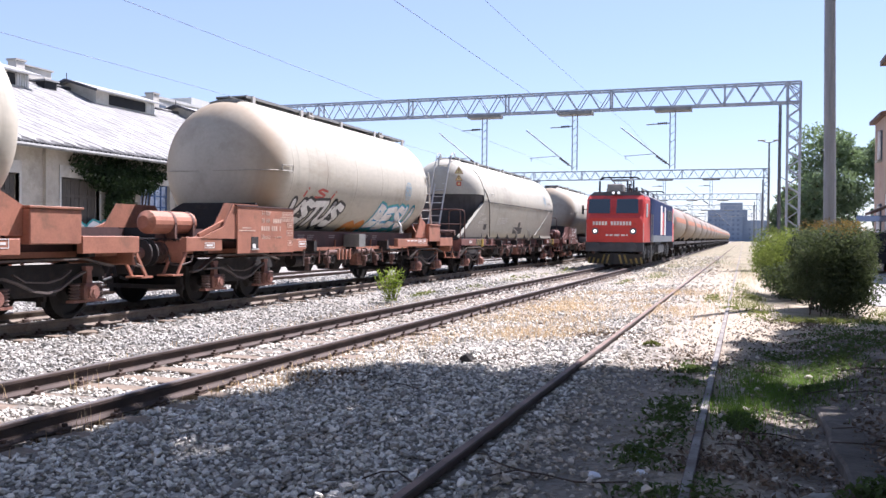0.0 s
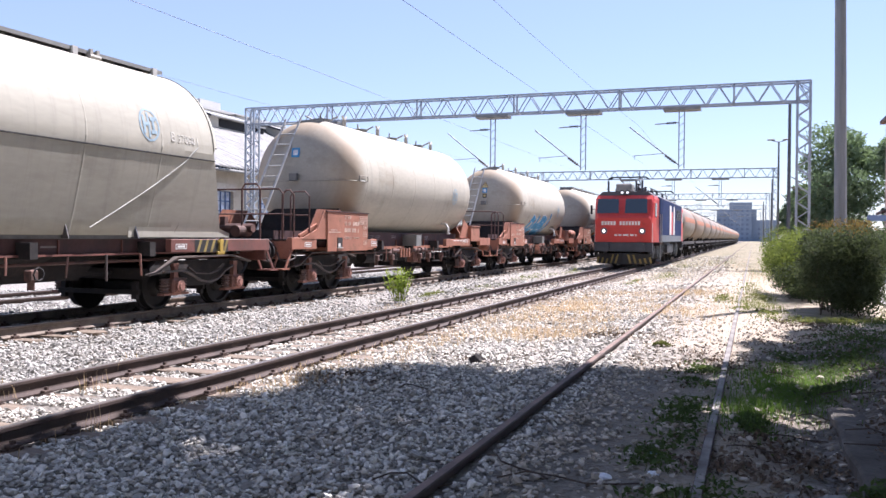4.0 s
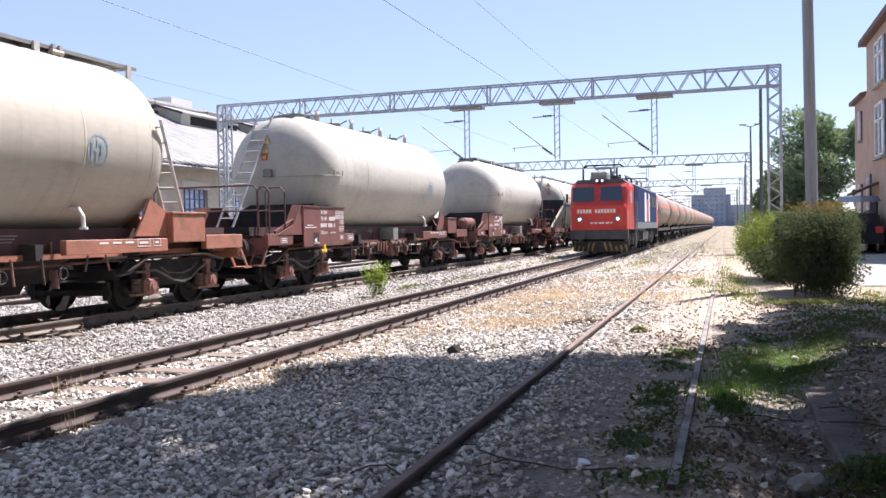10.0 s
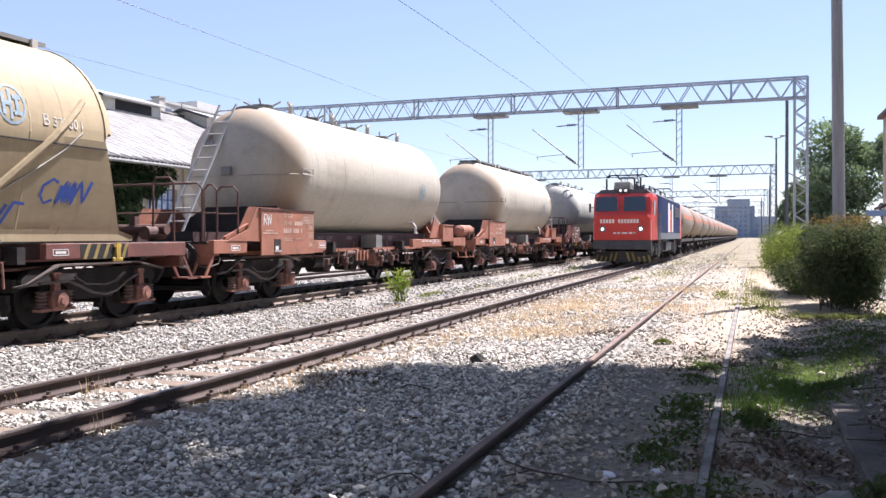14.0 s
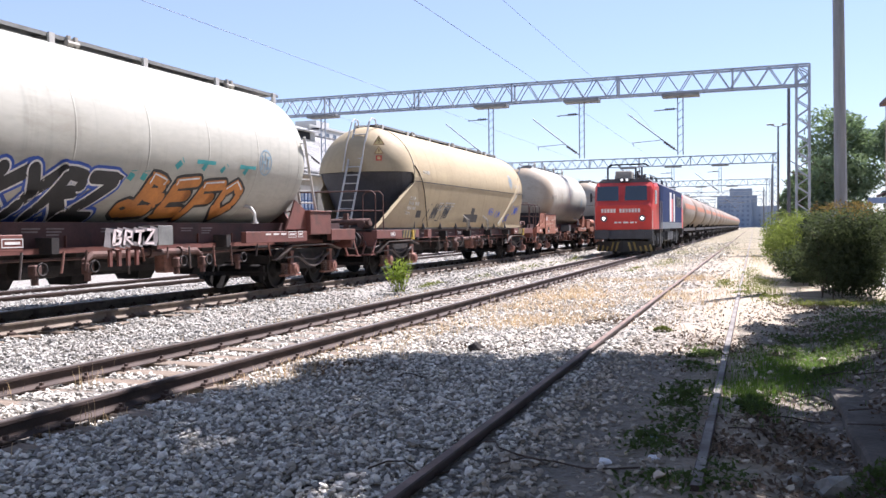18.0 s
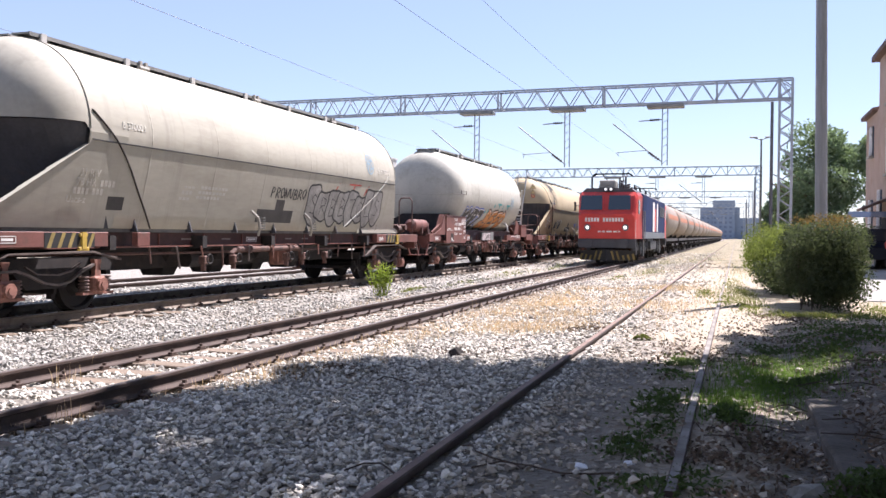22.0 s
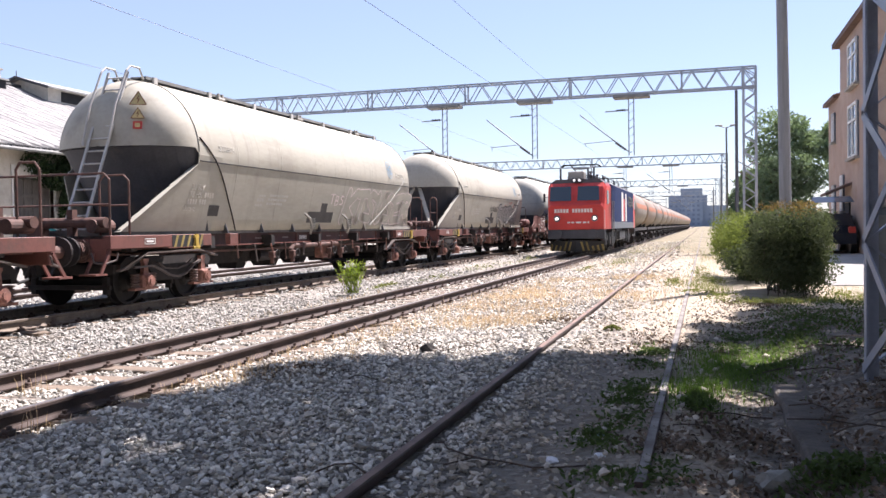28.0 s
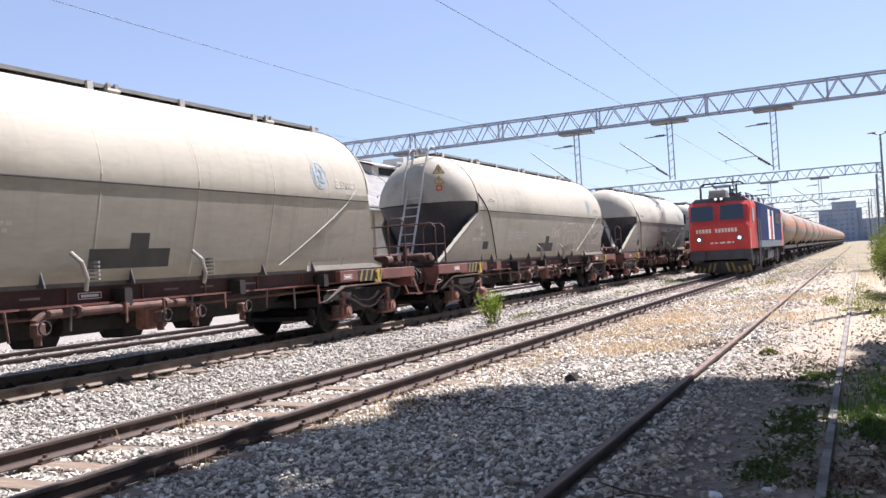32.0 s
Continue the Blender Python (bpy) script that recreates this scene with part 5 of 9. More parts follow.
# ---------------------------------------------------------------- spray paint on the wagons
GLYPH = {"w": [[(0, 0.8), (0.1, 0.05), (0.2, 1), (0.3, 0.1), (0.38, 0.95), (0.47, 0.1), (0.55, 1), (0.66, 0.1), (0.74, 0.95), (0.8, 0.15)]],
         "m": [[(0, 0.1), (0.12, 0.7), (0.26, 1), (0.38, 0.75), (0.36, 0.3), (0.5, 0.75), (0.66, 0.9), (0.8, 0.65), (0.72, 0.3), (0.5, 0.0), (0.36, -0.35)]], "r": [[(0, 0), (0.25, 1), (0.75, 0.95)]],
         "K": [[(0, 0), (0.1, 1)], [(0.7, 1), (0.08, 0.45), (0.75, 0)]], "S": [[(0.7, 0.85), (0.3, 1), (0.05, 0.75), (0.6, 0.4), (0.5, 0.05), (0, 0.1)]],
         "E": [[(0.7, 1), (0.05, 0.9), (0, 0), (0.65, 0.05)], [(0.05, 0.5), (0.55, 0.55)]], "R": [[(0, 0), (0.1, 1), (0.6, 0.9), (0.55, 0.55), (0.1, 0.5), (0.7, 0)]],
         "B": [[(0, 0), (0.1, 1), (0.55, 0.85), (0.45, 0.55), (0.1, 0.5), (0.65, 0.4), (0.55, 0.05), (0, 0)]], "T": [[(0, 0.95), (0.75, 1)], [(0.38, 0.95), (0.32, 0)]],
         "V": [[(0, 1), (0.3, 0), (0.7, 1)]], "U": [[(0.05, 1), (0.05, 0.2), (0.35, 0), (0.6, 0.2), (0.65, 1)]], "D": [[(0, 0), (0.15, 1), (0.6, 0.8), (0.6, 0.25), (0, 0)]],
         "H": [[(0, 0), (0.1, 1)], [(0.6, 0), (0.7, 1)], [(0.05, 0.5), (0.65, 0.5)]], "I": [[(0.2, 0), (0.3, 0.7)], [(0.34, 0.92), (0.36, 1)]],
         "O": [[(0.35, 0), (0.05, 0.3), (0.05, 0.75), (0.35, 1), (0.65, 0.75), (0.65, 0.3), (0.35, 0)]], "P": [[(0, 0), (0.08, 1), (0.6, 0.85), (0.5, 0.5), (0.05, 0.48)]],
         "Z": [[(0, 1), (0.7, 1), (0, 0), (0.7, 0)]], "C": [[(0.7, 0.85), (0.35, 1), (0.05, 0.7), (0.05, 0.3), (0.35, 0), (0.7, 0.15)]],
         "N": [[(0, 0), (0.05, 1), (0.55, 0.05), (0.65, 1)]], "F": [[(0.75, 1), (0.1, 0.92), (0, 0)], [(0.08, 0.5), (0.55, 0.55)]],
         "Y": [[(0, 1), (0.32, 0.5), (0.7, 1)], [(0.32, 0.5), (0.25, 0)]]}


def silo_uv(u, v, off):
    r = silo_radius(u, LS)
    return silo_point(u, math.degrees(math.asin(max(-0.98, min(0.98, (v - SILO_Z) / r)))), LS, off)


def spray(root, skin_at, glyphs, y0, y1, z0, z1, layers, seed, name="graffiti", slant=0.1, floor=1.36):
    """Loose hand-drawn letter shapes of sprayed lines, layer over layer, on a wagon's side."""
    rnd = random.Random(seed)
    n = len(glyphs)
    pieces = []
    for i, ch in enumerate(glyphs):
        a, b = y0 + (y1 - y0) * i / n, y0 + (y1 - y0) * (i + 0.96) / n
        lift = rnd.uniform(-0.06, 0.06) * (z1 - z0)
        for line in GLYPH[ch]:
            pieces.append([(a + (b - a) * (px * 1.15 + slant * (py - 0.5)) + rnd.uniform(-0.02, 0.02), z0 + lift + (z1 - z0) * py) for px, py in line])
    for k, (width, material) in enumerate(layers):
        for line in pieces:
            vs, fs, pts = [], [], []
            for (ax, ay), (bx_, by) in zip(line[:-1], line[1:]):
                m = max(2, int(math.hypot(bx_ - ax, by - ay) / 0.07))
                pts += [(ax + (bx_ - ax) * j / m, ay + (by - ay) * j / m) for j in range(m)]
            pts.append(line[-1])
            for j, (px, py) in enumerate(pts):
                qa, qb = pts[max(0, j - 1)], pts[min(len(pts) - 1, j + 1)]
                dx, dy = qb[0] - qa[0], qb[1] - qa[1]
                d = math.hypot(dx, dy) or 1
                w = width * (0.85 + 0.3 * noise.noise((px * 3, py * 3, seed))) / 2
                for s in (-1, 0, 1):
                    vs.append(skin_at(px - s * dy / d * w * 1.55, max(floor, py + s * dx / d * w), 0.004 + 0.003 * k))
            for j in range(len(pts) - 1):
                fs += [(3 * j + q, 3 * j + q + 1, 3 * j + q + 4, 3 * j + q + 3) for q in (0, 1)]
            raw(name, vs, fs, material, root)


def ribbon(skin_at, line, width, off, closed=False, floor=1.37):
    """Vertices and faces of one sprayed line that lies on a wagon's side."""
    pts = line + [line[0]] if closed else line
    vs, fs = [], []
    for j, (px, py) in enumerate(pts):
        qa, qb = pts[max(0, j - 1)], pts[min(len(pts) - 1, j + 1)]
        dx, dy = qb[0] - qa[0], qb[1] - qa[1]
        d = math.hypot(dx, dy) or 1
        for s in (-1, 1):
            vs.append(skin_at(px - s * dy / d * width / 2, max(floor, py + s * dx / d * width / 2), off))
    for j in range(len(pts) - 1):
        fs.append((2 * j, 2 * j + 1, 2 * j + 3, 2 * j + 2))
    return vs, fs


def bubble(root, skin_at, glyphs, y0, y1, z0, z1, seed):
    """Plump overlapping letters: a pale grey fill, a thick black outline and a few black inner strokes."""
    rnd = random.Random(seed)
    n = len(glyphs)
    for i, ch in enumerate(glyphs):
        cy, w = y0 + (y1 - y0) * (i + 0.5) / n, (y1 - y0) / n * 0.74
        lo, hi = z0 + rnd.uniform(0, 0.06), z1 + rnd.uniform(-0.12, 0.06)
        cz, hgt = (lo + hi) / 2, (hi - lo) / 2
        ph = rnd.uniform(0, 6.28)
        ring = []
        for k in range(36):
            a = 2 * math.pi * k / 36
            q = 1 + 0.10 * math.sin(2 * a + ph) + 0.07 * math.sin(5 * a + ph * 2)
            c, sn = math.cos(a), math.sin(a)
            ring.append((cy + w * q * (abs(c) ** 0.8) * (1 if c > 0 else -1), cz + hgt * q * 0.93 * (abs(sn) ** 0.75) * (1 if sn > 0 else -1)))
        off = 0.004 + 0.0012 * i
        vs, fs = [], []
        for r in (1.0, 0.66, 0.33, 0.02):
            vs += [skin_at(cy + (py - cy) * r, max(1.37, cz + (pz - cz) * r), off) for py, pz in ring]
        for r in range(3):
            fs += [(36 * r + k, 36 * r + (k + 1) % 36, 36 * r + 36 + (k + 1) % 36, 36 * r + 36 + k) for k in range(36)]
        letter = raw("graffiti_letter", vs, fs, SP_GREY, root)
        raw("outline", *ribbon(skin_at, ring, 0.045, off + 0.0008, True), SP_BLACK, letter)
        for line in GLYPH[ch][:1]:
            pts = []
            for (ax, ay), (bx_, by) in zip(line[:-1], line[1:]):
                pts += [(ax + (bx_ - ax) * j / 4, ay + (by - ay) * j / 4) for j in range(4)]
            pts.append(line[-1])
            raw("inner_stroke", *ribbon(skin_at, [(cy + (px - 0.35) * w * 1.1, cz + (py - 0.5) * hgt * 1.0) for px, py in pts], 0.022, off + 0.0008), SP_BLACK, letter)


def fat(root, skin_at, glyphs, y0, y1, z0, z1, width, layers, slant=0.15, seed=1, shine=None, squeeze=1.1, floor=1.2):
    """Plump sprayed letters that overlap: each letter is a heavy stroke drawn in widening layers, the outer one first, with round turns."""
    rnd = random.Random(seed)
    n = len(glyphs)
    for i, ch in enumerate(glyphs):
        a, w = y0 + (y1 - y0) * i / n, (y1 - y0) / n * squeeze
        lift, tip = rnd.uniform(-0.05, 0.05) * (z1 - z0), rnd.uniform(-0.06, 0.06)
        lines = []
        for line in GLYPH[ch]:
            pts = []
            for (ax, ay), (bx_, by) in zip(line[:-1], line[1:]):
                m = max(2, int(math.hypot((bx_ - ax) * w, (by - ay) * (z1 - z0)) / 0.08))
                pts += [(ax + (bx_ - ax) * j / m, ay + (by - ay) * j / m) for j in range(m)]
            pts.append(line[-1])
            lines.append([(a + w * (px * 1.15 + (slant + tip) * (py - 0.5)), z0 + lift + (z1 - z0) * py) for px, py in pts])
        letter = None
        for k, (extra, material) in enumerate(layers):
            vs, fs = [], []
            off = 0.004 + 0.0016 * k + 0.0007 * len(layers) * i
            half = (width + extra) / 2
            for line in lines:
                for lo, hi in ((-1, -0.5), (-0.5, 0), (0, 0.5), (0.5, 1)):
                    base = len(vs)
                    for j, (py, pz) in enumerate(line):
                        qa, qb = line[max(0, j - 1)], line[min(len(line) - 1, j + 1)]
                        dy, dz = qb[0] - qa[0], qb[1] - qa[1]
                        d = math.hypot(dy, dz) or 1
                        vs += [skin_at(py - q * half * dz / d, max(floor, pz + q * half * dy / d), off) for q in (lo, hi)]
                    fs += [(base + 2 * j, base + 2 * j + 1, base + 2 * j + 3, base + 2 * j + 2) for j in range(len(line) - 1)]
                for py, pz in line[::2] + [line[-1]]:
                    c = len(vs)
                    vs.append(skin_at(py, max(floor, pz), off + 0.0004))
                    for r in (0.5 * half, half):
                        vs += [skin_at(py + r * math.cos(q * 0.5236), max(floor, pz + r * math.sin(q * 0.5236)), off + 0.0004) for q in range(12)]
                    fs += [(c, c + 1 + q, c + 1 + (q + 1) % 12) for q in range(12)]
                    fs += [(c + 1 + q, c + 13 + q, c + 13 + (q + 1) % 12, c + 1 + (q + 1) % 12) for q in range(12)]
            ob = raw("graffiti_letter" if letter is None else "letter_fill", vs, fs, material, root if letter is None else letter)
            letter = letter or ob
        if shine:
            top = max(lines, key=lambda q: max(z for y, z in q))
            hi = [(py, pz + width * 0.30) for py, pz in top if pz > z0 + 0.62 * (z1 - z0)]
            if len(hi) > 2:
                raw("letter_shine", *ribbon(skin_at, hi, 0.03, 0.012 + 0.0007 * len(layers) * i), shine, letter)


SP_BLUE = mat("spray_blue", (0.06, 0.30, 0.55), rough=0.6, vary=0.2, fine=20)
SP_DEEP = mat("spray_deep_blue", (0.04, 0.10, 0.42), rough=0.6, vary=0.2, fine=20)
SP_ORANGE = mat("spray_orange", (0.52, 0.20, 0.04), rough=0.6, vary=0.2, fine=20)
SP_BLACK = mat("spray_black", (0.03, 0.03, 0.03), rough=0.6, vary=0.2, fine=20)
SP_GREY = mat("spray_grey", (0.30, 0.29, 0.27), rough=0.6, vary=0.3, fine=20)
SP_WHITE = mat("spray_white", (0.72, 0.72, 0.70), rough=0.6, vary=0.2, fine=20)
SP_PINK = mat("spray_pink", (0.70, 0.60, 0.58), rough=0.6, vary=0.2, fine=20)
SP_RED = mat("spray_red", (0.45, 0.07, 0.05), rough=0.6, vary=0.2, fine=20)
SP_RUSTY = mat("spray_rust_red", (0.33, 0.11, 0.06), rough=0.7, vary=0.25, fine=20)
SP_PALE = mat("spray_pale_grey", (0.22, 0.20, 0.20), rough=0.7, vary=0.25, fine=20)
SP_TEAL = mat("spray_teal", (0.05, 0.33, 0.33), rough=0.6, vary=0.2, fine=20)

# wagons of the passing train, from the front to the rear: kind, paint, rear buffer at the start
TRAIN = [("H", CREAM, OXIDE, 74.2), ("S", GREYW, OXIDE, 58.6), ("S", CREAM, OXIDE, 43.06), ("H", DUST, OXIDE, 25.56), ("S", CREAM, OXIDE2, 10.12), ("SL", CREAM, OXIDE2, -5.6),
         ("SL", CREAM, OXIDE2, -21.3), ("H", DUST, OXIDE, -38.79), ("S", GREYW, OXIDE, -54.45), ("SL", GREYW, OXIDE, -70.38), ("S", CREAM, OXIDE2, -85.87), ("SL", CREAM, OXIDE2, -101.53),
         ("H", YELLOWED, OXIDE, -118.94), ("S", GREYW, OXIDE, -134.71), ("V", DUST, OXIDE, -152.4), ("H", DUST, OXIDE, -170.48), ("H", DUST, OXIDE, -188.3), ("H", DUST, OXIDE, -206.1)]
LABELS = {"S": "cement silo wagon with a round tank on a red-brown frame", "SL": "cement silo wagon with end ladder and a red-brown frame",
          "H": "hopper silo wagon with sloped ends and an end ladder", "V": "hopper silo wagon with slanted end struts and no ladder"}
TONE = {CREAM.name: "cream", GREYW.name: "grey-white", YELLOWED.name: "yellowed", DUST.name: "dusty grey"}
PROTO, WAGONS = {}, []
for kind, body, paint, y in TRAIN:
    key = (kind, body.name, paint.name)
    place = pose(T3, y, WAGON_Z)
    lab = TONE[body.name] + " " + LABELS[kind]
    if key not in PROTO:
        ob = make_silo(body, paint, lab, kind == "SL", True) if kind[0] == "S" else make_hopper(body, lab, kind == "H", kind == "V")
        ob.matrix_basis = place
        PROTO[key] = ob
    else:
        ob = copy_thing(PROTO[key], place)
    WAGONS.append((ob, y))

W = [ob for ob, y in WAGONS]
fat(W[4], silo_uv, "VSTUS", 4.95, 7.5, 1.66, 2.12, 0.15, [(0.13, SP_BLACK), (0.0, SP_WHITE)], 0.2, 1)
spray(W[4], silo_uv, "ISI", 5.2, 7.2, 2.22, 2.42, [(0.06, SP_RED)], 2)
fat(W[4], silo_uv, "BESU", 9.6, 12.1, 1.66, 2.14, 0.17, [(0.15, SP_TEAL), (0.06, SP_BLUE), (0.0, SP_WHITE)], 0.1, 2)
spray(W[4], silo_uv, "OO", 8.3, 9.5, 1.42, 1.7, [(0.2, SP_ORANGE)], 4)
spray(W[4], silo_uv, "OUO", 9.4, 11.9, 1.42, 1.62, [(0.16, SP_TEAL)], 5)
spray(W[5], silo_uv, "VNV", 6.2, 10.4, 1.6, 2.1, [(0.14, SP_RUSTY)], 6)
fat(W[5], silo_uv, "DHB", 6.3, 9.5, 1.55, 2.26, 0.27, [(0.07, SP_WHITE), (0.0, SP_BLUE)], 0.3, 3, squeeze=1.0)
fat(W[5], silo_uv, "I", 9.45, 10.3, 1.40, 2.44, 0.26, [(0.07, SP_WHITE), (0.0, SP_BLUE)], 0.5, 4, squeeze=1.0)
spray(W[5], silo_uv, "ESO", 11.0, 11.9, 1.66, 1.92, [(0.045, SP_BLACK)], 7)
spray(W[13], silo_uv, "OVUVO", 4.9, 7.1, 1.38, 1.56, [(0.18, SP_DEEP)], 9)
fat(W[13], silo_uv, "KYRZ", 4.95, 7.3, 1.58, 2.18, 0.20, [(0.15, SP_DEEP), (0.06, SP_WHITE), (0.0, SP_BLACK)], 0.3, 5, squeeze=1.12)
fat(W[13], silo_uv, "BEFO", 8.0, 10.9, 1.64, 2.20, 0.19, [(0.10, SP_BLACK), (0.0, SP_ORANGE)], 0.1, 6, SP_WHITE, squeeze=0.98)
fat(W[13], silo_uv, "C", 7.62, 8.0, 1.62, 1.80, 0.12, [(0.09, SP_BLACK), (0.0, SP_ORANGE)], 0.0, 7)
spray(W[13], silo_uv, "ITIT", 8.5, 11.1, 2.40, 2.54, [(0.09, SP_TEAL)], 11)
spray(W[13], silo_uv, "II", 7.5, 8.1, 2.15, 2.3, [(0.1, SP_TEAL)], 21)
spray(W[13], lambda u, v, off: Vector((1.432 + off, u, v)), "HHH", 6.98, 8.1, 1.10, 1.38, [(0.2, SP_PALE)], 18, floor=1.0)
spray(W[13], lambda u, v, off: Vector((1.442 + off, u, v)), "BRTZ", 7.05, 8.05, 1.13, 1.35, [(0.045, SP_PINK)], 19, floor=1.0)
for k, x in ((5, 0.03), (9, -0.12)):
    tri_sign(W[k], dish_pose(x, 3.62 if k == 9 else 3.55), 0.24, SIGNPALE)
    if k == 9:
        tri_sign(W[k], dish_pose(x, 3.39), 0.22, SIGNPALE)
        plate_sign(W[k], dish_pose(x, 3.19), 0.17, 0.15, REDP, SIGNPALE)
    else:
        plate_sign(W[k], dish_pose(x, 3.31), 0.20, 0.20, SP_BLUE, SP_WHITE)
        plate_sign(W[k], dish_pose(x, 3.09), 0.17, 0.17, BLACK, SIGNPALE)
plate_sign(W[6], dish_pose(0.0, 3.40), 0.22, 0.24, SP_BLUE, SP_WHITE)
tri_sign(W[11], dish_pose(-0.53, 3.50), 0.26, SP_GREY)
spray(W[11], lambda u, v, off: Vector((1.466 + off, u, v)), "RN", 2.65, 2.95, 1.62, 1.84, [(0.02, SP_WHITE)], 41, floor=1.0)
for off in (-0.07, 0.07):        # a broad flat stay slants down this one's front end
    line = [hopper_point(15.2 - 1.42 * t + 0.7 * off, 3.30 - 1.25 * t + 0.7 * off, 0.012) for t in (0, 0.2, 0.4, 0.6, 0.8, 1, 1.25, 1.5)]
    part("end_stay", pipe(bmesh.new(), line, 0.05, 6), YELLOWED, W[12])
hook = bmesh.new()
bar(hook, (1.46, 3.57, 1.06), (1.46, 3.57, 0.90), 0.05, 0.08)
box(hook, 1.44, 1.48, 3.43, 3.71, 0.86, 0.94, bev=0.02)
part("lifting_hook", hook, YEL, W[9])
spray(W[14], hopper_point, "PRONUBRO", 9.05, 10.6, 2.06, 2.28, [(0.035, SP_BLACK)], 12)
bubble(W[14], hopper_point, "SRBBTCES", 10.75, 14.85, 1.50, 2.44, 13)
spray(W[14], hopper_point, "ITI", 11.8, 14.4, 2.3, 2.55, [(0.04, SP_RED)], 14)
spray(W[15], hopper_point, "TBS", 9.8, 10.7, 2.0, 2.25, [(0.035, SP_PINK)], 15)
fat(W[15], hopper_point, "KTSUSER", 10.8, 16.1, 1.62, 2.36, 0.24, [(0.05, SP_PINK), (0.0, DUST)], 0.25, 16, squeeze=1.05, floor=1.44)
spray(W[12], hopper_point, "IwSw", 4.9, 7.0, 1.55, 2.1, [(0.035, SP_BLACK)], 18, slant=0.9)
for k, (ya, yb, za, zb) in enumerate(((11.42, 11.98, 1.80, 2.06), (12.29, 12.9, 1.72, 1.95), (13.42, 14.27, 1.56, 1.84), (14.52, 15.5, 1.86, 2.20))):
    spray(W[12], hopper_point, ("NH", "rIN", "KNr", "CwN")[k], ya, yb, za, zb, [(0.045, SP_DEEP)], 30 + k, slant=0.4)
for ob in W[10].children:       # a slack dark cable hangs round this one's rear dish
    if ob.name.startswith("earth_cable"):
        ob.data = ob.data.copy()
        ob.data.materials[0] = GRIMESHADE


# ---------------------------------------------------------------- catenary gantries
def lattice_beam(bm, x0, x1, y, z0, z1, w, n):
    for yy in (y - w / 2, y + w / 2):
        for z in (z0, z1):
            bar(bm, (x0, yy, z), (x1, yy, z), 0.09, 0.09)
        for i in range(n):
            a, b = x0 + (x1 - x0) * i / n, x0 + (x1 - x0) * (i + 1) / n
            m = (a + b) / 2
            bar(bm, (a, yy, z0), (m, yy, z1), 0.05, 0.05)
            bar(bm, (m, yy, z1), (b, yy, z0), 0.05, 0.05)
    for i in range(n + 1):
        a = x0 + (x1 - x0) * i / n
        for z in (z0, z1):
            bar(bm, (a, y - w / 2, z), (a, y + w / 2, z), 0.04, 0.04)


def lattice_mast(bm, x, y, z0, z1, wx, wy, n, leg=0.1):
    for sx in (-1, 1):
        for sy in (-1, 1):
            bar(bm, (x + sx * wx / 2, y + sy * wy / 2, z0), (x + sx * wx / 2, y + sy * wy / 2, z1), leg, leg)
    for i in range(n):
        a, b = z0 + (z1 - z0) * i / n, z0 + (z1 - z0) * (i + 1) / n
        m = (a + b) / 2
        for s in (-1, 1):
            for p, q in (((-1, a), (1, m)), ((1, m), (-1, b))):
                bar(bm, (x + p[0] * wx / 2, y + s * wy / 2, p[1]), (x + q[0] * wx / 2, y + s * wy / 2, q[1]), leg * 0.5, leg * 0.5)
                bar(bm, (x + s * wx / 2, y + p[0] * wy / 2, p[1]), (x + s * wx / 2, y + q[0] * wy / 2, q[1]), leg * 0.5, leg * 0.5)


def gantry(y, near):
    g = empty("catenary_gantry", pose(0, y, 0))
    tagged(g, "grey steel lattice gantry carrying overhead wires across the tracks", "gantry", "gantries over the tracks")
    bm = bmesh.new()
    lattice_beam(bm, -29.9, 3.75, 0, 8.75, 9.78, 0.7, 26)
    for x in (3.1, 0.0, -6.0, -12.0, -18.0, -24.0):
        for s in (-0.35, 0.35):
            bar(bm, (x, s, 8.75), (x, s, 9.78), 0.09, 0.09)
    part("lattice_beam", bm, STEELG, g)
    for x in (3.44, -29.6):
        bm = bmesh.new()
        lattice_mast(bm, x, 0, 0, 9.78, 0.62, 0.62, 11)
        part("lattice_mast", bm, STEELG, g)
    for k, x in enumerate((-2.68, -8.04, -13.35, -24.3)):
        d = bmesh.new()
        for s in (-0.14, 0.14):
            bar(d, (x + s, 0, 5.4), (x + s, 0, 8.6), 0.06, 0.06)
        for i in range(7):
            bar(d, (x - 0.14, 0, 5.5 + i * 0.44), (x + 0.14, 0, 5.7 + i * 0.44), 0.03, 0.03)
        drop = part("drop_post", d, STEELG, g)
        d = bmesh.new()
        box(d, x - 0.95, x + 1.0, -0.42, 0.42, 8.52, 8.70, bev=0.02)
        part("hanger_plate", d, DARKGAL, drop)
        d = bmesh.new()
        tube(d, (x - 0.14, 0, 5.6), (x - 2.8, 0, 7.75), 0.032, 8)
        tube(d, (x - 0.14, 0, 7.9), (x - 1.4, 0, 7.85), 0.03, 8)
        tube(d, (x - 0.9, 0, 6.25), (x - 2.6, 0, 6.15), 0.018, 8)
        tube(d, (x - 2.5, 0, 6.15), (x - 2.5, 0, 5.95), 0.016, 6)
        part("cantilever_arm", d, DARKGAL, drop)
        part("insulator", beads(bmesh.new(), (x - 0.28, 0, 5.705), (x - 0.86, 0, 6.135), 0.035, 0.085, 5), INSUL, drop)
        part("insulator", beads(bmesh.new(), (x - 0.28, 0, 7.896), (x - 0.80, 0, 7.892), 0.03, 0.075, 5), INSUL, drop)
    return g


INSUL = mat("brown_insulator", (0.05, 0.035, 0.03), rough=0.3, vary=0.1)
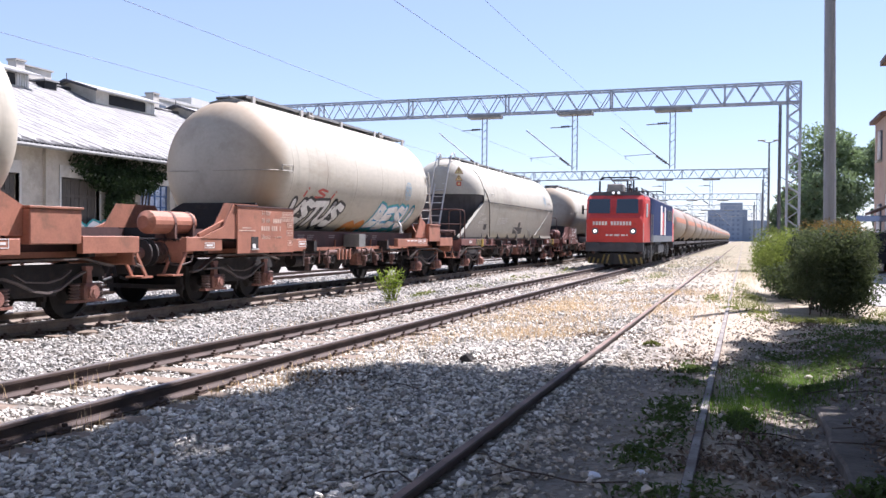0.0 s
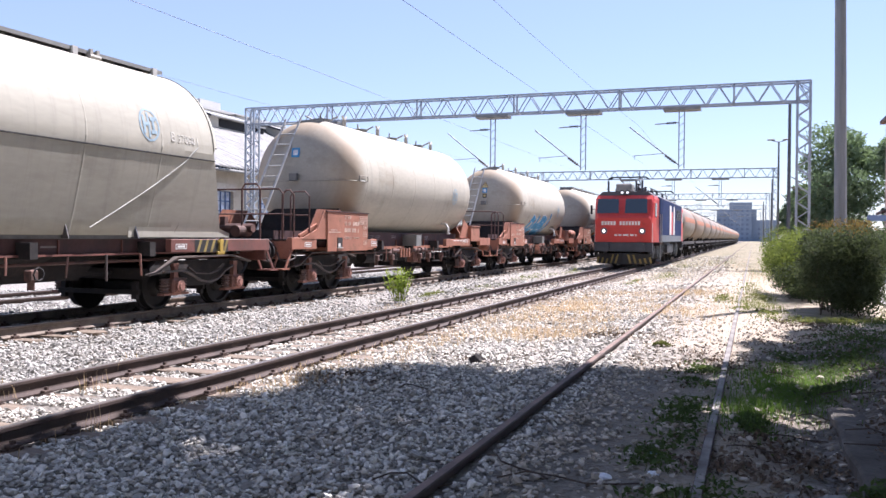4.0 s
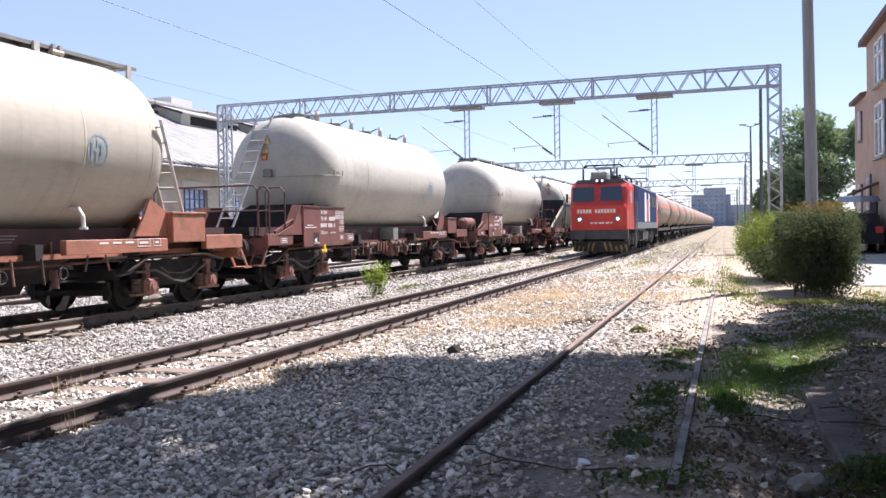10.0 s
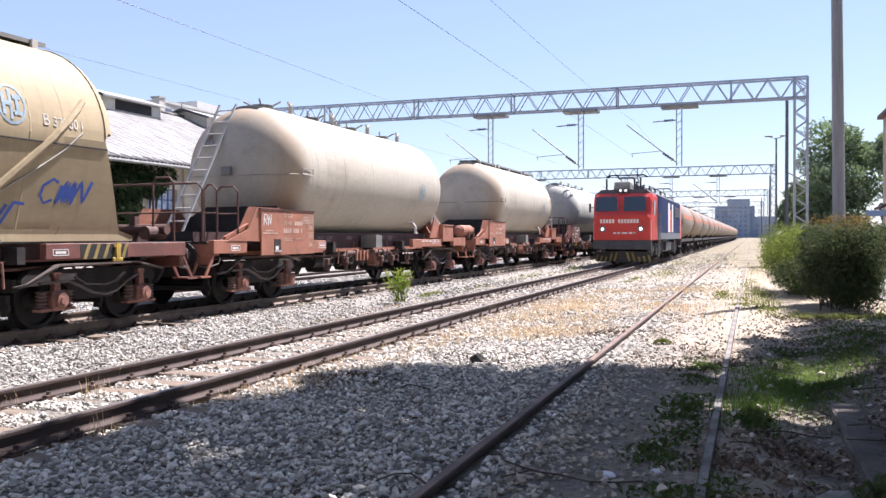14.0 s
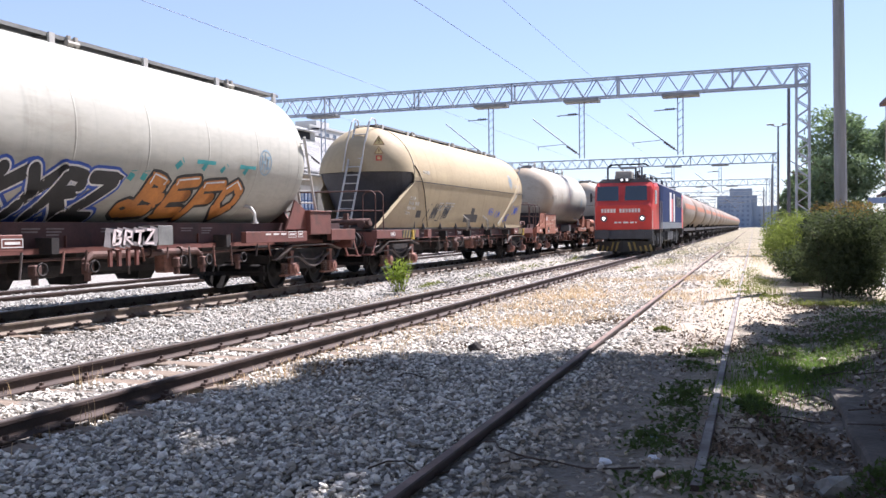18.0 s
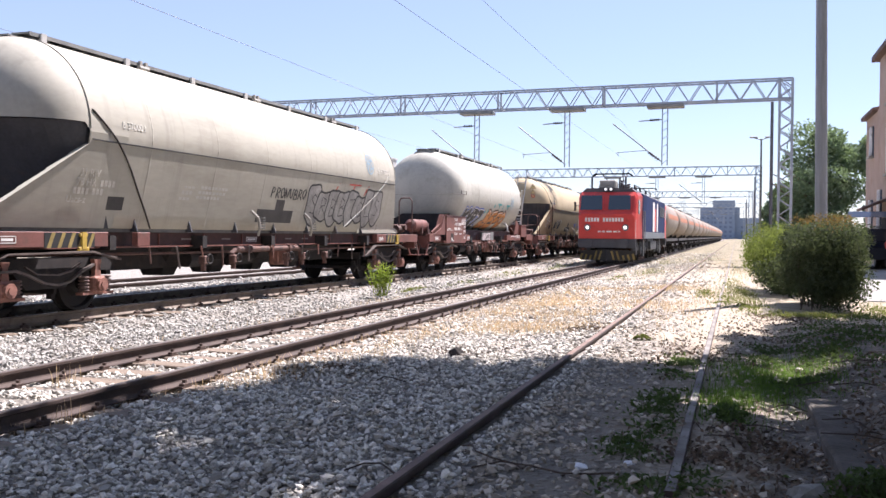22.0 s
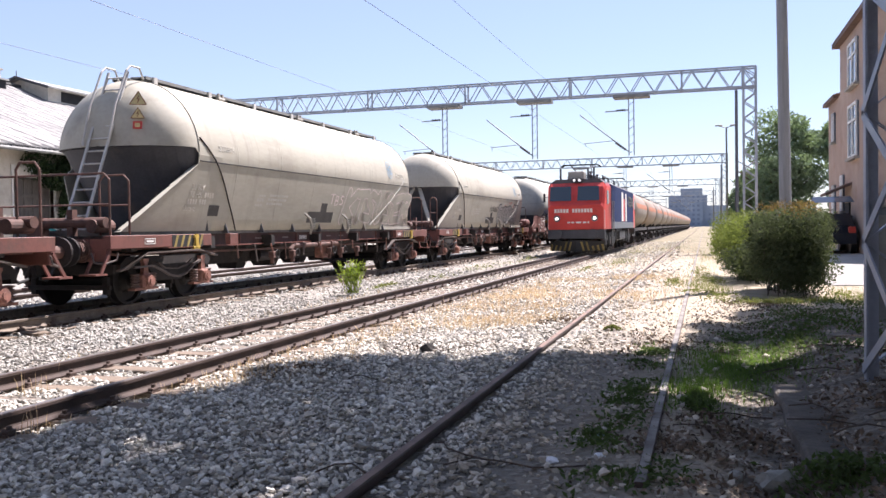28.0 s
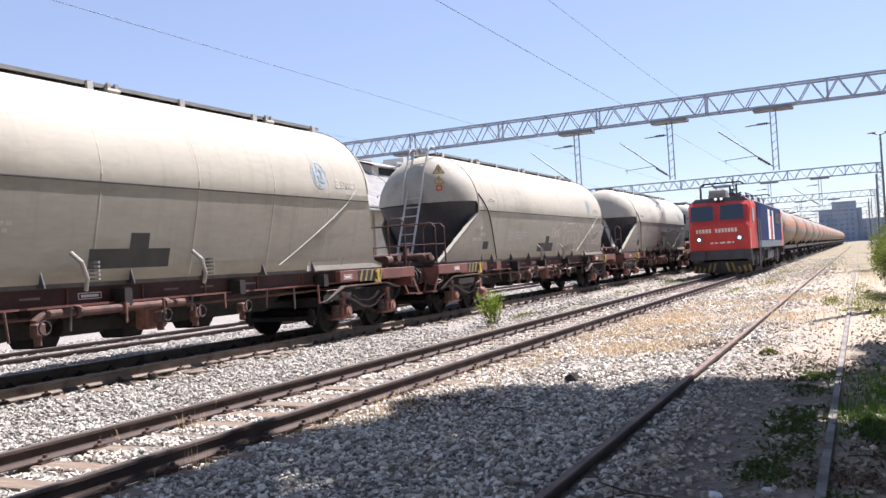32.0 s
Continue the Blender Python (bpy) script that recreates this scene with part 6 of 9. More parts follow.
for k, y in enumerate((47, 105, 163, 221, 285)):
    gantry(y, k == 0)


def wire(name, x, z, y0, y1, r, sag, label, spans=(47, 105, 163, 221)):
    pts = []
    sup = [-11.0, 47.0, 105.0, 163.0, 221.0, 285.0]
    bm = bmesh.new()
    prev = None
    for a, b in zip(sup[:-1], sup[1:]):
        for i in range(13):
            t = i / 12
            p = Vector((x, a + (b - a) * t, z - sag * 4 * t * (1 - t)))
            if prev is not None and (p - prev).length > 0.01:
                tube(bm, prev, p, r, 5)
            prev = p
    ob = part(name, bm, WIREMAT)
    tagged(ob, label, "wire", "overhead wires")


WIREMAT = mat("dull_copper_wire", (0.20, 0.21, 0.23), rough=0.5, metal=0.4, vary=0.1)
for x, z in ((T2, 5.9), (T3, 5.8), (T4, 5.95)):
    wire("contact_wire", x, z, 0, 0, 0.0055, 0.0, "thin grey contact wire hanging over a track")
wire("messenger_wire", T2, 7.85, 0, 0, 0.0055, 0.45, "thin sagging messenger wire over a track")


# ---------------------------------------------------------------- electric locomotive on the second track
LOCO_RED = mat("loco_red", (0.60, 0.048, 0.034), rough=0.4, vary=0.12, scale=1.5, fine=20, bump=0.03, stain=(0.25, 0.03, 0.02), stain_amount=0.2)
LOCO_BLUE = mat("loco_blue", (0.013, 0.027, 0.09), rough=0.75, vary=0.15, scale=1.5, fine=20, bump=0.03)
LOCO_BLUE.node_tree.nodes["Principled BSDF"].inputs["Specular IOR Level"].default_value = 0.12
LOCO_GREY = mat("loco_dark_grey", (0.06, 0.065, 0.075), rough=0.55, vary=0.2)
LOCO_ROOF = mat("loco_roof", (0.10, 0.09, 0.09), rough=0.6, vary=0.25)
CABGLASS = glass_mat("cab_glass", (0.02, 0.035, 0.05))
LAMPON = mat("lit_headlamp", (0.9, 0.88, 0.8), rough=0.3, vary=0.02, bump=0, emit=(1.0, 0.93, 0.78, 1.5))


def make_loco():
    Y0 = 41.2
    root = empty("electric_locomotive", pose(T2, Y0, R2))
    tagged(root, "red and blue electric locomotive with lit headlamps standing on the track", "locomotive")
    L = 19.8
    hw = 1.5
    # body side sections, y from the front
    bm = bmesh.new()
    box(bm, -hw, hw, 2.6, L - 2.6, 1.25, 3.55)
    part("side_body", bm, LOCO_BLUE, root)
    for d, e in ((1, 0.0), (-1, L)):
        bm = bmesh.new()
        def ring(y, half, z0, z1, top):
            return [(-half, e + d * y, z0), (half, e + d * y, z0), (half, e + d * y, z1), (half - 0.12, e + d * y, top), (-half + 0.12, e + d * y, top), (-half, e + d * y, z1)]
        rings = [ring(0.30, 1.36, 1.25, 2.30, 2.45), ring(0.42, 1.40, 1.25, 2.45, 2.60), ring(0.72, 1.43, 1.25, 3.15, 3.38), ring(0.90, 1.45, 1.25, 3.42, 3.58), ring(2.6, hw, 1.25, 3.42, 3.60)]
        skin(bm, rings)
        cab = part("driver_cab", bm, LOCO_RED, root)
        for x0, x1 in ((-1.22, -0.14), (0.14, 1.22)):
            b = bmesh.new()
            prism(b, [(x0, 2.46), (x1, 2.46), (x1 - 0.03, 3.12), (x0 + 0.03, 3.12)], "y", 0, 0.02)
            w = part("windscreen", b, CABGLASS, cab)
            w.matrix_basis = Matrix.Translation((0, e + d * 0.425, 0)) @ Matrix(((1, 0, 0, 0), (0, 1, d * 0.48, -d * 0.48 * 2.50), (0, 0, 1, 0), (0, 0, 0, 1)))
            b = bmesh.new()
            for p, q in (((x0 - 0.03, 2.43), (x1 + 0.03, 2.43)), ((x0 - 0.01, 3.15), (x1 + 0.01, 3.15)), ((x0 - 0.02, 2.43), (x0, 3.15)), ((x1 + 0.02, 2.43), (x1, 3.15))):
                bar(b, (p[0], e + d * (0.42 + 0.48 * (p[1] - 2.50)), p[1]), (q[0], e + d * (0.42 + 0.48 * (q[1] - 2.50)), q[1]), 0.05, 0.05)
            part("windscreen_rim", b, LOCO_RED, cab)
            b = bmesh.new()
            xm = (x0 + x1) / 2
            bar(b, (xm, e + d * 0.40, 2.52), (xm + 0.2, e + d * 0.62, 3.0), 0.02, 0.02)
            part("wiper", b, BLACK, cab)
        for s in (-1, 1):
            b = bmesh.new()
            box(b, s * 1.455 - 0.02, s * 1.455 + 0.02, min(e + d * 1.05, e + d * 1.75), max(e + d * 1.05, e + d * 1.75), 2.5, 3.2, bev=0.01)
            part("cab_side_window", b, CABGLASS, cab)
            b = bmesh.new()
            tube(b, (s * 0.93, e + d * 0.34, 1.80), (s * 0.93, e + d * 0.22, 1.80), 0.16, 18)
            rim = part("headlamp", b, LOCO_BAND, cab)
            b = bmesh.new()
            tube(b, (s * 0.93, e + d * 0.22, 1.80), (s * 0.93, e + d * 0.205, 1.80), 0.07, 18)
            part("headlamp_lens", b, LAMPON if d == 1 else CABGLASS, rim, "lit headlamp lens" if d == 1 else "")
            b = bmesh.new()
            box(b, s * 1.40 - 0.02, s * 1.40 + 0.02, min(e + d * 0.42, e + d * 0.47), max(e + d * 0.42, e + d * 0.47), 1.28, 2.2)
            part("white_edge_stripe", b, WHITE, cab)
            b = bmesh.new()
            tube(b, (s * 0.13, e + d * 0.95, 3.72), (s * 0.13, e + d * 0.80, 3.72), 0.125, 16)
            rim = part("roof_lamp", b, BLACK, cab)
            b = bmesh.new()
            tube(b, (s * 0.13, e + d * 0.80, 3.72), (s * 0.13, e + d * 0.79, 3.72), 0.075, 16)
            part("roof_lamp_lens", b, LAMPPALE, rim)
        if d == 1:
            x = -1.06
            for ch in "11111 1111111":
                if ch == "1":
                    part("lettering_bar", bx(x, x + 0.105, 0.288, 0.297, 2.09, 2.28), WHITE, cab)
                x += 0.148
            for x0, x1 in ((-0.42, -0.28), (-0.22, -0.08), (0.0, 0.26), (0.34, 0.52), (0.58, 0.66)):
                part("number_bar", bx(x0, x1, 0.288, 0.297, 1.56, 1.64), WHITE, cab)
            # mirror
            b = bmesh.new()
            box(b, -1.72, -1.62, 0.9, 0.96, 2.65, 3.1, bev=0.01)
            bar(b, (-1.62, 0.93, 2.9), (-1.45, 0.95, 2.9), 0.03, 0.03)
            part("cab_mirror", b, BLACK, cab)
        b = bmesh.new()
        box(b, -1.42, 1.42, min(e + d * 0.34, e + d * 0.7), max(e + d * 0.34, e + d * 0.7), 0.78, 1.27, bev=0.03)
        for s in (-1, 1):
            box(b, s * 0.7 - 0.05, s * 0.7 + 0.05, min(e + d * 0.30, e + d * 0.36), max(e + d * 0.30, e + d * 0.36), 1.05, 1.2)
        part("buffer_beam", b, LOCO_GREY, root)
        for s in (-1, 1):
            b = bmesh.new()
            tube(b, (s * 0.875, e + d * 0.36, 1.02), (s * 0.875, e + d * 0.04, 1.02), 0.12, 14)
            tube(b, (s * 0.875, e + d * 0.04, 1.02), (s * 0.875, e - d * 0.01, 1.02), 0.24, 18)
            part("buffer", b, LOCO_GREY, root)
        # snow plough with stripes
        b = bmesh.new()
        for s in (-1, 1):
            skin(b, [[(0, e + d * 0.28, 0.16), (0, e + d * 0.30, 0.72), (0, e + d * 0.38, 0.72), (0, e + d * 0.36, 0.16)],
                     [(s * 1.32, e + d * 0.75, 0.18), (s * 1.38, e + d * 0.72, 0.66), (s * 1.38, e + d * 0.80, 0.66), (s * 1.32, e + d * 0.83, 0.18)]])
        plough = part("snow_plough", b, BLACK, root)
        for s in (-1, 1):
            for k in range(5):
                b = bmesh.new()
                x = 0.22 + k * 0.24
                def pt(xx, zz):
                    return (s * xx, e + d * (0.27 + 0.45 * xx / 1.36 - 0.008 + (0.02 if zz > 0.5 else 0)), zz)
                b.faces.new([b.verts.new(pt(xx, zz)) for xx, zz in ((x + 0.10, 0.20), (x + 0.20, 0.20), (x + 0.08, 0.64), (x - 0.02, 0.64))])
                part("warning_stripe", b, YELDIRT, plough)
    # livery: pale chevron and lower grey band on the visible side
    for s in (-1, 1):
        b = bmesh.new()
        box(b, s * 1.502 - 0.004, s * 1.502 + 0.004, 2.65, L - 2.65, 1.26, 1.62)
        part("lower_band", b, LOCO_BAND, root)
        for y0, y1, z0, z1 in ((8.5, 9.6, 1.66, 3.35), (11.0, 11.8, 1.66, 3.35)):
            part("white_mark", bx(s * 1.504 - 0.004, s * 1.504 + 0.004, y0, y1, z0, z1), WHITE, root)
        b = bmesh.new()
        box(b, s * 1.506 - 0.004, s * 1.506 + 0.004, 9.64, 10.5, 1.66, 3.0)
        part("red_mark", b, LOCO_RED, root)
        for k in range(5):
            b = bmesh.new()
            y = 12.9 + k * 0.82
            box(b, s * 1.505 - 0.01, s * 1.505 + 0.01, y, y + 0.66, 2.6, 3.25)
            for j in range(6):
                box(b, s * 1.51 - 0.015, s * 1.51 + 0.015, y + 0.03, y + 0.63, 2.65 + j * 0.1, 2.69 + j * 0.1)
            part("side_grille", b, LOCO_GREY, root)
        b = bmesh.new()
        box(b, s * 1.505 - 0.008, s * 1.505 + 0.008, 2.72, 3.42, 1.3, 3.25)
        part("cab_door", b, LOCO_BLUE, root)
        b = bmesh.new()
        for y in (2.66, 3.48):
            tube(b, (s * 1.56, y, 1.1), (s * 1.56, y, 2.7), 0.02, 8)
        part("grab_rail", b, PIPE, root)
    b = bmesh.new()
    prism(b, [(-1.42, 3.52), (1.42, 3.52), (1.1, 3.78), (-1.1, 3.78)], "y", 0.95, L - 0.95)
    part("roof", b, LOCO_ROOF, root)
    b = bmesh.new()
    box(b, -0.5, 0.30, 1.2, 2.2, 3.78, 4.2, bev=0.05)
    box(b, -0.42, 0.22, 1.17, 1.2, 3.95, 4.12)
    part("roof_box", b, PIPE, root)
    part("roof_hatch", bx(-0.6, 0.6, 6.0, 10.5, 3.78, 4.0, bev=0.04), LOCO_GREY, root)
    for k in range(6):
        x = 0.45 * (-1) ** k
        part("roof_post", tube(bmesh.new(), (x, 4.8 + k * 1.1, 3.78), (x, 4.8 + k * 1.1, 4.15), 0.06, 8), LOCO_GREY, root)
    for k in range(3):
        y = 4.2 + k * 3.2
        part("roof_conduit", pipe(bmesh.new(), [(0.9, y, 3.78), (0.9, y, 4.1), (0.9, y + 2.6, 4.12), (0.9, y + 2.6, 3.78)], 0.03, 6), LOCO_GREY, root)
        part("insulator", beads(bmesh.new(), (0.2, y + 0.4, 3.78), (0.2, y + 0.4, 4.4), 0.04, 0.10, 5), INSUL, root)
    for x in (-0.95, 0.45, 0.75):
        part("antenna", tube(bmesh.new(), (x, 1.7, 3.7), (x, 1.7, 4.38), 0.05, 8), LOCO_GREY, root)
    part("roof_busbar", tube(bmesh.new(), (0.45, 1.7, 4.36), (0.75, 2.6, 4.5), 0.03, 8), LOCO_GREY, root)
    for y in (2.9, L - 2.9):
        b = bmesh.new()
        for s in (-1, 1):
            bar(b, (s * 0.6, y - 0.9, 4.0), (s * 0.6, y + 0.9, 4.0), 0.05, 0.05)
        for e in (-0.9, 0.9):
            bar(b, (-0.6, y + e, 4.0), (0.6, y + e, 4.0), 0.05, 0.05)
        panto = part("pantograph", b, LOCO_ROOF, root)
        for s in (-1, 1):
            b = bmesh.new()
            strip(b, [(s * 0.55, y - 0.9, 4.02), (s * 0.4, y + 0.95, 4.28), (s * 0.5, y - 0.6, 4.56)], 0.045, 0.045)
            part("pantograph_arm", b, LOCO_ROOF, panto)
            for dy in (-0.8, 0.8):
                part("insulator", tube(bmesh.new(), (s * 0.6, y + dy, 3.78), (s * 0.6, y + dy, 3.98), 0.06, 8), INSUL, panto)
        for dy in (-0.75, -0.45):
            b = bmesh.new()
            strip(b, [(-1.0, y + dy, 4.48), (-0.85, y + dy, 4.58), (0.85, y + dy, 4.58), (1.0, y + dy, 4.48)], 0.05, 0.05)
            part("contact_strip", b, LOCO_ROOF, panto)
    b = bmesh.new()
    box(b, -1.25, 1.25, 8.1, L - 8.1, 0.55, 1.24, bev=0.04)
    for k in range(4):
        box(b, 1.22, 1.42, 8.2 + k * 0.88, 8.95 + k * 0.88, 0.62, 1.1, bev=0.02)
    part("underfloor_box", b, LOCO_GREY, root)
    for yb in (4.75, L - 4.75):
        for s in (-1, 1):
            b = bmesh.new()
            box(b, s * 1.08 - 0.07, s * 1.08 + 0.07, yb - 2.8, yb + 2.8, 0.62, 0.92, bev=0.03)
            for e in (-2.2, 0.0, 2.2):
                box(b, s * 1.12 - 0.12, s * 1.12 + 0.12, yb + e - 0.2, yb + e + 0.2, 0.42, 0.82, bev=0.04)
                for k in (-0.42, 0.42):
                    tube(b, (s * 1.15, yb + e + k, 0.62), (s * 1.15, yb + e + k, 1.05), 0.10, 10)
            box(b, s * 1.2 - 0.05, s * 1.2 + 0.05, yb + 0.8, yb + 1.4, 0.3, 1.2)
            part("bogie_side", b, LOCO_GREY, root)
        for e in (-2.2, 0.0, 2.2):
            w = new("wheelset", WHEELSET)
            w.parent = root
            w.matrix_basis = pose(0, yb + e, 0.60) @ Matrix.Diagonal((1.0, 1.42, 1.42, 1))
    return root


LAMPPALE = mat("pale_lamp_glass", (0.75, 0.75, 0.72), rough=0.2, vary=0.03, bump=0, emit=(1, 0.97, 0.9, 0.25))
LOCO_BAND = mat("loco_pale_grey_band", (0.13, 0.15, 0.17), rough=0.5, vary=0.2)
make_loco()

TANKSTRIPE = mat("faded_orange_stripe", (0.40, 0.15, 0.07), rough=0.6, vary=0.2)
TANKO = mat("tank_orange_grime", (0.27, 0.185, 0.125), rough=0.55, vary=0.25, scale=0.8, stain=(0.26, 0.20, 0.15), stain_amount=0.6, stain_scale=0.6)
TANKG = mat("tank_grey_grime", (0.27, 0.215, 0.165), rough=0.55, vary=0.2, scale=0.8, stain=(0.22, 0.15, 0.11), stain_amount=0.4, stain_scale=0.6)


def make_tanker(body):
    L = 14.0
    root = empty("tank_wagon")
    tagged(root, "grimy tank wagon with a round tank coupled in a waiting train", "freight wagon", "tank wagons of the waiting train")
    bm = bmesh.new()
    rings = []
    for y, r in ((0.75, 0.3), (0.8, 0.8), (0.95, 1.2), (1.2, 1.38), (1.5, 1.45), (L - 1.5, 1.45), (L - 1.2, 1.38), (L - 0.95, 1.2), (L - 0.8, 0.8), (L - 0.75, 0.3)):
        rings.append([(r * math.cos(2 * math.pi * k / 32), y, 2.62 + r * math.sin(2 * math.pi * k / 32)) for k in range(32)])
    skin(bm, rings)
    part("tank", bm, body, root, smooth=True)
    for s in (-1, 1):
        b = bmesh.new()
        skin(b, [[(s * 1.456 * math.cos(radians(a)), y, 2.62 + 1.456 * math.sin(radians(a))) for a in (2, 7, 12, 17)] for y in (1.5, L - 1.5)], closed=False, cap=False)
        part("orange_stripe", b, TANKSTRIPE, root)
    b = bmesh.new()
    for s in (-1, 1):
        box(b, s * 1.3 - 0.05, s * 1.3 + 0.05, 0.6, L - 0.6, 1.02, 1.24)
    box(b, -0.3, 0.3, 0.6, L - 0.6, 0.95, 1.2)
    for y in (0.6, L - 0.72):
        box(b, -1.35, 1.35, y, y + 0.12, 0.9, 1.25)
    for y in (2.4, L - 2.4):
        box(b, -1.0, 1.0, y - 0.2, y + 0.2, 1.2, 1.7)
    part("underframe", b, GRIMESHADE, root)
    b = bmesh.new()
    box(b, -0.35, 0.35, 2.0, L - 2.0, 4.12, 4.16)
    tube(b, (0, L / 2, 4.0), (0, L / 2, 4.3), 0.3, 14)
    part("roof_walkway", b, DARKGAL, root)
    for y in (0, L):
        d = 1 if y == 0 else -1
        for s in (-1, 1):
            b = bmesh.new()
            tube(b, (s * 0.875, y + d * 0.6, 1.05), (s * 0.875, y + d * 0.05, 1.05), 0.11, 10)
            tube(b, (s * 0.875, y + d * 0.045, 1.05), (s * 0.875, y + d * 0.005, 1.05), 0.23, 12)
            part("buffer", b, GRIMESHADE, root)
    for yb in (2.5, L - 2.5):
        b = bmesh.new()
        for s in (-1, 1):
            box(b, s * 1.02 - 0.06, s * 1.02 + 0.06, yb - 1.4, yb + 1.4, 0.5, 0.78)
            for e in (-0.9, 0.9):
                box(b, s * 1.08 - 0.1, s * 1.08 + 0.1, yb + e - 0.16, yb + e + 0.16, 0.32, 0.62)
        box(b, -1.0, 1.0, yb - 0.25, yb + 0.25, 0.55, 0.80)
        part("bogie", b, GRIMESHADE, root)
        for e in (-0.9, 0.9):
            w = new("wheelset", WHEELSET)
            w.parent = root
            w.location = (0, yb + e, 0.42)
    return root


ta = make_tanker(TANKG)
tb = make_tanker(TANKO)
ta.matrix_basis = pose(T2, 61.4, R2)
tb.matrix_basis = pose(T2, 75.6, R2)
for k in range(2, 18):
    copy_thing((ta, tb, ta, ta)[k % 4], pose(T2, 61.4 + 14.2 * k, R2))

# ---------------------------------------------------------------- goods shed beyond the far track
PLASTER = mat("stained_plaster", (0.47, 0.42, 0.34), rough=0.9, vary=0.14, scale=1.2, fine=25, bump=0.2, stain=(0.30, 0.26, 0.20), stain_amount=0.4, stain_scale=0.9)
SLATE = mat("pale_fibre_cement", (0.085, 0.083, 0.08), rough=0.85, vary=0.16, scale=2.0, fine=30, bump=0.2, stain=(0.34, 0.33, 0.30), stain_amount=0.35, stain_scale=1.5)
OLDWOOD = mat("weathered_door_boards", (0.10, 0.085, 0.07), rough=0.85, vary=0.3, scale=3, fine=30, bump=0.3, stretch=(1, 8, 1))
DARKIN = mat("dark_interior", (0.02, 0.02, 0.022), rough=0.9, vary=0.2)
SHEDX, EAVE = -21.8, 4.65
# the shed was drawn at a smaller size: it stands behind the gantry's far mast, 32 m off
SHED_AT = Matrix.Translation((-0.464, 0.693, -0.72)) @ Matrix.Scale(1.45, 4)


def make_shed():
    root = empty("goods_shed", SHED_AT @ pose(SHEDX, 0, 0))
    tagged(root, "old plastered goods shed with a pale fibre-cement roof", "building")
    Y0, Y1, D = -6.0, 62.0, 14.5
    holes = [(y, y + 1.92, 0.25, 3.6) for y in (5.6, 13.6, 19.05, 22.85)] + [(y, y + 1.9, 1.35, 3.62) for y in (9.6, 27.1, 31.15, 35.35, 39.5, 43.7, 47.9, 52.1, 56.3)]
    holes.sort()
    bm = bmesh.new()
    y = Y0
    for a, b, z0, z1 in holes:
        box(bm, -0.35, 0, y, a, 0, EAVE - 0.1)
        box(bm, -0.35, 0, a, b, z1, EAVE - 0.1)
        box(bm, -0.35, 0, a, b, 0, z0)
        y = b
    box(bm, -0.35, 0, y, Y1, 0, EAVE - 0.1)
    box(bm, -D, -0.35, Y0, Y0 + 0.35, 0, EAVE - 0.1)
    box(bm, -D, -0.35, Y1 - 0.35, Y1, 0, EAVE - 0.1)
    box(bm, -D, -D + 0.35, Y0 + 0.35, Y1 - 0.35, 0, EAVE - 0.1)
    part("wall", bm, PLASTER, root)
    for a, b, z0, z1 in holes:
        if z0 < 1:
            door = part("door", bx(-0.24, -0.22, a + 0.02, b - 0.02, z0, z1 - 0.04), DARKIN, root)
            n = 9
            w = (b - a - 0.04) / n
            for k in range(n):
                part("plank", bx(-0.22, -0.17 + 0.008 * (k % 2), a + 0.02 + k * w, a + 0.02 + (k + 0.93) * w, z0, z1 - 0.04), OLDWOOD, door)
            for z in (0.7, 2.9):
                part("ledge", bx(-0.155, -0.12, a + 0.05, b - 0.05, z, z + 0.12), OLDWOOD, door)
            d = bmesh.new()
            for s in (a - 0.09, b):
                box(d, -0.15, 0.025, s, s + 0.09, z0, z1)
            box(d, -0.15, 0.025, a - 0.09, b + 0.09, z1, z1 + 0.42)
            part("door_surround", d, PLASTERL, root)
        else:
            d = bmesh.new()
            box(d, -0.24, -0.22, a, b, z0, z1)
            pane = part("window", d, SHEDGLASS, root)
            d = bmesh.new()
            for k in range(6):
                yy = a + (b - a) * k / 5
                box(d, -0.22, -0.17, yy - 0.025, yy + 0.025, z0, z1)
            for k in range(6):
                zz = z0 + (z1 - z0) * k / 5
                box(d, -0.215, -0.165, a, b, zz - 0.025, zz + 0.025)
            part("glazing_bar", d, BLUEBAR, pane)
            d = bmesh.new()
            box(d, -0.15, 0.03, a - 0.09, b + 0.09, z1, z1 + 0.35)
            box(d, -0.15, 0.08, a - 0.09, b + 0.09, z0 - 0.1, z0)
            part("window_surround", d, PLASTERL, root)
    for k in range(8):
        d = bmesh.new()
        yy = Y0 + 2.4 + k * 8.3 + (1.0 if k == 3 else 0)
        box(d, 0.0, 0.12, yy - 0.28, yy + 0.28, 0, EAVE - 0.12)
        part("pilaster", d, PLASTER, root)
    # roof
    ridge = 8.38
    d = bmesh.new()
    prism(d, [(0.75, EAVE - 0.02), (-7.25, ridge - 0.02), (-15.2, EAVE - 0.02), (-15.2, EAVE - 0.16), (-7.25, ridge - 0.16), (0.75, EAVE - 0.16)], "y", Y0 - 0.3, Y1 + 0.3)
    roof = part("roof", d, SLATE, root)
    # courses of diamond sheets
    vs, fs = [], []
    slope = (ridge - EAVE) / 8.0
    rnd = random.Random(5)
    step = 0.62
    ny = int((Y1 - Y0) / step)
    for i in range(13):
        for j in range(ny):
            u = 0.70 - (i + 0.5) * 0.605
            yy = Y0 + (j + 0.5 + 0.5 * (i % 2)) * step
            h = rnd.uniform(0.0, 0.012)
            n0 = len(vs)
